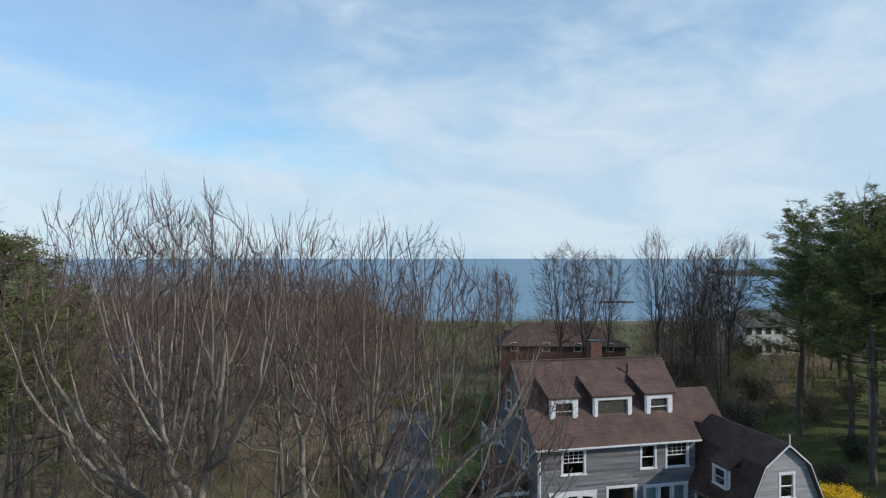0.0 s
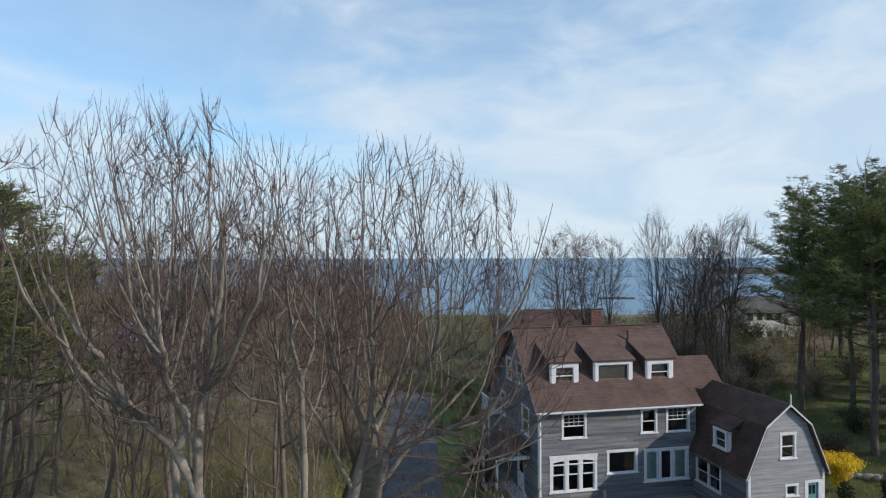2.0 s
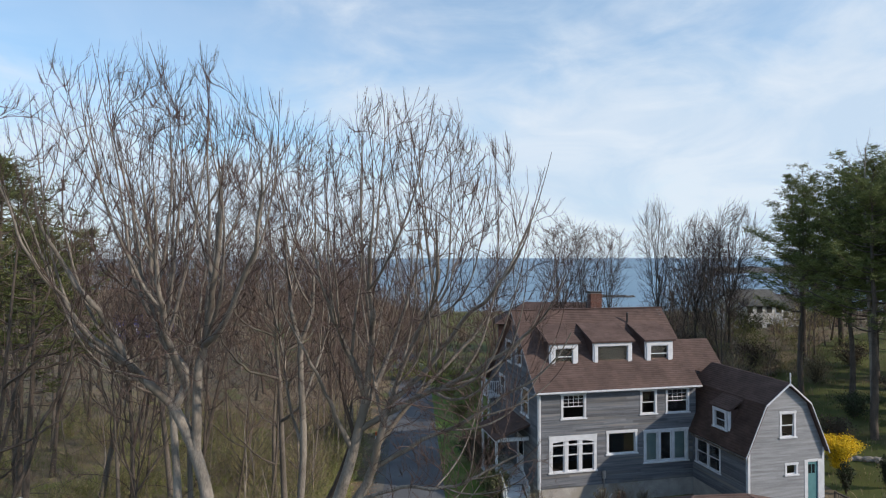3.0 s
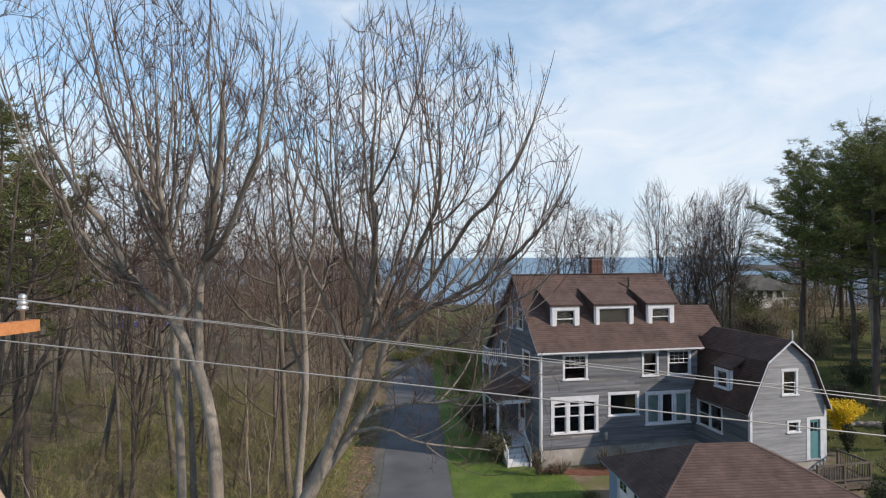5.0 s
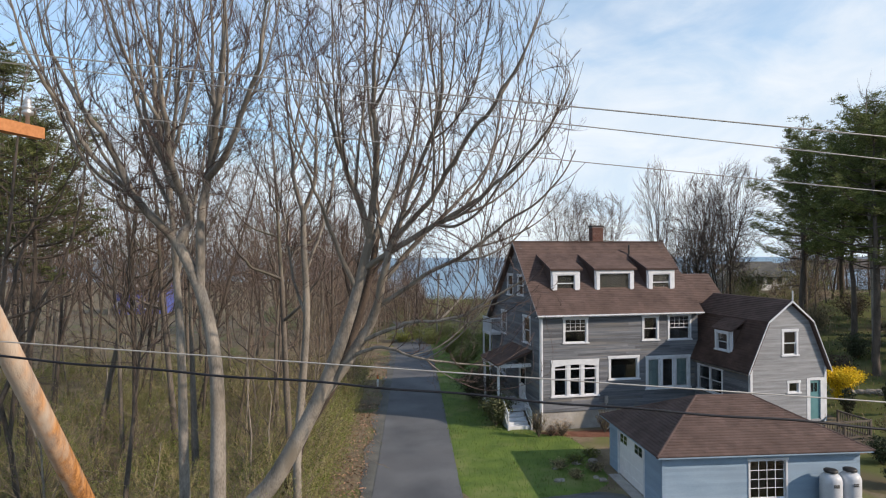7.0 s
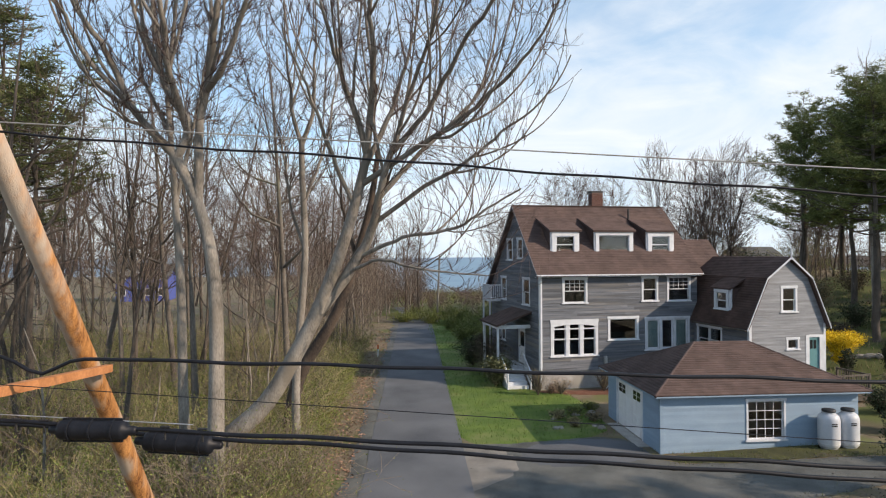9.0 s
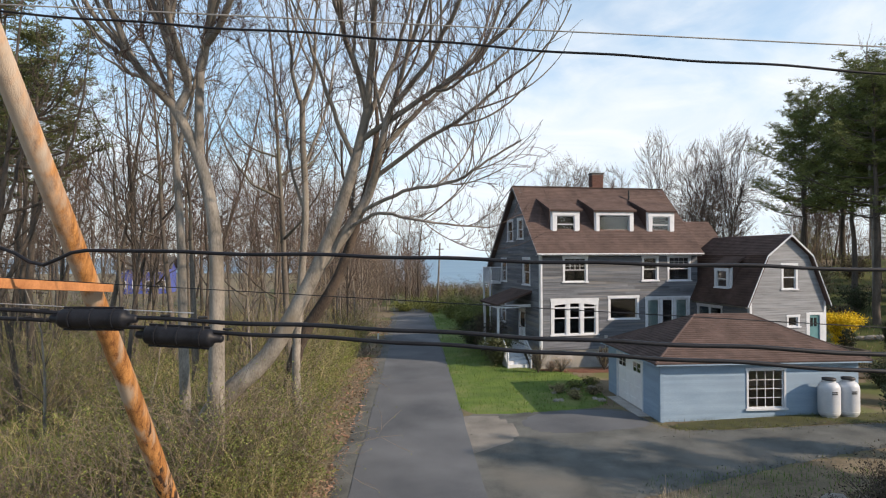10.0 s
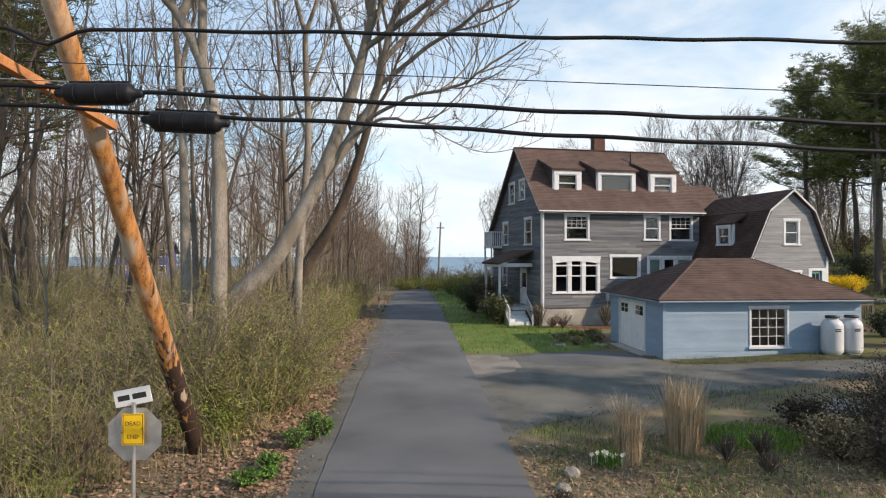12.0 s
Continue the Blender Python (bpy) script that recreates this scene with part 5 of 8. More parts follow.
# tall pale-barked tree that forks high beside the lane
bare_tree("tree", [(-5.7, 15.6, -0.1), (-5.77, 15.6, 2.6), (-5.73, 15.6, 4.1), (-5.74, 15.6, 6.5), (-5.88, 15.6, 7.8), (-6.17, 15.6, 8.7), (-6.48, 15.6, 9.6), (-6.82, 15.6, 10.0)], 0.24, 0.13, toward([
    ([(-6.82, 15.6, 10.0), (-7.72, 15.5, 10.95), (-8.15, 15.4, 11.8), (-8.6, 15.2, 12.8), (-9.2, 15.0, 13.9)], 0.095, 0.04),
    ([(-6.75, 15.6, 9.95), (-6.35, 15.7, 10.75), (-7.14, 15.9, 11.7), (-7.43, 16.0, 12.8), (-7.65, 16.1, 14.0)], 0.11, 0.05),
    ([(-6.2, 15.6, 8.7), (-6.2, 15.7, 10.7), (-6.06, 15.8, 12.4), (-5.84, 15.9, 14.0), (-5.75, 15.9, 14.8)], 0.13, 0.05),
    ([(-6.1, 15.7, 11.7), (-5.55, 15.4, 12.1), (-5.1, 15.2, 13.4), (-4.7, 15.0, 14.6)], 0.08, 0.035),
    ([(-6.5, 15.6, 10.6), (-6.7, 15.0, 11.9), (-6.6, 14.4, 13.8)], 0.085, 0.04),
    ([(-7.3, 15.9, 12.3), (-8.0, 16.4, 13.4), (-8.4, 16.8, 14.6)], 0.065, 0.03),
    ([(-7.5, 15.5, 10.7), (-8.0, 15.2, 10.8), (-8.6, 15.0, 11.3)], 0.04, 0.012),
    ([(-7.6, 15.5, 10.9), (-8.6, 14.8, 12.3), (-9.5, 14.4, 14.0)], 0.065, 0.03),
    ([(-6.15, 15.8, 12.0), (-6.3, 16.4, 13.2), (-6.3, 16.9, 14.6)], 0.075, 0.035),
], 10.2, 0.28), 3, "tall bare pale-barked tree with upright forked limbs", lambda q: vase(q, 2700, (-6.7, 14.5), 3.6, 3.0, 9.9, 17.9, 0.68, 0.6), shoots=3, spurs=0.85, spur=(0.08, 0.28), lead=0.6, rise=2.0, stout=1.2)

bare_tree("tree", [(-7.3, 17.6, -0.1), (-7.45, 17.6, 3.5), (-7.5, 17.6, 6.5), (-7.7, 17.6, 9.5), (-7.9, 17.6, 12.0)], 0.17, 0.07, [
    ([(-7.65, 17.6, 9.0), (-7.3, 17.8, 10.8), (-7.0, 18.0, 13.0)], 0.07, 0.03),
    ([(-7.8, 17.6, 10.8), (-8.6, 17.9, 12.4), (-9.0, 18.2, 14.0)], 0.07, 0.03),
    ([(-7.9, 17.6, 12.0), (-7.7, 17.5, 13.4), (-7.6, 17.4, 14.6)], 0.065, 0.03),
], 4, "slender bare tree with a straight pale trunk", lambda q: vase(q, 900, (-7.7, 17.6), 2.5, 2.3, 9.2, 17.6), kill=0.32, tip=0.0055, spurs=1.2, spur=(0.08, 0.28), lead=0.6, rise=1.8)

# leaning tree over the lane
bare_tree("tree", [(-6.95, 15.9, -0.1), (-6.5, 16, 1.5), (-5.77, 16, 2.6), (-4.6, 16, 3.45), (-4.02, 16, 4.5), (-3.38, 16, 5.65), (-2.82, 16, 7.0), (-2.32, 16, 8.5), (-1.94, 16, 10.1)], 0.31, 0.11, toward([
    ([(-3.2, 16.1, 5.8), (-2.6, 16.2, 6.6), (-2.05, 16.2, 7.5), (-1.54, 16.0, 8.6), (-1.0, 15.8, 10.6)], 0.165, 0.06),
    ([(-1.94, 16, 10.0), (-2.3, 16.0, 11.5), (-2.9, 15.9, 13.0)], 0.085, 0.04),
    ([(-1.94, 16, 10.0), (-1.8, 16, 12.0), (-1.75, 15.9, 14.2)], 0.09, 0.04),
    ([(-1.0, 15.8, 10.6), (-0.6, 15.7, 12.2), (-0.3, 15.6, 13.8)], 0.06, 0.035),
    ([(-1.3, 15.9, 9.9), (-0.36, 15.6, 10.9), (0.4, 15.4, 12.1), (1.5, 15.0, 13.6)], 0.075, 0.035),
    ([(-2.1, 16.0, 9.2), (-0.36, 15.7, 10.3), (1.0, 15.4, 11.2), (2.2, 15.0, 12.3)], 0.075, 0.03),
    ([(-1.8, 15.9, 8.2), (-0.3, 15.4, 9.2), (0.8, 15.0, 9.7), (2.2, 14.7, 10.7)], 0.06, 0.022),
    ([(-2.2, 16.0, 7.4), (-0.9, 15.6, 8.0), (0.3, 15.3, 8.1), (1.9, 14.8, 9.0)], 0.05, 0.018),
    ([(-2.6, 16.1, 7.0), (-1.6, 15.5, 7.4), (-0.6, 15.2, 7.1), (1.1, 15.0, 6.9)], 0.045, 0.014),
    ([(-2.25, 16.0, 8.7), (-2.9, 15.6, 10.2), (-3.5, 15.3, 11.4)], 0.06, 0.03),
    ([(-1.9, 16, 9.6), (-1.3, 16.8, 11.4), (-0.9, 17.4, 13.0)], 0.075, 0.035),
    ([(-1.7, 16, 9.0), (-0.4, 16.6, 10.4), (0.8, 17.2, 11.6)], 0.065, 0.03),
], 10.2, 0.5), 5, "large bare tree with a strongly leaning grey trunk beside the lane", lambda q: np.concatenate([vase(q, 3900, (-0.3, 14.6), 3.35, 3.2, 8.6, 16.9, 0.55, 0.5, 1.0), vase(q, 560, (0.5, 15.2), 2.3, 1.2, 6.3, 9.4, 0.6, 0.4)]), up=0.42, spurs=0.9, spur=(0.08, 0.3), lead=0.5, rise=1.6, stout=1.15, k=24)

bare_tree("tree", [(-5.6, 21.8, -0.1), (-5.5, 21.8, 1.4), (-5.32, 21.8, 2.7), (-5.1, 21.8, 3.6), (-4.36, 21.8, 4.3), (-3.85, 21.75, 5.1), (-3.5, 21.7, 6.0), (-3.1, 21.6, 7.2), (-2.5, 21.6, 9.2), (-2.3, 21.5, 10.8)], 0.28, 0.09, [
    ([(-2.9, 21.6, 7.3), (-3.4, 21.8, 8.6), (-3.7, 22.0, 10.4)], 0.08, 0.03),
    ([(-2.6, 21.6, 8.8), (-1.9, 21.4, 9.8), (-1.4, 21.2, 11.2)], 0.07, 0.03),
    ([(-2.3, 21.5, 10.8), (-2.4, 21.5, 12.0), (-2.3, 21.4, 13.4)], 0.07, 0.03),
], 7, "leaning tree with dark bark behind the large tree", lambda q: vase(q, 800, (-2.6, 21.5), 2.0, 2.0, 7.6, 15.4), bark="bark_black", bough="bark_dark", kill=0.36, tip=0.0055)

bare_tree("tree", [(-4.6, 19.6, -0.1), (-4.75, 19.6, 3.0), (-4.5, 19.6, 6.0), (-4.35, 19.6, 8.0), (-4.55, 19.6, 10.2), (-4.5, 19.6, 11.2)], 0.15, 0.09, [
    ([(-4.5, 19.6, 11.0), (-4.9, 19.6, 12.2), (-5.0, 19.5, 14.0)], 0.07, 0.03),
    ([(-4.5, 19.6, 11.0), (-4.1, 19.5, 12.0), (-4.0, 19.3, 14.0)], 0.07, 0.03),
    ([(-4.45, 19.6, 9.0), (-3.9, 19.8, 10.6), (-3.5, 20, 12.6)], 0.05, 0.025),
    ([(-4.4, 19.6, 7.6), (-5.0, 19.8, 9.0), (-5.4, 20.0, 11.0)], 0.05, 0.025),
], 6, "bare grey tree with a low fork", lambda q: vase(q, 1350, (-4.4, 19.6), 2.5, 2.3, 8.2, 17.6), kill=0.32, tip=0.0055, spurs=1.2, spur=(0.08, 0.28), lead=0.6, rise=1.8, stout=1.1)


def wood_tree(seed, height, r, bark, twig, crown=0.4, label="slender bare woodland tree", goals=160, tip=0.0065, stems=1, wide=0.25, bough="", name="woodland_tree", group="woodland trees", step=0.35, round_top=0.6, spurs=0.45, fork=0.0):
    """A bare woodland tree, one-stemmed or forked low, with crooked limbs that bend up to the light."""
    q = np.random.default_rng(seed)
    lean = q.uniform(-0.9, 0.9, 2)
    z = np.array([-0.15, 0.16, 0.34, 0.52, 0.72, 0.92]) * height
    wig = np.cumsum(q.normal(0, 0.16, (6, 2)), axis=0); wig[0] = 0
    tr = [(lean[0] * f + w[0], lean[1] * f + w[1], h) for f, w, h in zip(np.linspace(0, 1, 6) ** 1.3, wig, z)]
    limbs = []
    for i in range(1, stems):
        a = q.random() * 6.28
        b = np.array(tr[1]) * (0.5 + 0.3 * i) if i == 1 else np.array(tr[2])
        o = np.array([math.cos(a), math.sin(a)])
        limbs.append(([tuple(b), (b[0] + o[0] * 0.5, b[1] + o[1] * 0.5, b[2] + height * 0.16), (b[0] + o[0] * 0.9 + 0.2, b[1] + o[1] * 0.9, b[2] + height * 0.36), (b[0] + o[0] * 1.3, b[1] + o[1] * 1.3, height * 0.86)], r * 0.75, 0.02))
    if fork:
        # the trunk breaks into a fan of rising limbs
        tr = tr[:3] + [(*(np.array(tr[2][:2]) * 1.05), height * (fork + 0.12))]
        z = z[:4]; z[3] = height * (fork + 0.12)
        for i in range(8):
            a, o = i * 2.4 + q.random() * 0.8, q.uniform(0.4, 0.95) * wide * height
            b = np.array([np.interp(height * (fork - 0.04 + 0.02 * i), z, [v[k] for v in tr]) for k in range(3)])
            d = lambda s, u: (b[0] + math.cos(a + 0.4 * s) * o * s, b[1] + math.sin(a + 0.4 * s) * o * s, b[2] + (height * 0.84 - b[2]) * u)
            limbs.append(([tuple(b), d(0.4, 0.25), d(0.7, 0.6), d(0.95, 1.0 - 0.25 * o / (wide * height))], r * 0.42, 0.012))
    for i in range(0 if fork else 7):
        f = crown * 0.8 + (0.8 - crown) * i / 7
        a = i * 2.4 + q.random() * 1.4
        l = height * q.uniform(0.12, 0.24) * (wide / 0.22)
        p = np.array([np.interp(height * f, z, [v[k] for v in tr]) for k in range(3)])
        e = lambda s, u: (p[0] + math.cos(a + 0.5 * s) * l * s, p[1] + math.sin(a + 0.5 * s) * l * s, p[2] + l * u)
        limbs.append(([tuple(p), e(0.35, 0.15), e(0.7, 0.5), e(0.9, 1.1)], r * (1 - f) * 0.6 + 0.008, 0.009))
    cx, cy = lean * 0.7
    return bare_tree(name, tr, r, r * 0.16, limbs, seed, label, lambda g: vase(g, goals, (cx, cy), height * wide * 0.95, height * wide * 0.95, height * crown * 0.72, height * 0.91, round_top, 0.45), "tree", bark, bough or bark, twig, group, k=14,
                     step=step, kill=step * 1.6, reach=3.4, up=0.2, tip=tip, low=height * crown * 0.7, spurs=spurs, spur=(0.4, 1.1), split=0.022, joined=True, wiggle=0.06, bear=crown, shoots=1)


def woods(name, spots, seed, label, twig_r=0.012, twigs=170, wide=0.2, low=0.30, twig="twig_red"):
    """Many far bare trees as one mass: each has a trunk, boughs and straight fine twigs. spots: x, y, height."""
    q = np.random.default_rng(seed)
    trunks, tr, boughs, br, tw, twr = [], [], [], [], [], []
    for x, y, h in spots:
        base = np.array([x, y, ground_z(x, y) - 0.2])
        lean = q.normal(0, 0.03 * h, 2)
        P = np.array([base + np.array([lean[0] * f * f, lean[1] * f * f, h * 0.93 * f]) + np.append(q.normal(0, 0.12, 2), 0) * f for f in np.linspace(0, 1, 5)])
        trunks.append(P); tr.append(np.linspace(0.007 * h + 0.02, 0.012, 5))
        c = base + np.array([lean[0] * 0.5, lean[1] * 0.5, h * (low + 1) * 0.5])
        ra = np.array([h * wide, h * wide, h * (1 - low) * 0.5]) * q.uniform(0.85, 1.15)
        n = 14
        D = q.normal(0, 1, (n, 3)); D /= np.linalg.norm(D, axis=1, keepdims=True)
        E = c + D * ra * 0.75
        f = np.clip((E[:, 2] - base[2]) / h - 0.2 - 0.1 * q.random(n), 0.12, 0.85)
        A = np.stack([np.interp(f, np.linspace(0, 0.93, 5), P[:, k]) for k in range(3)], 1)
        Mid = A * 0.5 + E * 0.5 + np.array([0, 0, -0.02 * h])
        boughs.append(np.stack([A, Mid, E], 1)); br.append(np.tile([0.0032 * h, 0.0022 * h, twig_r], (n, 1)))
        D = q.normal(0, 1, (twigs, 3)); D /= np.linalg.norm(D, axis=1, keepdims=True)
        rad = q.uniform(0.25, 1.0, (twigs, 1)) ** 0.6
        S = c + D * ra * rad
        dirn = D * np.array([0.6, 0.6, 0.25]) + np.array([0, 0, 0.75]) + q.normal(0, 0.35, (twigs, 3))
        dirn /= np.linalg.norm(dirn, axis=1, keepdims=True)
        L = q.uniform(0.05, 0.13, (twigs, 1)) * h
        tw.append(np.stack([S - dirn * L * 0.5, S + dirn * L * 0.5], 1)); twr.append(np.tile([twig_r, twig_r * 0.5], (twigs, 1)))
    t = thing(name, Matrix(), label, "woods", kind="stuff")
    tagged(link("trunk_growth", mesh_np("trunk_growth", *tubes(trunks, tr, 5)), "bark_limb", t, "", True), kind="stuff")
    tagged(link("branchwork", mesh_np("branchwork", *tubes(np.concatenate(boughs), np.concatenate(br), 3)), "bark_dark", t, "", True), kind="stuff")
    tagged(link("twig_growth", mesh_np("twig_growth", *tubes(np.concatenate(tw), np.concatenate(twr), 3)), twig, t), kind="stuff")


def scatter_trees():
    rr = random.Random(21)
    near = [wood_tree(31, 13.5, 0.13, "bark_dark", "twig", 0.34, stems=2), wood_tree(32, 15, 0.15, "bark_wood", "twig_red", 0.36, fork=0.4), wood_tree(33, 12, 0.08, "bark_dark", "twig_red", 0.28, goals=150),
            wood_tree(34, 14, 0.13, "bark_dark", "twig_red", 0.3, stems=3), wood_tree(35, 11, 0.06, "bark_wood", "twig_red", 0.25, goals=150), wood_tree(36, 13, 0.11, "bark_dark", "twig", 0.32, fork=0.35), wood_tree(38, 15, 0.16, "bark_wood", "twig", 0.4), wood_tree(39, 12, 0.07, "bark_dark", "twig", 0.22, goals=150, stems=2)]
    far = [wood_tree(61, 13.5, 0.13, "bark_dark", "twig_red", 0.3, goals=130, tip=0.012, step=0.5), wood_tree(62, 12.5, 0.11, "bark_wood", "twig", 0.26, goals=130, tip=0.012, step=0.5), wood_tree(63, 14, 0.14, "bark_dark", "twig_red", 0.3, goals=130, tip=0.012, step=0.5, stems=2)]
    spots = []
    tries = 0
    while len(spots) < 106 and tries < 9000:
        tries += 1
        n = len(spots)
        if n < 36:
            y = 18 + 29 * rr.random() ** 0.95
            x = road_x(y) - 4.2 - rr.random() ** 1.15 * (18 + y * 0.62)
        elif n < 60:
            y = 45 + 47 * rr.random(); x = -6.5 - 0.05 * y - 14 * rr.random() ** 1.6
        else:
            y = 47 + 45 * rr.random(); x = -8 - rr.random() * (0.82 * y)
        if abs(x / max(y, 1)) > 0.86 or (y < 23 and x > -8.6):
            continue
        if all((x - a) ** 2 + (y - b) ** 2 > 4.5 for a, b in spots):
            spots.append((x, y))
    open_view = lambda x, y: 0.478 < x / y < 0.585 and y < 91
    spots += [p for p in ((rr.uniform(46, 76), rr.uniform(64, 92)) for _ in range(26)) if not open_view(*p)] + [(-3.6, 84), (-5.0, 78)]
    # the dark belt of trees behind the wing
    belt = []
    while len(belt) < 46:
        y = 57 + 30 * rr.random()
        x = y * rr.uniform(0.36, 0.66)
        if not open_view(x, y) and all((x - a) ** 2 + (y - b) ** 2 > 3 for a, b in belt):
            belt.append((x, y))
    low_from = len(spots)
    spots += belt
    used = set()
    for i, (x, y) in enumerate(spots):
        k = near[i % 8] if y < 47 else far[i % 3]
        s = rr.uniform(0.8, 1.12) * (0.64 if i >= low_from else 1)
        m = pose(x, y, ground_z(x, y) - 0.05, rr.uniform(-8, 8), rr.uniform(-8, 8), rr.uniform(0, 360))
        if k.name not in used:
            used.add(k.name); k.matrix_basis = m
        else:
            c = copy_thing(k, m)
            c.scale = (s, s, s)
    # the wood behind, its reddish edge along the lane, and the trees towards the shore
    mass = []
    for i in range(165):
        y = 60 + 145 * (i / 165) + rr.uniform(-5, 5)
        f = rr.random()
        mass.append((-7 - 0.02 * y - f ** 1.1 * 0.86 * y, y, rr.uniform(12.6, 16.0) * min(1, 0.45 + f * 3.2)))
    for i in range(46):
        y = 84 + 70 * rr.random()
        f = -0.03 - 0.14 * rr.random()
        mass.append((f * y, y, rr.uniform(9, 12) if f < -0.085 else rr.uniform(5, 8)))
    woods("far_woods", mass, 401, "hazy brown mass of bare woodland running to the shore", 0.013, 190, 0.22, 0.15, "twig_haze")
    thicket = []
    for i in range(85):
        y = 30 + 62 * rr.random()
        thicket.append((road_x(min(y, 66)) - half(y) - 2.2 - 6.5 * rr.random() ** 1.3, y, rr.uniform(3.5, 9.5)))
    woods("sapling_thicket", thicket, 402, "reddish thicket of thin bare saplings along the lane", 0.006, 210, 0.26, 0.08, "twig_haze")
    young = []
    for i in range(22):
        y = 17.5 + 32 * rr.random()
        x = road_x(y) - half(y) - 3.2 - rr.random() ** 1.2 * 0.72 * y
        young.append((x, y, rr.uniform(2.6, 7.5)))
    woods("sapling_thicket", young, 405, "tangle of thin bare saplings under the tall trees", 0.0042, 190, 0.3, 0.06, "stem")
    east = [(rr.uniform(44, 95), rr.uniform(66, 125), rr.uniform(6, 11)) for _ in range(46)] + [(rr.uniform(8, 60), rr.uniform(84, 130), rr.uniform(3.5, 6.5)) for _ in range(110)] + [(rr.uniform(16, 34), rr.uniform(52, 66), rr.uniform(2.4, 5)) for _ in range(34)] + [(rr.uniform(-12, -3.5), rr.uniform(70, 110), rr.uniform(5, 11)) for _ in range(26)] + [(rr.uniform(-3, 8), rr.uniform(76, 110), rr.uniform(2, 3.6)) for _ in range(22)]
    east = [p for p in east if p[2] < 4 or not open_view(p[0], p[1])]
    for i in range(52):
        y = rr.uniform(60, 84)
        f = rr.uniform(0.34, 0.8)
        east.append((y * f, y, rr.uniform(3, 6.5) * (0.4 if 0.485 < f < 0.585 else 1)))
    woods("shore_thicket", east, 403, "fine bare trees and scrub on the slope above the shore", 0.016, 170, 0.32, 0.08, "twig_red")
    scrub = [(rr.uniform(-24, 75), 98 + 112 * rr.random() ** 0.7, rr.uniform(2.0, 4.2)) for _ in range(210)]
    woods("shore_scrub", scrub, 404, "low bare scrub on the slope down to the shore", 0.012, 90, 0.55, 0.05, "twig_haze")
    edge = wood_tree(37, 22, 0.2, "bark", "twig", 0.5, "tall slender bare tree in front of the pines", wide=0.13)
    edge.matrix_basis = pose(30.4, 43.3, ground_z(30.4, 43.3)); edge.scale = (0.82, 0.82, 0.82)
    copy_thing(edge, pose(-19.6, 24.0, 0, 0, 0, 130)); copy_thing(edge, pose(33.5, 38.0, ground_z(33.5, 38), 0, 0, 70))
    # the loose row of trees behind the house: round crowns, one tall narrow one, two broad ones
    row = ((41, 14.9, 76.6, 16.6, 0.26, 0.26, 1500, 3, "bare round-crowned tree by the shore"), (42, 18.2, 77.5, 16.0, 0.23, 0.28, 1200, 2, "bare round-crowned tree by the shore"), (43, 21.0, 76.5, 15.4, 0.12, 0.3, 700, 1, "slim bare tree by the shore"),
           (44, 23.4, 66.6, 16.5, 0.125, 0.2, 1400, 2, "tall narrow bare tree of upright branches behind the house"), (45, 26.1, 63.2, 13.6, 0.24, 0.2, 1800, 3, "broad bare tree with spreading limbs behind the house"), (46, 29.5, 63.0, 13.2, 0.23, 0.18, 1800, 2, "broad bare tree with spreading limbs behind the house"),
           (47, 8.2, 95, 14.0, 0.24, 0.3, 1300, 2, "bare round-crowned tree by the shore"))
    made = []
    for seed, x, y, h, wide, crown, n, stems, label in row:
        t = wood_tree(seed, h, 0.2 if h > 16.5 else 0.17, "bark_dark", "twig", crown, label, int(n * 0.7), 0.0125, stems, wide, name="shore_tree", group="shore trees", step=0.3, round_top=0.62, spurs=0.9, fork=0.24)
        t.matrix_basis = pose(x, y, ground_z(x, y) - 0.1)
        made.append(t)
    for i, (x, y, s) in enumerate(((-6, 104, 0.75), (-14, 112, 0.8), (50, 86, 0.8), (31, 72, 0.8), (46.5, 76, 0.85))):
        copy_thing(made[(6, 0, 5)[i % 3]], pose(x, y, ground_z(x, y) - 0.1, 0, 0, i * 77)).scale = (s, s, s)


scatter_trees()


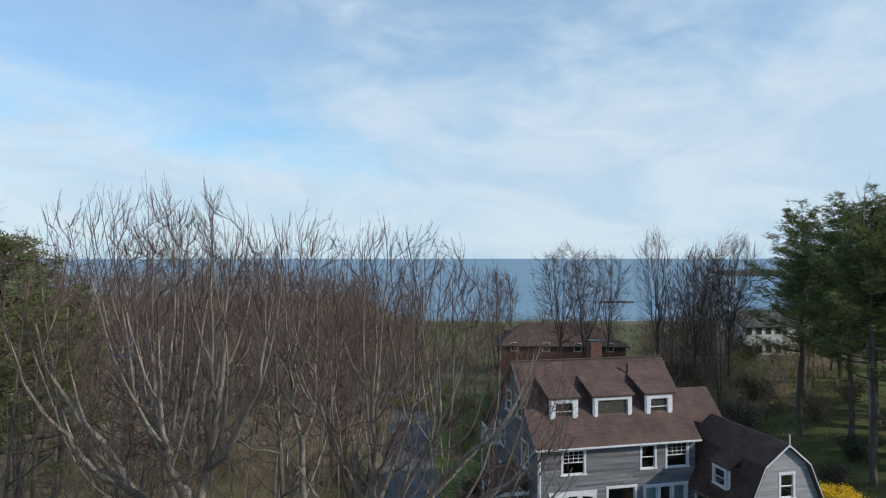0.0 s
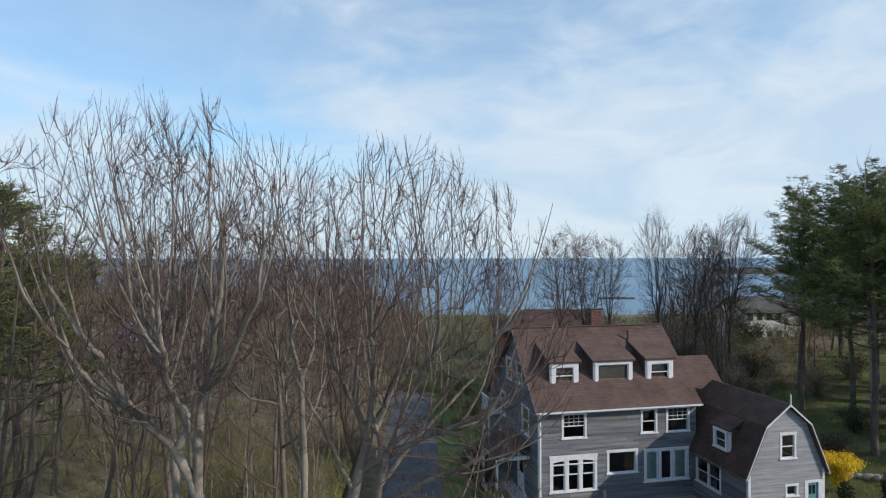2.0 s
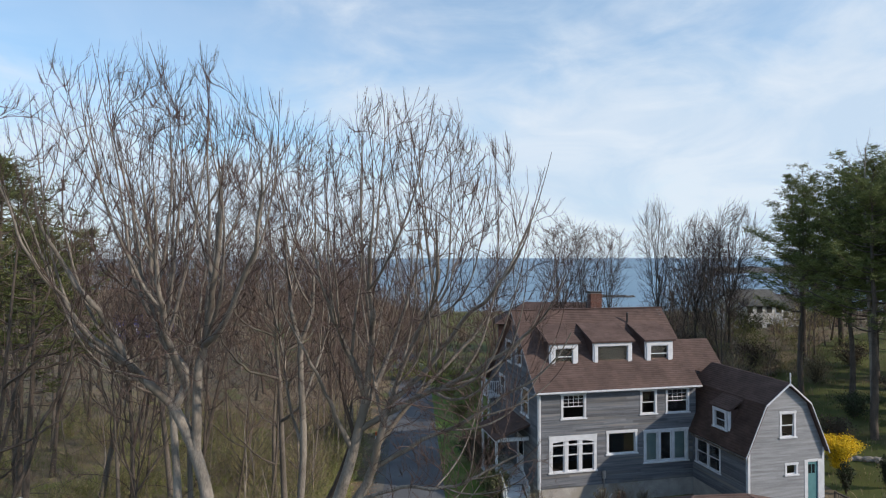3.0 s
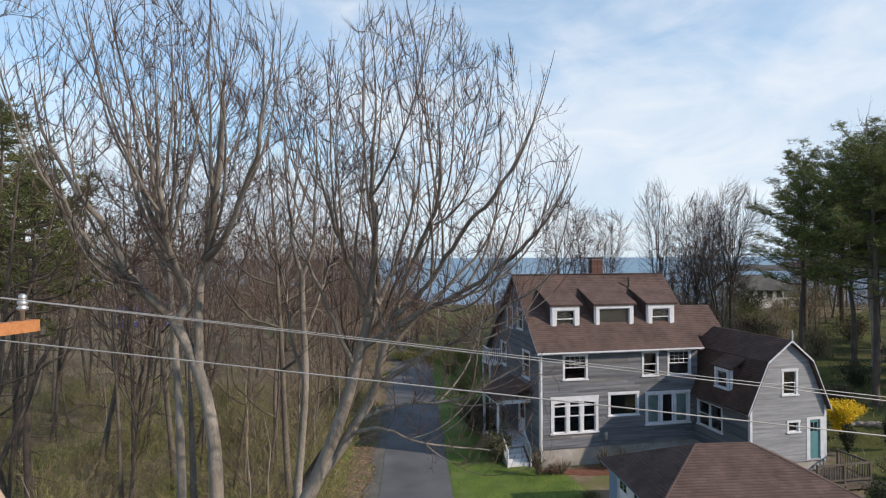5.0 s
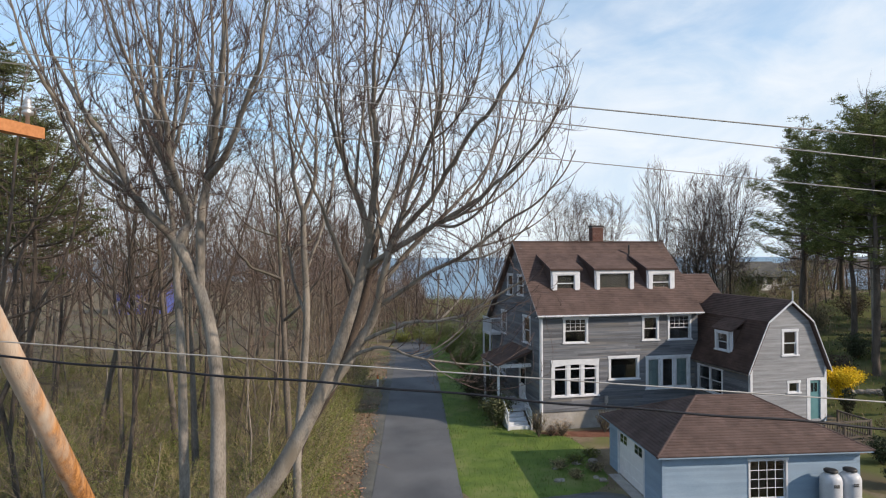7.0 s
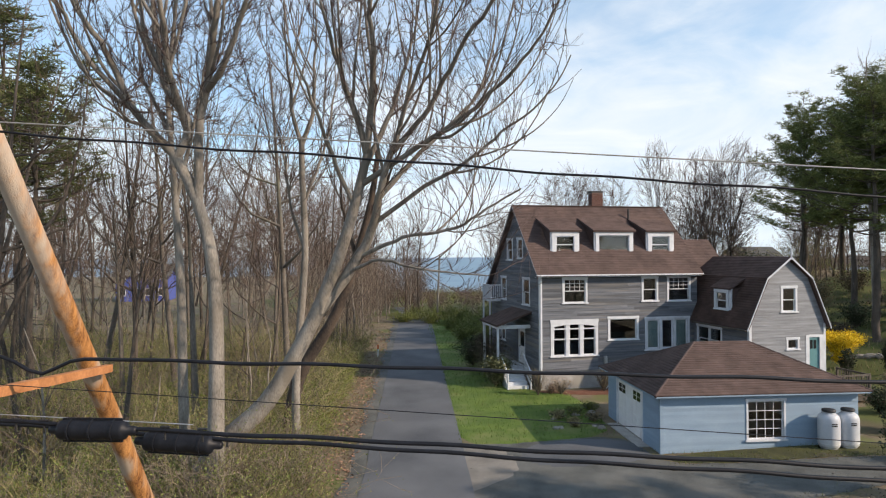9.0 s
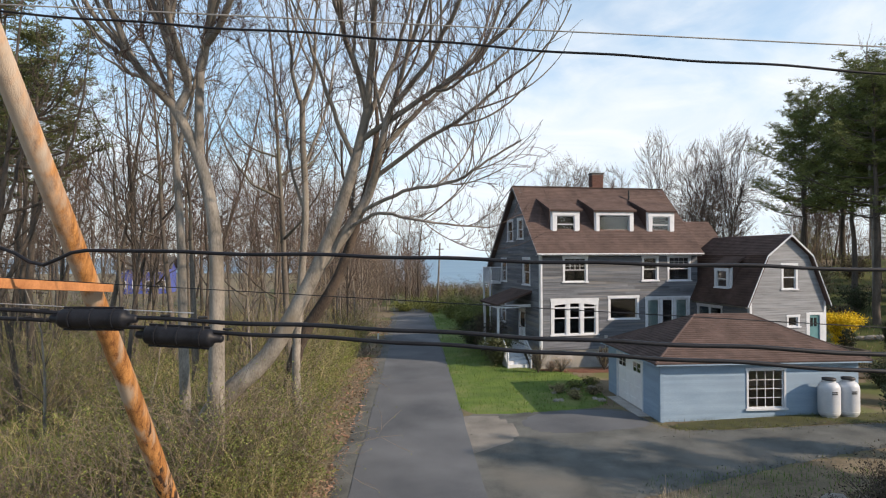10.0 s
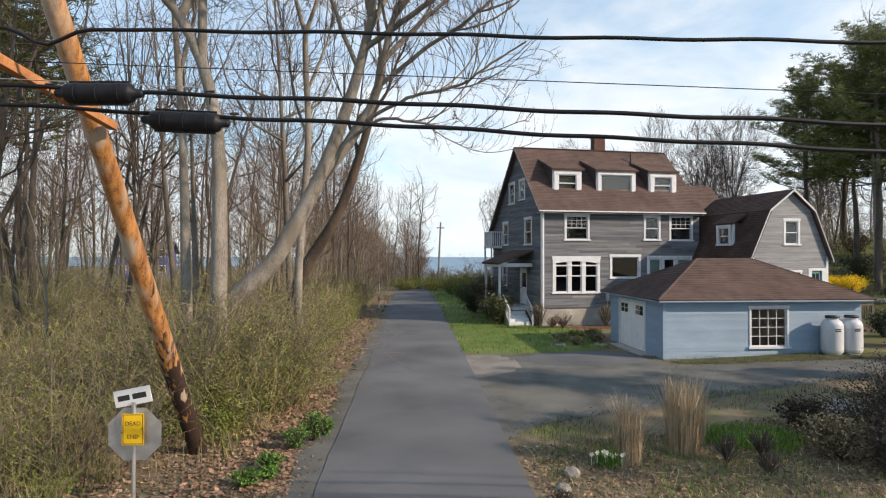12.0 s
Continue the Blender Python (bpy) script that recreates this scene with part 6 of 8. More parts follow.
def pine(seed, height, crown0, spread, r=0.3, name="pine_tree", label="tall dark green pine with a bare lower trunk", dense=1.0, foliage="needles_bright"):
    """A white pine: straight trunk, whorls of level limbs, needle tufts in flat uneven plates."""
    q = np.random.default_rng(seed)
    t = thing(name, Matrix(), label, "pine tree", "pines")
    k = 14
    P = np.stack([np.cumsum(q.normal(0, 0.06, k)), np.cumsum(q.normal(0, 0.06, k)), np.linspace(-0.2, height, k)], 1)
    link("trunk", mesh_np("trunk", *tubes([P], [np.linspace(r, 0.03, k)], 10)), "bark_dark", t, "", True)
    limbs, radii, tufts = [], [], []
    z = height * crown0
    while z < height * 0.985:
        f = (z / height - crown0) / (1 - crown0)
        reach = spread * (0.5 + 0.5 * math.sin(math.pi * min(1, 0.25 + f * 0.6))) * (1 - 0.6 * f ** 2.2)
        n = q.integers(2, 5)
        a0 = q.random() * 6.28
        for i in range(n):
            a = a0 + i * 6.28 / n + q.normal(0, 0.35)
            L = reach * q.choice((0.35, 0.6, 0.8, 0.95, 1.08)) * q.uniform(0.9, 1.1)
            base = np.array([np.interp(z, P[:, 2], P[:, 0]), np.interp(z, P[:, 2], P[:, 1]), z + q.normal(0, 0.2)])
            d = np.array([math.cos(a), math.sin(a), 0])
            rise = q.uniform(-0.05, 0.5) + 0.6 * f
            Q = np.array([base + d * L * s + np.array([0, 0, rise * L * s * s + 0.02]) for s in np.linspace(0, 1, 6)])
            limbs.append(Q); radii.append(np.linspace(0.055 * (1 - f) + 0.02, 0.012, 6))
            # flat plates of foliage on the outer part of the limb and its side shoots
            for _ in range(int(3 + L * 2.8)):
                s = q.uniform(0.35, 1.05)
                off = q.normal(0, 0.30 * (0.6 + 0.35 * L * (1 - abs(s - 0.75))))
                c = base + d * L * s + np.array([-d[1], d[0], 0]) * off + np.array([0, 0, rise * L * s * s + q.uniform(-0.05, 0.18)])
                limbs.append(np.linspace(base + d * L * s * 0.8 + np.array([0, 0, rise * L * s * s * 0.7]), c, 6)); radii.append(np.linspace(0.014, 0.006, 6))
                for _ in range(int(7 * dense)):
                    tufts.append(c + np.array([q.normal(0, 0.24), q.normal(0, 0.24), q.normal(0.10, 0.17)]))
        z += q.uniform(0.45, 1.0) * (1 - 0.35 * f)
    for _ in range(12):
        zz = height * q.uniform(0.2, crown0)
        a = q.random() * 6.28; L = q.uniform(0.5, 2.0)
        Q = np.array([[math.cos(a) * L * s, math.sin(a) * L * s, zz - 0.12 * L * s] for s in np.linspace(0, 1, 6)])
        limbs.append(Q); radii.append(np.linspace(0.03, 0.008, 6))
    tagged(link("branchwork", mesh_np("branchwork", *tubes(limbs, radii, 4)), "bark_dark", t), kind="stuff")
    T = np.array(tufts)
    n = len(T); m = 10
    # each tuft is a burst of thin needles
    D = q.normal(0, 1, (n, m, 3)); D[..., 2] = np.abs(D[..., 2]) * 0.55 + 0.05
    D /= np.linalg.norm(D, axis=2, keepdims=True)
    ln = q.uniform(0.20, 0.36, (n, m, 1))
    S = np.cross(D, q.normal(0, 1, (n, m, 3))); S /= np.linalg.norm(S, axis=2, keepdims=True) + 1e-9
    wd = 0.026
    o = T[:, None, :]
    V = np.stack([o - S * wd * 0.5, o + S * wd * 0.5, o + D * ln + S * wd * 0.5, o + D * ln - S * wd * 0.5], 2).reshape(-1, 3)
    F = np.arange(len(V)).reshape(-1, 4)
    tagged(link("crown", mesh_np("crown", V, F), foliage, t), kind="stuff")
    return t


def pines():
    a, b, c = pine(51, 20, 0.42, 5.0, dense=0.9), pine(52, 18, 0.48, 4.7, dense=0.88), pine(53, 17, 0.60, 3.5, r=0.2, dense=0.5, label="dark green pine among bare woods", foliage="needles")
    # pines at y below 13 are unseen, added to shade drive and bed
    spots = [(a, 28.6, 40.6, 0.86), (b, 28.6, 49.0, 0.80), (a, 32.5, 46.0, 0.90), (b, 32.0, 41.5, 0.92), (a, 36.5, 48, 0.92), (b, 35.5, 43, 1.0), (a, 33, 56, 0.85), (b, 41, 50, 1.0), (a, 45, 56, 0.95), (b, 39, 60, 0.9), (a, 41, 38, 0.95), (b, 44.5, 34.5, 1.0), (a, 48, 38, 1.0), (a, 24, 11.0, 0.62), (b, 28, 9.0, 0.66), (b, 23, 6.5, 0.6), (c, 15.4, 9.8, 0.42), (c, 17.6, 12.2, 0.45), (c, 14.2, 7.4, 0.42), (a, 33.4, 43.4, 0.88), (b, 37.5, 40.0, 0.95), (a, 43, 45, 0.95), (a, 52, 44, 1.0), (b, 30.2, 45.2, 0.78), (b, 36, 51, 0.9),
             (c, -15.5, 23.0, 0.84), (c, -18.2, 25.0, 1.0), (c, -25, 36, 1.0), (c, -20, 29, 0.85)]
    used = set()
    rr = random.Random(5)
    for o, x, y, s in spots:
        m = pose(x, y, ground_z(x, y), 0, 0, rr.uniform(0, 360))
        if o.name in used:
            d = copy_thing(o, m)
        else:
            used.add(o.name); o.matrix_basis = m; d = o
        d.scale = (s, s, s)


pines()

# ---- poles and wires ----
def strand(name, pts, r, material, parent, label=""):
    """A wire as a thin tube along a path."""
    P = np.array([[tuple(p) for p in pts]], float)
    return link(name, mesh_np(name, *tubes(P, np.full(P.shape[:2], r), 7)), material, parent, label, True)


def utility_pole():
    p = thing("utility_pole", pose(-5.35, 5.3, 0), "tall brown wooden utility pole with crossarms", "utility pole")
    bm = bmesh.new(); rod(bm, (0, 0, -0.3), (0, 0, 12.2), 0.17, 0.12, 14)
    part("shaft", bm, "wood_pole", p, "", True)
    up = boxes((-0.06, 0.06, -1.4, 1.4, -0.06, 0.06))
    o = part("crossarm", up, "wood_arm", p); o.matrix_local = Matrix.Translation((0.68, 0.0, 10.9)) @ pose(0, 0, 0, 0, 0, -14)
    for y in (1.25, 0.45, -0.6, -1.3):
        b = bmesh.new(); lathe(b, [(0.02, 0.0), (0.02, 0.10), (0.05, 0.11), (0.055, 0.14), (0.035, 0.155), (0.05, 0.17), (0.05, 0.2), (0.03, 0.21), (0.04, 0.23), (0.038, 0.26), (0.02, 0.28)], sides=14)
        i = part("insulator", b, "galvanised", o, "grey ceramic insulator", True); i.matrix_local = Matrix.Translation((0, y, 0.06))
    lo = part("crossarm", boxes((-0.055, 0.055, -0.2, 3.95, -0.055, 0.055)), "wood_arm", p)
    lo.matrix_local = look((0.62, -0.1, 6.06), (0.45, 3.8, 5.76)) @ pose(0, 0, 0, -90, 0, 0)
    return p


utility_pole()


def brace_pole():
    b = thing("brace_pole", pose(-4.85, 12.3, 0), "leaning orange-brown wooden brace pole", "pole")
    bm = bmesh.new()
    mid, top = Vector((-0.33, -2.3, 4.54)), Vector((-0.46, -6.7, 11.5))
    n = 18
    rings = []
    for i in range(n + 1):
        t = i / n
        c = (mid * (t / 0.395) if t < 0.395 else mid.lerp(top, (t - 0.395) / 0.605)) - Vector((0, 0, 0.2 * (1 - t)))
        r = 0.175 - 0.04 * t
        rings.append([bm.verts.new(c + Vector((r * math.cos(k * math.pi / 7), r * math.sin(k * math.pi / 7), 0)) * (1 + 0.03 * noise.noise(Vector((k, i * 0.7, 0))))) for k in range(14)])
    for q, s in zip(rings, rings[1:]):
        for k in range(14):
            bm.faces.new((q[k], q[(k + 1) % 14], s[(k + 1) % 14], s[k]))
    bm.faces.new(rings[-1])
    part("shaft", bm, "wood_brace", b, "", True)
    return b


brace_pole()


def extend(a, b, x0, x1):
    a, b = Vector(a), Vector(b)
    f = lambda x: a + (b - a) * ((x - a.x) / (b.x - a.x))
    return f(x0), f(x1)


def splice(parent, p, q, r):
    """A ribbed splice case along a cable from p to q."""
    p, q = Vector(p), Vector(q)
    L = (q - p).length
    bm = bmesh.new()
    prof = [(0.03, -0.12), (0.045, -0.1), (0.05, -0.02), (r * 0.9, 0.0), (r, 0.03)]
    for i in range(1, 4):
        z = L * i / 4
        prof += [(r, z - 0.02), (r * 1.01, z - 0.015), (r * 1.01, z + 0.015), (r, z + 0.02)]
    prof += [(r, L - 0.04), (r * 0.9, L), (0.05, L + 0.02), (0.045, L + 0.1), (0.03, L + 0.12)]
    lathe(bm, prof, sides=18)
    b = part("splice_case", bm, "rubber", parent, "black ribbed splice case", True)
    b.matrix_local = look(p, q) @ pose(0, 0, 0, 0, 180, 0)
    part("flange", boxes((-0.012, 0.012, -r - 0.022, r + 0.022, 0.03, L - 0.03)), "rubber", b)
    for z in (0.12, L / 2, L - 0.12):
        c = bmesh.new(); lathe(c, [(r + 0.004, z - 0.012), (r + 0.010, z - 0.01), (r + 0.010, z + 0.01), (r + 0.004, z + 0.012)], sides=18)
        part("clamp", c, "rubber", b)


def clip_on(parent, at, drop):
    """A small hanger clip on a cable."""
    b = bmesh.new(); rod(b, Vector(at) + Vector((0, 0, 0.04)), Vector(at) - Vector((0, 0, drop)), 0.012, sides=6); rod(b, Vector(at) + Vector((-0.05, 0, 0.035)), Vector(at) + Vector((0.05, 0, 0.035)), 0.014, sides=6)
    part("hanger_clip", b, "metal_dark", parent)


def wires():
    rows = (((-4, 6.75, 6.31), (6, 6.46, 6.02), 0.021, "rubber", "thick black overhead cable"), ((-4, 6.61, 5.62), (6, 6.4, 5.12), 0.024, "rubber", "black overhead cable with a splice case"),
            ((-4, 6.93, 5.48), (6, 6.67, 4.89), 0.024, "rubber", "black overhead cable with a splice case"), ((-4, 6.07, 8.60), (6, 5.9, 7.80), 0.012, "rubber", "black overhead service cable"),
            ((-4, 6.19, 8.73), (6, 5.87, 8.08), 0.007, "wire_light", "thin pale overhead wire"), ((-4, 6.81, 5.95), (6, 6.25, 5.4), 0.005, "rubber", "thin dark overhead wire"),
            ((-4, 4.5, 11.13), (6, 4.26, 10.07), 0.005, "wire_light", "thin pale overhead power wire"), ((-4, 5.44, 11.29), (6, 5.29, 10.12), 0.005, "wire_light", "thin pale overhead power wire"), ((-4, 6.6, 11.12), (6, 6.15, 10.03), 0.005, "wire_light", "thin pale overhead power wire"))
    for n, (a, b, r, mt, label) in enumerate(rows):
        t = thing("overhead_cable", Matrix(), label, "cable", "overhead cables")
        p, q = extend(a, b, -14, 36)
        pts = [p.lerp(q, i / 320) + Vector((0, 0, (0.008 * math.sin(i * 0.64) + 0.006 * math.sin(i * 0.24)) * (1 if r > 0.01 else 0))) for i in range(321)]
        if n == 0:
            # the cable dips where it is tied off at the pole
            for v in pts:
                v.z -= 0.2 * math.exp(-((v.x + 4.35) / 0.28) ** 2)
        strand("strand", pts, r, mt, t)
        f = lambda x: p + (q - p) * ((x - p.x) / (q.x - p.x))
        if n == 1:
            splice(t, f(-4.02) - Vector((0, 0, 0.05)), f(-3.32) - Vector((0, 0, 0.02)), 0.105)
            strand("lashing_wire", [f(x) + Vector((0, 0, 0.075)) for x in np.linspace(-9, -2.6, 30)], 0.006, "galvanised", t)
            for x in (-4.5, -4.2, -2.9, -2.5):
                clip_on(t, f(x), 0.10)
        if n == 2:
            splice(t, f(-3.26) - Vector((0, 0, 0.08)), f(-2.52) - Vector((0, 0, 0.075)), 0.105)
            for x in (-4.6, -4.35, -2.35):
                clip_on(t, f(x), 0.09)


wires()


def far_pole():
    t = thing("utility_pole", pose(-0.9, 68, ground_z(-0.9, 68)), "slim grey utility pole at the end of the lane", "utility pole")
    b = bmesh.new(); rod(b, (0, 0, -0.3), (0.35, 0, 7.6), 0.12, 0.09, 10)
    part("shaft", b, "bark", t)
    part("crossarm", boxes((-0.1, 0.75, -0.05, 0.05, 6.9, 7.0)), "bark_dark", t)


far_pole()


def marker_post():
    t = thing("marker_post", pose(-4.9, 45, ground_z(-4.9, 45)), "small orange and white marker post on the verge", "marker")
    part("post", boxes((-0.06, 0.06, -0.02, 0.02, -0.1, 0.55)), "white_paint", t)
    part("top", boxes((-0.07, 0.07, -0.025, 0.025, 0.55, 0.85)), "orange", t)


marker_post()


# ---- road sign ----
def road_sign():
    s = thing("road_sign", pose(-4.79, 9.55, 0, 0, 0, 2), "steel sign post with white plate and yellow dead end plate", "road sign")
    b = bmesh.new(); rod(b, (0, 0, -0.3), (0, 0, 1.6), 0.03, sides=10)
    part("post", b, "galvanised", s)
    o = bmesh.new()
    R = 0.40 / math.cos(math.pi / 8)
    ring = [[o.verts.new((R * math.cos(math.pi / 8 + k * math.pi / 4), y, 1.13 + R * math.sin(math.pi / 8 + k * math.pi / 4))) for k in range(8)] for y in (0.032, 0.036)]
    o.faces.new(ring[0]); o.faces.new(ring[1][::-1])
    for k in range(8):
        o.faces.new((ring[0][k], ring[1][k], ring[1][(k + 1) % 8], ring[0][(k + 1) % 8]))
    part("stop_plate", o, "galvanised", s, "bare metal back of an octagonal sign")
    y = part("dead_end_plate", boxes((-0.165, 0.165, -0.036, -0.032, 0.98, 1.46)), "yellow_paint", s, "yellow plate lettered DEAD END")
    part("border", boxes((-0.15, 0.15, -0.0375, -0.0362, 1.435, 1.445), (-0.15, 0.15, -0.0375, -0.0362, 0.995, 1.005), (-0.15, -0.14, -0.0375, -0.0362, 1.005, 1.435), (0.14, 0.15, -0.0375, -0.0362, 1.005, 1.435)), "black_paint", y)
    text("DEAD", 0.09, (0, -0.038, 1.28), y); text("END", 0.09, (0, -0.038, 1.08), y)
    n = part("street_name_plate", boxes((-0.31, 0.31, -0.004, 0.004, -0.125, 0.125)), "white_paint", s, "white plate with dark bars")
    n.matrix_local = pose(-0.02, 0, 1.71, 0, -12, -10)
    for x0, x1 in ((-0.25, -0.05), (0.0, 0.23)):
        part("bar", boxes((x0, x1, -0.0065, -0.0045, -0.04, 0.042)), "black_paint", n)
    part("bracket", boxes((-0.03, 0.03, -0.02, 0.02, 1.56, 1.63)), "galvanised", s)
    return s


def text(body, size, at, parent):
    cu = bpy.data.curves.new("lettering", "FONT")
    cu.body, cu.size, cu.align_x, cu.extrude = body, size, "CENTER", 0.0008
    cu.materials.append(M["black_paint"])
    o = new("lettering", cu)
    o.parent = parent
    o.matrix_local = Matrix.Translation(at) @ pose(0, 0, 0, 90, 0, 0)
    return o


road_sign()


# ---- low growth ----
def blades(n, place, height, width, material, name, label, category, seed, lean=0.35, kind="stuff", curve=0.3, parent=None):
    """Many narrow blades or stalks in one mesh: place(q, n) gives their feet."""
    q = np.random.default_rng(seed)
    B = place(q, n)
    n = len(B)
    a = q.random(n) * 6.283
    h = height * q.uniform(0.5, 1.15, n)
    d = np.stack([np.cos(a), np.sin(a), np.zeros(n)], 1)
    l = np.abs(q.normal(0, lean, n))[:, None]
    side = np.stack([-np.sin(a), np.cos(a), np.zeros(n)], 1) * (width * q.uniform(0.6, 1.3, n))[:, None]
    mid = B + d * l * h[:, None] * 0.4 + np.array([0, 0, 1.0]) * (h * 0.6)[:, None]
    tip = B + d * l * h[:, None] * (1 + curve) + np.array([0, 0, 1.0]) * h[:, None]
    V = np.stack([B - side, B + side, mid + side * 0.8, mid - side * 0.8, tip + side * 0.15, tip - side * 0.15], 1).reshape(-1, 3)
    i = np.arange(n)[:, None] * 6
    F = np.concatenate([i + np.array([[0, 1, 2, 3]]), i + np.array([[3, 2, 4, 5]])])
    ob = link(name, mesh_np(name, V, F), material, parent)
    if parent is None:
        tagged(ob, label, category, kind=kind)
    return ob


def gz(X, Y):
    return np.array([ground_z(float(a), float(b)) for a, b in zip(X, Y)])


def region(x0, x1, y0, y1, keep=None, lift=0.0, power=1.0):
    def f(q, n):
        X = q.uniform(x0, x1, n); Y = y0 + (y1 - y0) * q.random(n) ** power
        if keep is not None:
            k = np.array([keep(a, b) for a, b in zip(X, Y)], bool)
            X, Y = X[k], Y[k]
        return np.stack([X, Y, gz(X, Y) + lift], 1)
    return f


def poly_keep(poly):
    def inside(x, y):
        c = False
        for (x0, y0), (x1, y1) in zip(poly, poly[1:] + poly[:1]):
            if (y0 > y) != (y1 > y) and x < (x1 - x0) * (y - y0) / (y1 - y0) + x0:
                c = not c
        return c
    return inside


blades(14000, region(-2, 9, 22, 76, lambda x, y: poly_keep(LAWN)(x, y) and noise.noise(Vector((x * 0.8, y * 0.5, 11))) > 0.05, 0.03), 0.13, 0.009, "olive", "grass", "longer olive tufts in the lawn", "grass", 68)
blades(26000, region(-2, 9, 22, 76, poly_keep(LAWN), 0.03), 0.10, 0.009, "grass_blade", "grass", "short green lawn grass", "grass", 62)
blades(12000, region(21, 60, 24, 70, poly_keep(BACK_LAWN), 0.03), 0.12, 0.014, "grass_blade", "grass", "short green grass under the pines", "grass", 63)
oval = lambda cx, cy, rx, ry: (lambda x, y: ((x - cx) / rx) ** 2 + ((y - cy) / ry) ** 2 < 0.7 + 0.5 * noise.noise(Vector((x * 1.3, y * 1.3, 0))))
blades(6500, region(4.6, 8.2, 11.6, 14.8, oval(6.3, 13.1, 1.3, 1.1), 0.0), 0.2, 0.009, "lush", "grass", "bright green grass tuft bed by the drive", "grass", 64)
blades(2600, region(1.2, 4.6, 11.5, 16, oval(2.9, 13.3, 1.5, 1.6), 0.0), 0.12, 0.006, "leaf_new", "grass", "sparse yellow-green grass by the drive", "grass", 65)
blades(4200, region(5, 15, 14.5, 20, oval(9.4, 16.6, 4.6, 1.4), 0.0), 0.14, 0.007, "grass_blade", "grass", "ragged grass edge of the drive", "grass", 66)
blades(3200, region(7.8, 22, 21.4, 23.4, lambda x, y: noise.noise(Vector((x * 0.7, y * 1.5, 3))) > -0.1, 0.03), 0.08, 0.007, "olive", "grass", "mossy yellow-green grass by the garage", "grass", 67)
blades(4000, region(-5.6, -1.5, 6, 60, lambda x, y: road_x(y) - half(y) - 1.5 < x < road_x(y) - half(y) - 0.5 and noise.noise(Vector((x, y * 0.5, 0))) > 0.05, 0.02), 0.12, 0.007, "leaf_new", "grass", "thin grass along the verge", "grass", 68)


# undergrowth on the woodland floor: dead stalks and fresh olive shoots
wood_floor = lambda x, y: x < road_x(y) - half(y) - 1.9 - 0.6 * noise.noise(Vector((x, y, 2))) and abs(x) < 0.8 * y + 2 and not (abs(x + 4.75) < 0.9 and y < 10.5)
blades(26000, region(-40, -2, 8.5, 55, wood_floor, 0.0, 1.2), 0.6, 0.006, "stalk", "undergrowth", "dry brown stalks and stems on the woodland floor", "undergrowth", 161, lean=0.9)
blades(60000, region(-40, -2, 8.5, 55, lambda x, y: wood_floor(x, y) and noise.noise(Vector((x * 0.4, y * 0.4, 7))) > 0.08, 0.0, 1.2), 0.62, 0.010, "olive", "undergrowth", "fresh olive-green shoots on the woodland floor", "undergrowth", 162, lean=0.9)
bed = lambda x, y: x > road_x(y) + half(y) + 0.35 and y < 12.4 + 0.42 * max(0, x - 2)
blades(20000, region(1, 14, 7, 17, lambda x, y: bed(x, y) and noise.noise(Vector((x * 0.6, y * 0.6, 5))) > -0.12, 0.0), 0.13, 0.005, "grass_blade", "grass", "patchy green grass in the bed by the lane", "grass", 163, lean=0.5)
blades(15000, region(1, 14, 7, 17, bed, 0.0), 0.11, 0.004, "stalk", "undergrowth", "dry stems in the bed by the lane", "undergrowth", 164, lean=0.9)
blades(3000, region(1, 14, 7, 17, bed, 0.01), 0.13, 0.004, "straw", "undergrowth", "pale fallen stems in the bed by the lane", "undergrowth", 166, lean=2.0)
blades(9000, region(20, 50, 30, 66, None, 0.03), 0.3, 0.012, "stalk", "undergrowth", "dry stems and leaves under the pines", "undergrowth", 165, lean=0.6)


def leaves(n, place, size, material, name, label, category, seed, flat=0.3, parent=None):
    """Loose leaves: small bent quads at given places."""
    q = np.random.default_rng(seed)
    B = place(q, n); n = len(B)
    A = q.normal(0, 1, (n, 3)); A[:, 2] *= flat; A /= np.linalg.norm(A, axis=1, keepdims=True)
    Bv = np.cross(A, q.normal(0, 1, (n, 3)) * np.array([flat, flat, 1])); Bv /= np.linalg.norm(Bv, axis=1, keepdims=True) + 1e-9
    s = (size * q.uniform(0.6, 1.3, n))[:, None]
    V = np.stack([B - A * s, B - Bv * s * 0.55, B + A * s, B + Bv * s * 0.55], 1).reshape(-1, 3)
    ob = link(name, mesh_np(name, V, np.arange(len(V)).reshape(-1, 4)), material, parent)
    if parent is None:
        tagged(ob, label, category, kind="stuff")
    return ob


edge_keep = lambda x, y: road_x(y) - half(y) - 3.6 < x < road_x(y) - half(y) - 0.1
leaves(26000, region(-9, 12, 6, 40, edge_keep, 0.03), 0.06, "leaf_dead", "fallen_leaves", "scattered brown fallen leaves along the verge", "leaves", 71)


leaves(15000, region(-8, -1, 8, 60, lambda x, y: road_x(y) - half(y) - 2.3 < x < road_x(y) - half(y) - 0.42 + 0.25 * noise.noise(Vector((x, y, 4))), 0.04, 1.6), 0.06, "leaf_rust", "fallen_leaves", "rust-brown fallen leaves in a band along the lane", "leaves", 75)
leaves(34000, region(1.2, 13, 7.5, 16, lambda x, y: x > road_x(y) + half(y) + 0.1 and y < 12.6 + 0.42 * max(0, x - 2), 0.03), 0.034, "leaf_dead", "fallen_leaves", "pale brown leaf litter beside the lane", "leaves", 73)
leaves(14000, region(-8, -1.5, 7.5, 18, lambda x, y: x < road_x(y) - half(y) - 0.25, 0.03), 0.04, "leaf_dead", "fallen_leaves", "brown leaf litter at the wood's edge", "leaves", 74)


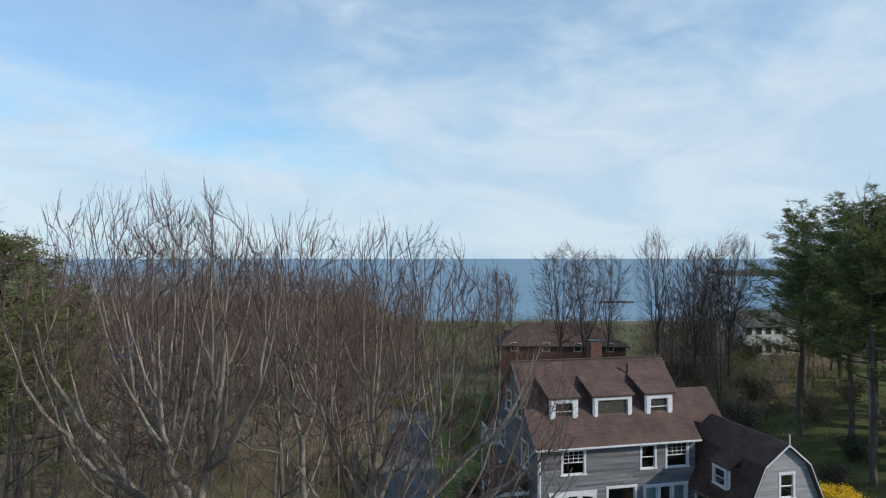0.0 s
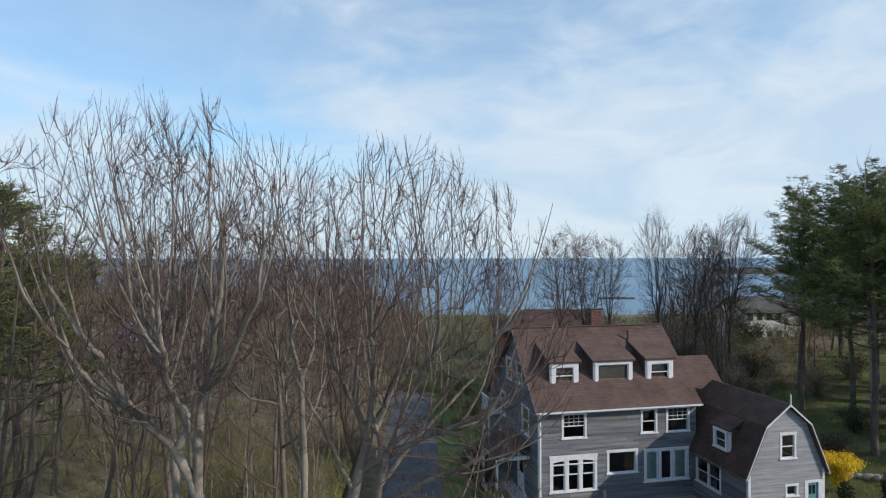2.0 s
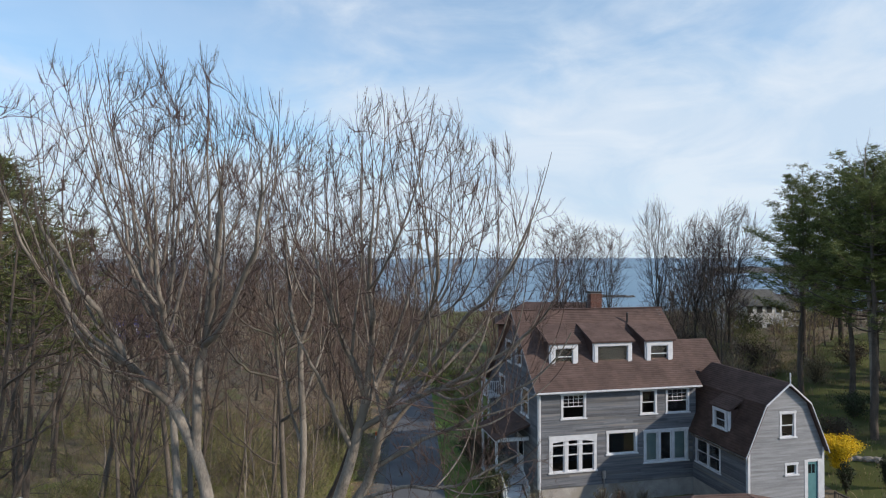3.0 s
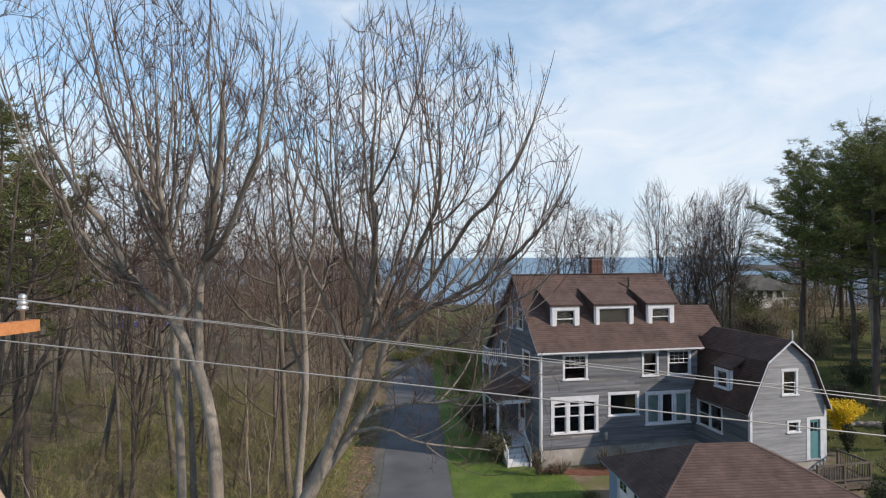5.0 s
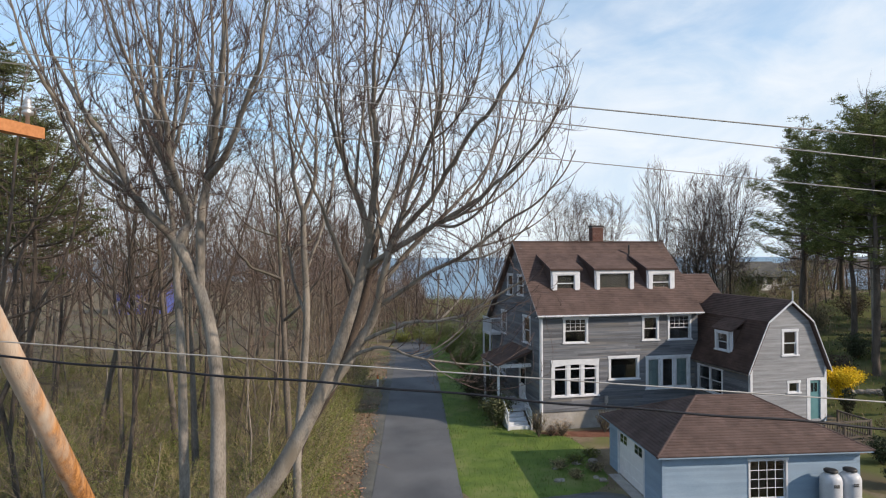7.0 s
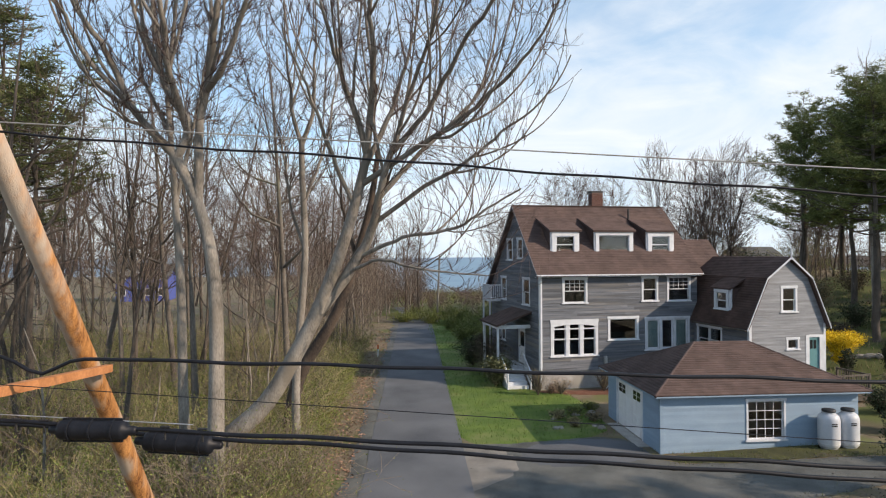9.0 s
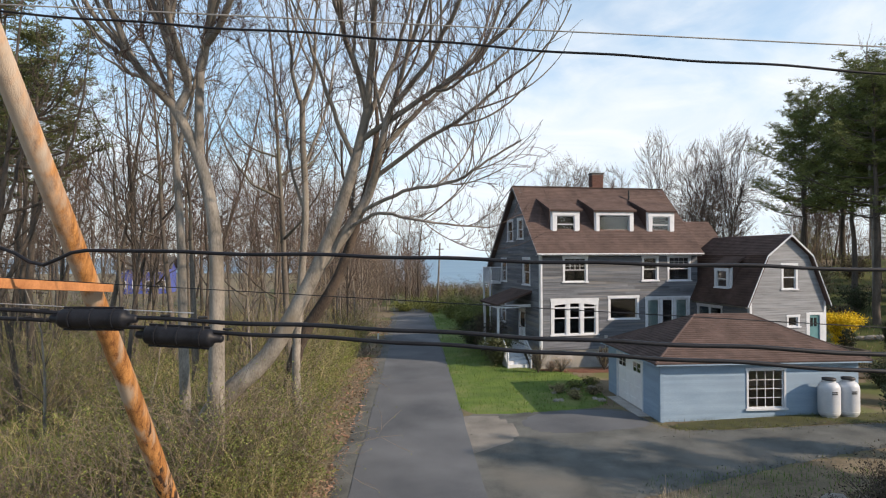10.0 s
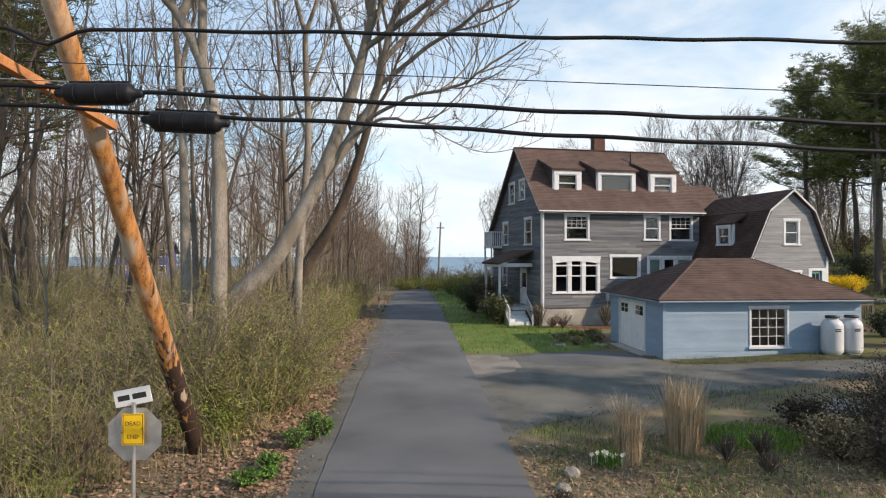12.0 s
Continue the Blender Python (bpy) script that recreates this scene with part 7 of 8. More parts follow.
def rim_keep(poly, w):
    P = np.array(poly, float); Q = np.roll(P, -1, 0)

    def near(x, y):
        p = np.array([x, y]); d = Q - P
        f = np.clip(((p - P) * d).sum(1) / (d * d).sum(1), 0, 1)
        return np.abs(np.random.default_rng(int(abs(x * 917 + y * 131))).normal(0, w)) > np.linalg.norm(P + d * f[:, None] - p, axis=1).min()
    return near


off_lane = lambda x, y: x > road_x(y) + half(y) + 0.05
leaves(26000, region(0.3, 21, 12, 23.5, lambda x, y: off_lane(x, y) and rim_keep(DRIVE, 0.45)(x, y), 0.045), 0.035, "gravel", "gravel", "loose gravel straying over the drive's rim", "gravel", 76, flat=0.15)
blades(9000, region(0.3, 21, 12, 23.5, lambda x, y: off_lane(x, y) and rim_keep(DRIVE, 0.4)(x, y), 0.03), 0.08, 0.006, "olive", "grass", "thin grass growing in over the drive's rim", "grass", 77, lean=0.6)


def floor_clumps(n, material, size, seed, label):
    """Low leafy growth in clumps on the woodland floor."""
    def place(q, m):
        k = 170
        Y = 12.5 + 34 * q.random(k) ** 1.2
        X = np.array([road_x(y) - half(y) for y in Y]) - 2.4 - q.random(k) ** 1.2 * 0.75 * Y
        Z, R = gz(X, Y), q.uniform(0.25, 0.75, k)
        i = q.integers(0, k, m)
        P = np.stack([X[i] + q.normal(0, 1, m) * R[i], Y[i] + q.normal(0, 1, m) * R[i], Z[i] + np.abs(q.normal(0, 0.8, m)) * R[i]], 1)
        return P[[p[0] < road_x(p[1]) - half(p[1]) - 1.2 and not (abs(p[0] + 4.79) < 0.6 and p[1] < 13) for p in P]]
    leaves(n, place, size, material, "undergrowth", label, "undergrowth", seed, flat=0.9)


def verge_growth(n, material, seed, label):
    """Fresh leaves on the low brush along the wood's edge."""
    def place(q, m):
        k = 90
        Y = 12.6 + 26 * q.random(k) ** 1.25
        X = np.array([road_x(y) - half(y) for y in Y]) - q.uniform(1.75, 3.3, k)
        Z, R, H = gz(X, Y), q.uniform(0.25, 0.6, k), q.uniform(0.4, 1.7, k)
        i = q.integers(0, k, m)
        return np.stack([X[i] + q.normal(0, 0.6, m) * R[i], Y[i] + q.normal(0, 0.8, m) * R[i], Z[i] + H[i] * q.random(m) ** 0.8], 1)
    leaves(n, place, 0.03, material, "undergrowth", label, "undergrowth", seed, flat=0.9)


verge_growth(22000, "leaf_spring", 813, "fresh yellow-green leaves on the brush along the lane")
floor_clumps(26000, "olive", 0.032, 811, "fresh olive leaves on low woodland shrubs")
floor_clumps(14000, "leaf_new", 0.028, 812, "yellow-green leaves on low woodland shrubs")


def bush_mesh(seed, w, h, stems):
    """A bare bush of arching stems with side twigs and, here and there, opening buds."""
    q = np.random.default_rng(seed)
    G = Grower(seed, up=0.16, jitter=0.22, spread=(25, 60), ratio=(0.3, 0.6), kids=(4, 1), thin=0.004, points=(6, 4, 3))
    for _ in range(stems):
        a = q.random() * 6.28; r = w * 0.35 * math.sqrt(q.random())
        d = unit(np.array([math.cos(a) * q.uniform(0.1, 0.9), math.sin(a) * q.uniform(0.1, 0.9), 1.0]))
        G.branch(np.array([math.cos(a) * r, math.sin(a) * r, -0.05]), d, h * q.uniform(0.5, 1.15), q.uniform(0.006, 0.014), 0)
    tips = np.concatenate([np.array(P)[2:] for l in (0, 1, 2) for P, R in G.paths[l]])
    return G.mesh([0, 1, 2], 3, "stem_growth"), tips


def brush():
    kinds = []
    for i, (w, h, n, bud) in enumerate(((1.6, 2.1, 30, 1400), (1.3, 1.6, 26, 2100), (2.0, 2.9, 30, 1100), (1.2, 1.3, 24, 2500))):
        t = thing("bare_bush", Matrix(), ("tangled bare brown bush with few buds", "low bare bush with yellow-green buds", "tall arching bare bush of thin stems", "low budding yellow-green bush")[i], "bush", "wood's edge bushes")
        me, tips = bush_mesh(100 + i, w, h, n)
        tagged(link("stem_growth", me, ("stem", "stem", "twig_haze", "stem")[i], t), kind="stuff")
        place = lambda q, m, tips=tips: tips[q.integers(0, len(tips), m)] + q.normal(0, 0.05, (m, 3))
        tagged(leaves(bud, place, 0.024, "leaf_new", "bud_growth", "", "", 120 + i, flat=0.9, parent=t), kind="stuff")
        kinds.append(t)
    rr = random.Random(77)
    spots = []
    while len(spots) < 205:
        y = 9.5 + 40 * rr.random() ** 1.5
        x = road_x(y) - half(y) - 2.7 - (2 + 0.7 * y) * rr.random() ** 1.6
        if abs(x) > 0.82 * y + 1.5 or (abs(x + 4.75) < 1.3 and y < 10.6) or (math.hypot(x + 4.9, y - 12.2) < 1.1) or (abs(x + 4.75) < 0.9 and y < 13):
            continue
        spots.append((x, y))
    for i, (x, y) in enumerate(spots):
        s = rr.uniform(0.85, 1.45) * (0.62 if y < 12 else 1)
        k = (i * 7 + (1 if rr.random() < 0.5 else 0)) % 4
        m = pose(x, y, ground_z(x, y), 0, 0, rr.uniform(0, 360))
        if i < 4:
            kinds[i].matrix_basis = m
        else:
            c = copy_thing(kinds[k], m); c.scale = (s, s, s)
    for i in range(30):
        y = 14.5 + 17 * (i / 30) + rr.uniform(-0.3, 0.3)
        x = road_x(y) - half(y) - 2.5 - rr.uniform(0, 1.4)
        c = copy_thing(kinds[(1, 3, 0)[i % 3]], pose(x, y, ground_z(x, y), 0, 0, rr.uniform(0, 360))); s = rr.uniform(0.95, 1.35); c.scale = (s, s, s)
    for i in range(20):
        x, y = -3.9 - 2.9 * rr.random(), 13.4 + 3.6 * rr.random()
        c = copy_thing(kinds[(2, 0, 2, 1)[i % 4]], pose(x, y, ground_z(x, y), 0, 0, rr.uniform(0, 360))); s = rr.uniform(0.95, 1.25); c.scale = (s, s, s)
    for x, y, s in ((3.2, 36.4, 0.9), (5.4, 34.0, 0.55), (10.2, 33.9, 0.6), (26, 47, 1.3), (23.4, 44, 1.2), (30, 55, 1.4), (21.5, 52, 1.4), (35, 60, 1.5), (28, 60, 1.5), (24, 57, 1.4), (19, 60, 1.5), (32, 66, 1.6), (25, 62, 1.8), (29, 64, 1.9), (36, 64, 1.9), (40, 68, 2.0), (33, 72, 2.0), (22, 60, 1.8), (44, 72, 2.0), (38, 57, 1.7), (27, 55, 1.6), (31, 61, 1.8), (2.5, 60, 1.2), (4.5, 66, 1.5), (0.8, 72, 1.3)):
        c = copy_thing(kinds[rr.choice((0, 2, 3))], pose(x, y, ground_z(x, y), 0, 0, rr.uniform(0, 360))); c.scale = (s, s, s)


brush()


def fallen_branches():
    q = random.Random(19)
    for i in range(16):
        y = 15.5 + 13 * q.random()
        x = road_x(y) - half(y) - 6.5 - 7 * q.random()
        a, L = q.uniform(-0.6, 0.6) + (math.pi if i % 2 else 0), q.uniform(1.6, 4.2)
        t = thing("fallen_branch", pose(x, y, ground_z(x, y)), "grey fallen branch lying in the undergrowth", "branch", "fallen branches")
        P = np.array([[math.cos(a) * L * s, math.sin(a) * L * s, 0.12 + 0.35 * s + 0.12 * math.sin(s * 5 + i)] for s in np.linspace(0, 1, 7)])
        r = q.uniform(0.03, 0.07)
        link("stem", mesh_np("stem", *tubes([P], [np.linspace(r, r * 0.3, 7)], 8)), "bark_limb", t, "", True)
        for k in (3, 4, 5):
            u = q.uniform(-1.1, 1.1)
            S = np.array([P[k] + np.array([math.cos(a + u) * s, math.sin(a + u) * s, 0.35 * s]) * L * 0.3 for s in np.linspace(0, 1, 4)])
            link("side_branch", mesh_np("side_branch", *tubes([S], [np.linspace(r * 0.5, 0.006, 4)], 6)), "bark_limb", t, "", True)


fallen_branches()


def forsythia():
    t = thing("forsythia_bush", pose(24.2, 37.5, ground_z(24.2, 37.5)), "bright yellow flowering forsythia bush by the wing", "bush")
    q = np.random.default_rng(8)
    n = 90
    P = []
    for i in range(n):
        a = q.random() * 6.28; l = q.uniform(0.5, 1.3)
        P.append([[math.cos(a) * l * s, math.sin(a) * l * s, 2.6 * (s * 1.5 - s * s * 0.75) * q.uniform(0.9, 1.1)] for s in np.linspace(0, 1, 6)])
    link("stem_growth", mesh_np("stem_growth", *tubes(P, [np.linspace(0.012, 0.004, 6)] * n, 4)), "twig", t)
    P = np.array(P)

    def place(qq, m):
        i = qq.integers(0, n, m); s = qq.integers(1, 6, m)
        return P[i, s] + qq.normal(0, 0.13, (m, 3))
    leaves(17000, place, 0.045, "forsythia", "blossom", "", "", 9, flat=1.0, parent=t)


forsythia()


def clump(name, x, y, h, r, material, label, n=620, width=0.0055, seed=1, lean=0.34):
    t = thing(name, pose(x, y, ground_z(x, y)), label, "ornamental grass" if material == "straw" else "plant")

    def place(q, m):
        a = q.random(m) * 6.28; rr = r * np.sqrt(q.random(m))
        return np.stack([np.cos(a) * rr, np.sin(a) * rr, np.zeros(m)], 1)
    blades(n, place, h, width, material, "grass_growth", "", "", seed, lean=lean, parent=t)
    return t


clump("ornamental_grass", 3.35, 11.6, 1.15, 0.24, "straw", "tall dry straw-coloured ornamental grass clump", seed=81, lean=0.19)
clump("ornamental_grass", 4.6, 12.2, 1.36, 0.30, "straw", "tall dry straw-coloured ornamental grass clump", seed=82, n=760, lean=0.19)
clump("ornamental_grass", 5.15, 12.9, 1.15, 0.2, "straw", "tall dry straw-coloured ornamental grass clump", seed=83, n=300, lean=0.2)


def leafy_bush(name, x, y, w, h, material, label, seed, n=5000, size=0.05):
    t = thing(name, pose(x, y, ground_z(x, y)), label, "bush")
    q = np.random.default_rng(seed)
    m = 60
    P = []
    for i in range(m):
        a = q.random() * 6.28; l = w * q.uniform(0.2, 1.0)
        P.append([[math.cos(a) * l * s, math.sin(a) * l * s, h * q.uniform(0.85, 1.0) * s ** 0.8 * math.sqrt(max(0.05, 1 - 0.6 * (l / w) ** 2))] for s in np.linspace(0, 1, 5)])
    P = np.array(P)
    link("stem_growth", mesh_np("stem_growth", *tubes(P, [np.linspace(0.015, 0.005, 5)] * m, 4)), "bark_dark", t)

    def place(qq, k):
        i = qq.integers(0, m, k); s = qq.integers(1, 5, k)
        return P[i, s] + qq.normal(0, 0.13 * w, (k, 3)) * np.array([1, 1, 0.8])
    leaves(n, place, size, material, "foliage", "", "", seed + 1, flat=0.9, parent=t)
    return t


leafy_bush("dark_bush", 2.6, 38.2, 1.4, 2.6, "bush_dark", "dark red-brown bare bush beside the porch", 91)
leafy_bush("dark_bush", 2.9, 34.6, 0.95, 1.7, "rhododendron", "rounded olive rhododendron by the porch steps", 92, size=0.07)
leafy_bush("evergreen_shrub", 14.2, 18.3, 0.95, 2.5, "hedge", "dense dark green evergreen shrub by the drive", 93, n=9000)
leafy_bush("dark_bush", 8.7, 13.0, 1.15, 1.15, "bush_dark", "dark leafless shrub mass beside the drive", 94, n=2600, size=0.03)
leafy_bush("dark_bush", 10.3, 14.2, 1.3, 1.5, "bush_dark", "dark leafless shrub mass beside the drive", 97, n=3000, size=0.03)
for i, (x, y, w, h) in enumerate(((7.5, 12.0, 0.75, 0.8), (8.0, 11.2, 0.7, 0.9), (8.9, 12.0, 0.9, 1.2), (9.6, 12.9, 1.0, 1.4), (9.4, 11.3, 0.9, 1.1), (10.9, 13.0, 1.0, 1.7), (7.9, 13.9, 0.6, 0.7), (11.6, 15.2, 0.9, 1.5))):
    leafy_bush("dark_bush", x, y, w, h, "bush_dark" if i % 4 else "stalk", "dense dark brown shrub in the bed by the drive", 500 + 2 * i, n=3200, size=0.035)
for i, (x, y, w, h) in enumerate(((5.2, 11.6, 0.3, 0.55), (6.0, 11.9, 0.28, 0.6), (5.6, 10.9, 0.25, 0.45), (1.75, 9.6, 0.2, 0.3))):
    leafy_bush("dry_plant", x, y, w, h, "stalk", "withered brown perennial stalks in the bed", 530 + 2 * i, n=120, size=0.018)
for i, (x, y, w, h) in enumerate(((26.5, 41.5, 1.4, 1.6), (29.5, 44, 1.6, 1.8), (32.5, 39, 1.5, 1.5), (34.5, 46, 1.8, 2.0), (38, 44, 1.8, 2.0), (31, 51, 1.8, 2.2), (36, 54, 2.0, 2.2), (41, 48, 2.0, 2.2))):
    leafy_bush("understorey_bush", x, y, w, h, ("bush_dark", "hedge", "stalk")[i % 3], "dark shrub growing under the pines", 550 + 2 * i, n=3000, size=0.06)
for i, (x, y, w, h, k) in enumerate(((1.6, 52, 1.2, 1.5, "olive"), (2.6, 56, 1.5, 1.8, "leaf_new"), (0.6, 60, 1.3, 1.3, "olive"), (4.2, 60, 1.7, 2.2, "olive"), (2.0, 66, 1.8, 1.8, "leaf_new"), (5.6, 67, 2.0, 2.4, "olive"), (-3.2, 71, 2.0, 1.5, "olive"), (0.0, 72, 2.0, 1.5, "leaf_new"), (7.2, 72, 2.2, 2.6, "olive"), (3.6, 48, 1.2, 1.7, "olive"), (2.9, 44, 1.0, 1.4, "leaf_new"))):
    leafy_bush("garden_bush", x, y, w, h, k, "olive-green budding bush along the lane", 580 + 2 * i, n=3600, size=0.05)
for i, (x, y, w, h, k) in enumerate(((4.9, 32.2, 0.6, 1.5, "stem"), (6.2, 32.5, 0.7, 0.9, "straw"), (8.6, 33.1, 0.55, 1.3, "stem"), (9.6, 33.2, 0.5, 1.2, "leaf_rust"), (11.0, 33.6, 0.5, 1.0, "stem"), (5.6, 32.4, 0.4, 0.6, "leaf_rust"))):
    leafy_bush("garden_plant", x, y, w, h, k, "thin budding shrub against the house wall", 610 + 2 * i, n=420, size=0.03)
for i, (x, y, w, h, k) in enumerate(((19.5, 27.5, 0.8, 1.2, "hedge"), (22.0, 27.0, 1.0, 1.5, "bush_dark"), (24.5, 28.5, 1.1, 1.7, "hedge"), (27.0, 30.0, 1.2, 1.6, "bush_dark"), (22.8, 31.0, 0.9, 1.2, "stalk"), (18.2, 24.6, 0.6, 1.0, "hedge"), (17.6, 20.6, 0.9, 1.9, "hedge"), (29.0, 27.5, 1.2, 1.7, "hedge"), (31.5, 31.5, 1.4, 1.8, "bush_dark"))):
    leafy_bush("garden_bush", x, y, w, h, k, "dark shrub on the grass beside the garage", 700 + 2 * i, n=3200, size=0.045)
leafy_bush("evergreen_shrub", 22.9, 34.9, 0.42, 1.9, "hedge", "small dark conical evergreen before the yellow bush", 98, n=2500)
leafy_bush("evergreen_shrub", 25.3, 35.0, 0.5, 1.9, "hedge", "small dark conical evergreen on the lawn", 99, n=2500)
leafy_bush("dark_bush", 1.9, 41.0, 1.3, 1.9, "hedge", "dark evergreen bush beside the house", 191)
leafy_bush("hedge", -1.5, 66.5, 2.2, 1.2, "olive", "low olive-green hedge at the lane's end", 192)
leafy_bush("hedge", 1.8, 65.5, 1.8, 1.3, "olive", "low olive-green hedge at the lane's end", 193)
leafy_bush("hedge", -4.6, 68, 2.0, 1.1, "olive", "low olive-green hedge at the lane's end", 194)
for i, (x, y, w, h) in enumerate(((22.8, 48.5, 2.0, 2.2), (25.5, 52.5, 2.2, 2.4), (21.0, 55.5, 2.2, 2.6), (29.0, 57, 2.2, 2.2), (18.5, 63, 2.4, 2.6), (26, 66, 2.6, 2.8), (34, 68, 2.6, 2.4))):
    leafy_bush("garden_bush", x, y, w, h, "bush_dark" if i % 2 else "hedge", "dark overgrown shrub behind the house", 200 + 2 * i, n=4500, size=0.07)


def far_clumps(material, seed, label):
    """Low scrub far down the slope, as one mass of clumps."""
    def place(q, n):
        k = 240
        X, Y = q.uniform(-26, 90, k), 92 + 110 * q.random(k) ** 0.8
        Z, R = gz(X, Y), q.uniform(0.8, 2.2, k)
        i = q.integers(0, k, n)
        return np.stack([X[i] + q.normal(0, 1, n) * R[i], Y[i] + q.normal(0, 1, n) * R[i], Z[i] + np.abs(q.normal(0, 0.6, n)) * R[i]], 1)
    leaves(24000, place, 0.16, material, "far_scrub", label, "scrub", seed, flat=0.8)


far_clumps("olive", 801, "olive scrub on the slope above the shore")
far_clumps("bush_dark", 802, "dark leafless scrub on the slope above the shore")


def perennials():
    for i, (x, y, s) in enumerate(((5.1, 27.6, 0.5), (6.0, 28.2, 0.55), (6.6, 27.2, 0.45), (5.6, 26.4, 0.4), (6.9, 29.0, 0.5))):
        leafy_bush("garden_plant", x, y, s, 0.4, ("stem", "olive", "stalk")[i % 3], "small budding garden plant on the lawn bed", 230 + 2 * i, n=700, size=0.04)
    rr = random.Random(4)
    for i in range(12):
        x, y = (rr.uniform(4.3, 7.0), rr.uniform(25.8, 29.0)) if i < 9 else (rr.uniform(7.4, 11), rr.uniform(14.4, 16.2))
        rock(x, y, rr.uniform(0.10, 0.24) * (1 if i < 9 else 1.6), i)
    rock(9.5, 14.9, 0.5, 31); rock(10.2, 14.6, 0.4, 32); rock(2.2, 11.0, 0.16, 33); rock(1.9, 10.3, 0.14, 34)
    # dry stone wall on the rising lawn
    for i in range(46):
        f = i / 45
        x, y = 25.2 + 9 * f, 39.5 - 7 * f
        rock(x + rr.uniform(-0.2, 0.2), y + rr.uniform(-0.2, 0.2), rr.uniform(0.25, 0.42), 40 + i, "wall_stone", "grey field stone of a low dry wall")


def rock(x, y, r, seed, name="rock", label="pale weathered field stone"):
    bm = bmesh.new()
    bmesh.ops.create_icosphere(bm, subdivisions=2, radius=r)
    for v in bm.verts:
        n = noise.noise(v.co * (1.6 / r) + Vector((seed * 3.1, 0, 0)))
        v.co *= 1 + 0.28 * n
        v.co.z *= 0.62
    ob = part(name, bm, "stone")
    ob.matrix_world = pose(x, y, ground_z(x, y) + r * 0.25, 0, 0, seed * 57)
    return tagged(ob, label, "stone", "field stones")


perennials()


def daffodils():
    t = thing("daffodils", pose(2.93, 11.4, ground_z(2.93, 11.4)), "small clump of white daffodils by the lane", "flowers")
    q = np.random.default_rng(3)
    place = lambda qq, m: np.stack([qq.normal(0, 0.10, m), qq.normal(0, 0.08, m), np.zeros(m)], 1)
    blades(260, place, 0.32, 0.006, "weed", "leaf_growth", "", "", 301, parent=t)
    for i in range(13):
        b = bmesh.new()
        x, y, z = q.normal(0, 0.1), q.normal(0, 0.07), q.uniform(0.18, 0.3)
        for k in range(6):
            a = k * math.pi / 3
            vs = [b.verts.new(p) for p in ((x, y - 0.01, z), (x + 0.03 * math.cos(a - 0.4), y - 0.02, z + 0.03 * math.sin(a - 0.4)), (x + 0.05 * math.cos(a), y - 0.012, z + 0.05 * math.sin(a)), (x + 0.03 * math.cos(a + 0.4), y - 0.02, z + 0.03 * math.sin(a + 0.4)))]
            b.faces.new(vs)
        rod(b, (x, y, 0), (x, y - 0.008, z), 0.004, sides=4)
        part("flower", b, "petal", t)


daffodils()
for i, (x, y, w, h) in enumerate(((-2.75, 12.9, 0.32, 0.62), (-3.0, 12.4, 0.3, 0.45), (-2.6, 13.3, 0.22, 0.4), (-3.2, 11.2, 0.3, 0.3), (-3.35, 10.4, 0.28, 0.28), (-3.1, 10.8, 0.18, 0.2))):
    leafy_bush("weed_patch", x, y, w, h, "weed", "fresh green weeds at the lane's edge", 640 + 2 * i, n=900, size=0.028)


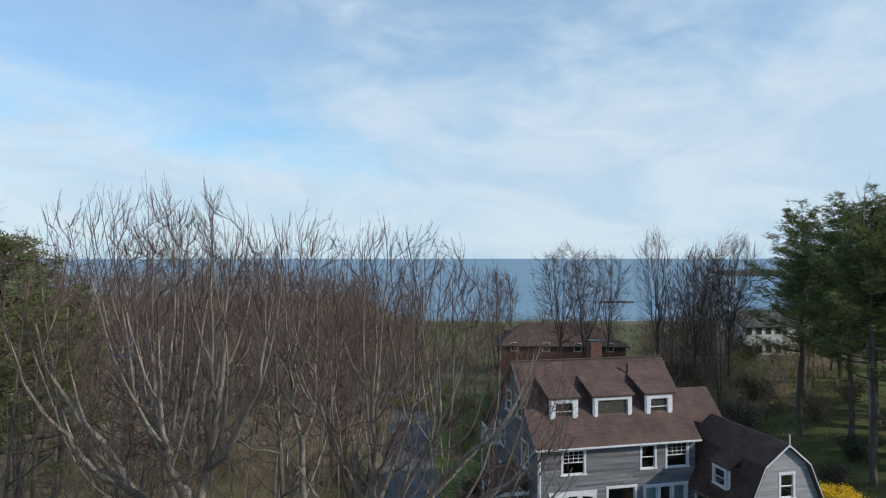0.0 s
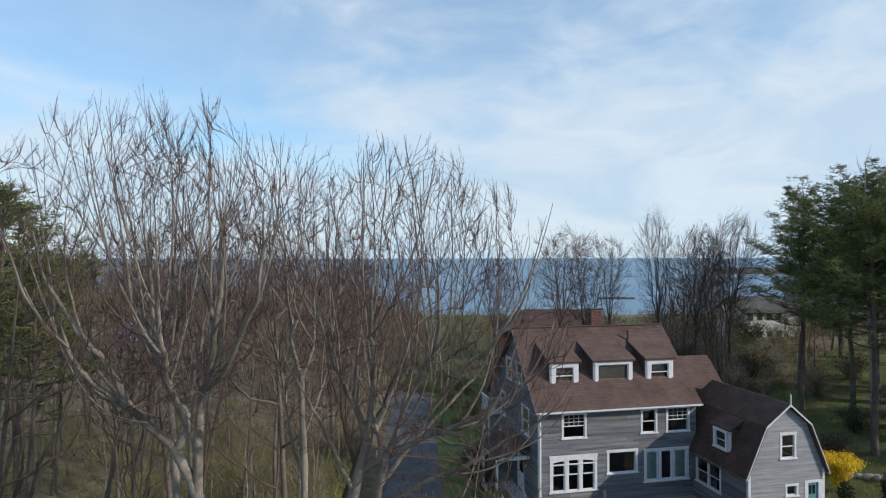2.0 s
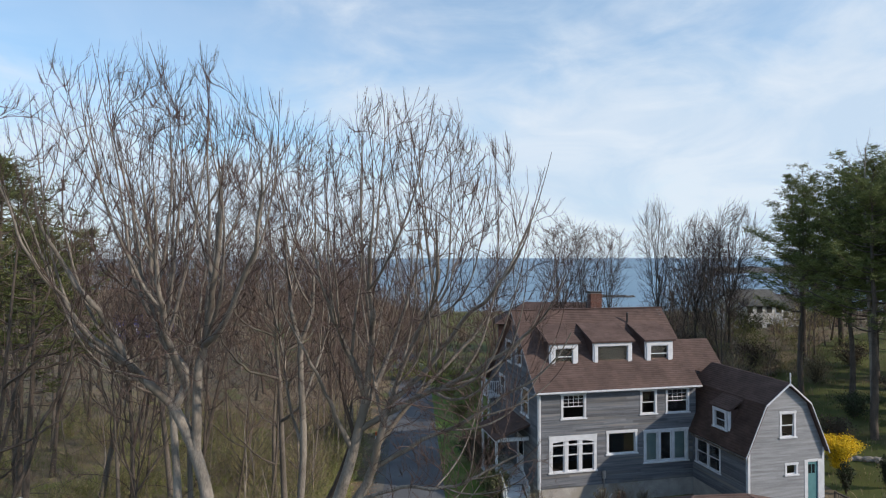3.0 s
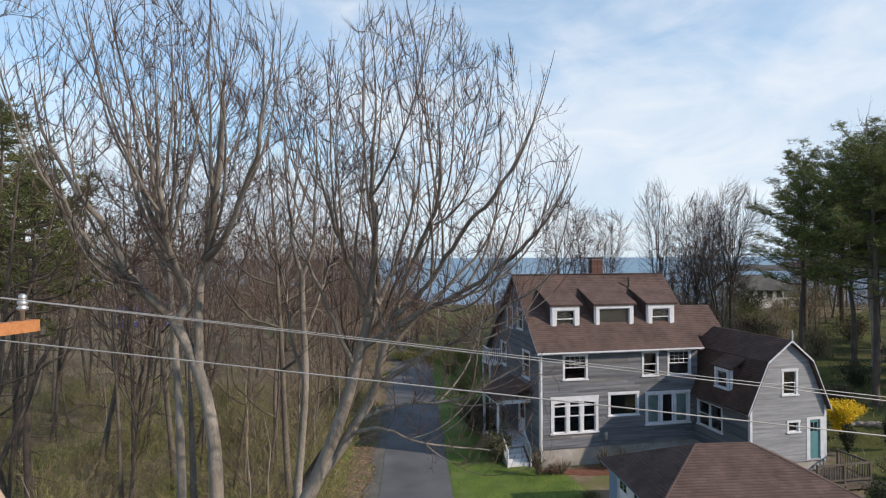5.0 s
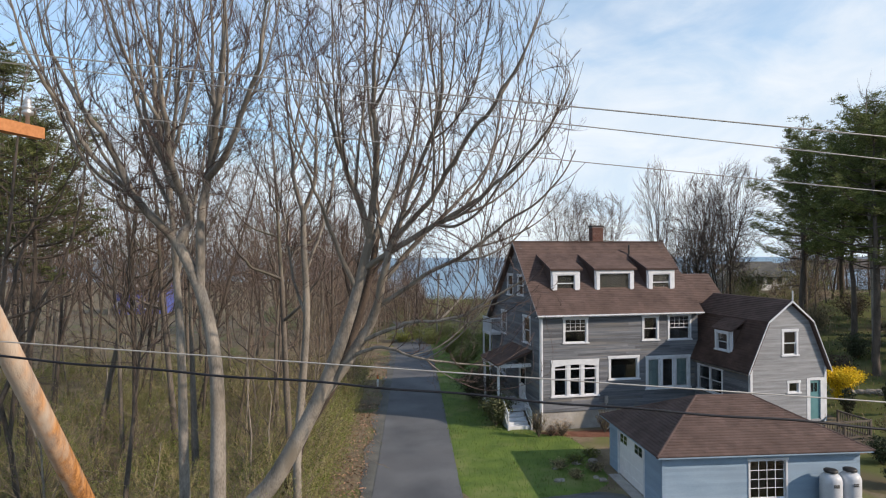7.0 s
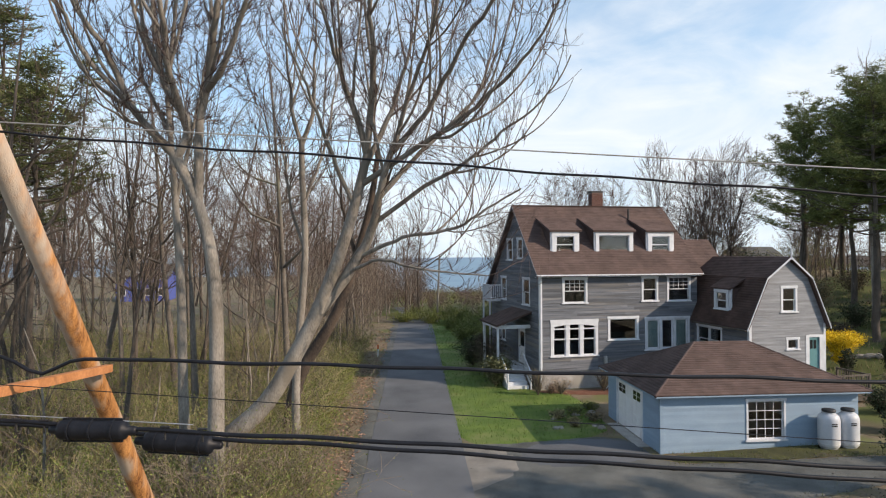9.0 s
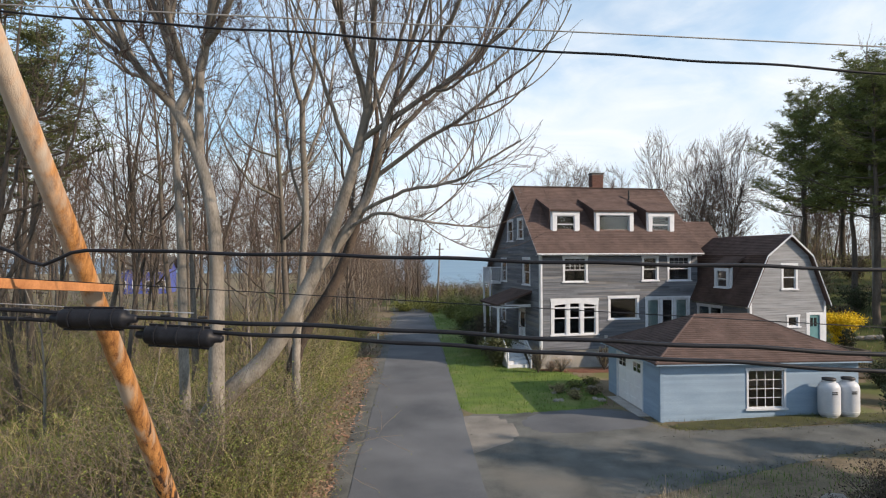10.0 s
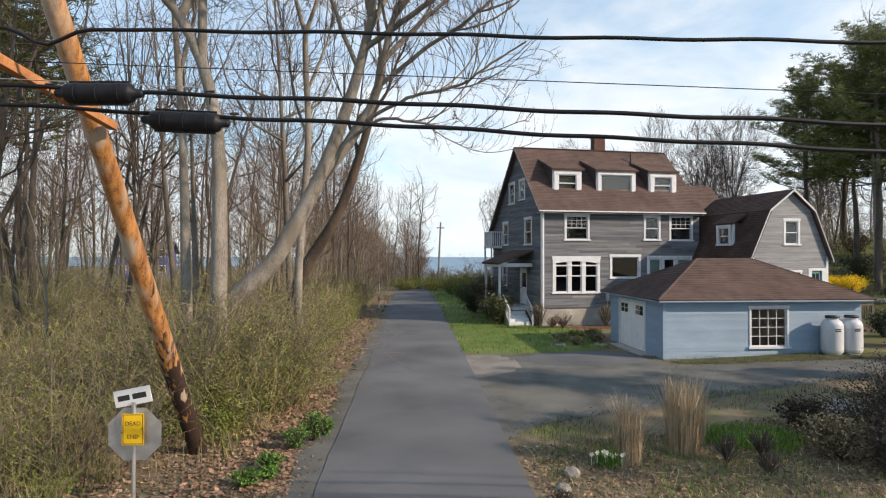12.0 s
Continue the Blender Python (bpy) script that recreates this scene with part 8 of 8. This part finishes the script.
# ---- distant houses ----
def far_house(name, x, y, rz, w, d, h, roof_h, wall, roof, label, base=None, hip=False, wins=4):
    t = thing(name, pose(x, y, ground_z(x, y) if base is None else base, 0, 0, rz), label, "house", "distant houses")
    part("wall", clapboard(lambda z: (0, w), -0.8, h, [], expo=0.2), wall, t)
    part("wall", boxes((0, w, d - 0.2, d, -0.8, h), (0, 0.2, 0.2, d - 0.2, -0.8, h), (w - 0.2, w, 0.2, d - 0.2, -0.8, h)), wall, t)
    e = 0.5
    i = d / 2 if hip else 0
    roof_plane(t, [(-e, -e, h), (w + e, -e, h), (w + e - i, d / 2, h + roof_h), (-e + i, d / 2, h + roof_h)], roof, 0.15, course=0.3)
    roof_plane(t, [(w + e, d + e, h), (-e, d + e, h), (-e + i, d / 2, h + roof_h), (w + e - i, d / 2, h + roof_h)], roof, 0.15, course=0.3)
    if hip:
        roof_plane(t, [(-e, d + e, h), (-e, -e, h), (-e + i, d / 2 - 0.01, h + roof_h), (-e + i, d / 2 + 0.01, h + roof_h)], roof, 0.15, course=0.3)
        roof_plane(t, [(w + e, -e, h), (w + e, d + e, h), (w + e - i, d / 2 + 0.01, h + roof_h), (w + e - i, d / 2 - 0.01, h + roof_h)], roof, 0.15, course=0.3)
    else:
        g = bmesh.new(); prism(g, [(0, h), (d, h), (d / 2, h + roof_h)], 0, 0.15)
        part("gable", g, wall, t).matrix_local = Matrix.Translation((w - 0.15, 0, 0)) @ pose(0, 0, 0, 0, 0, 90)
        g = bmesh.new(); prism(g, [(0, h), (d, h), (d / 2, h + roof_h)], 0, 0.15)
        part("gable", g, wall, t).matrix_local = Matrix.Translation((0.15, 0, 0)) @ pose(0, 0, 0, 0, 0, 90)
    for k in range(wins):
        xx = w * (k + 0.5) / wins
        for z in ([0.9] if h < 4 else [0.9, 3.6]):
            f = part("window", boxes((xx - 0.55, xx + 0.55, -0.06, -0.02, z, z + 1.3)), "trim", t)
            part("pane", boxes((xx - 0.43, xx + 0.43, -0.075, -0.062, z + 0.12, z + 1.18)), "metal_dark", f)
    return t


def jetty():
    t = thing("stone_jetty", pose(98, 345, -10.2), "low dark stone jetty standing in the sea", "jetty")
    q = random.Random(14)
    for i in range(16):
        bm = bmesh.new()
        bmesh.ops.create_icosphere(bm, subdivisions=2, radius=1.0)
        for v in bm.verts:
            v.co *= 1 + 0.3 * noise.noise(v.co * 1.7 + Vector((i * 3.3, 0, 0)))
        o = part("boulder", bm, "coast", t)
        o.matrix_local = Matrix.Translation((-9 + 18 * i / 15, q.uniform(-1, 1), 0.3)) @ Matrix.Diagonal((1.6, 1.4, q.uniform(0.7, 1.5), 1))


def headland():
    """The low wooded shore beyond the bay, closing in from the right."""
    q = np.random.default_rng(15)
    n, k = 90, 6
    V = []
    for i in range(n):
        f = i / (n - 1)
        x, y = 370 + 1500 * f, 820 - 260 * f
        top = (5 + 13 * min(1, f * 5)) * (1 + 0.25 * noise.noise(Vector((i * 0.35, 0, 0)))) + q.uniform(0, 2.5)
        for j in range(k):
            g = j / (k - 1)
            V.append((x - 14 * (1 - f * 0.5) * (1 - g) + q.normal(0, 1.5), y - 30 + 70 * g, -10.3 + top * math.sin(math.pi * min(1, 0.02 + g * 0.75))))
    F = [(i * k + j, (i + 1) * k + j, (i + 1) * k + j + 1, i * k + j + 1) for i in range(n - 1) for j in range(k - 1)]
    tagged(link("backdrop_shore", mesh_np("backdrop_shore", V, F), "coast"), "low dark wooded shore across the bay", "shore", kind="structure")


jetty()
headland()
far_house("ranch_house", 8.0, 88, -4, 18, 9, 4.4, 2.8, "brick", "shingle", "low house with a broad brown roof near the shore", hip=True)
far_house("white_house", 44.4, 90, 8, 6.2, 7, 4.8, 2.2, "white_paint", "roof_grey", "white two-storey house beyond the pines", base=1.5)
far_house("white_house", 56, 110, 10, 10, 8, 5.4, 2.4, "white_paint", "roof_grey", "white house in the distance beyond the trees")
far_house("blue_house", -54, 100, 14, 8, 7, 4.2, 2.0, "blue_house", "roof_grey", "blue house half hidden in the woods")
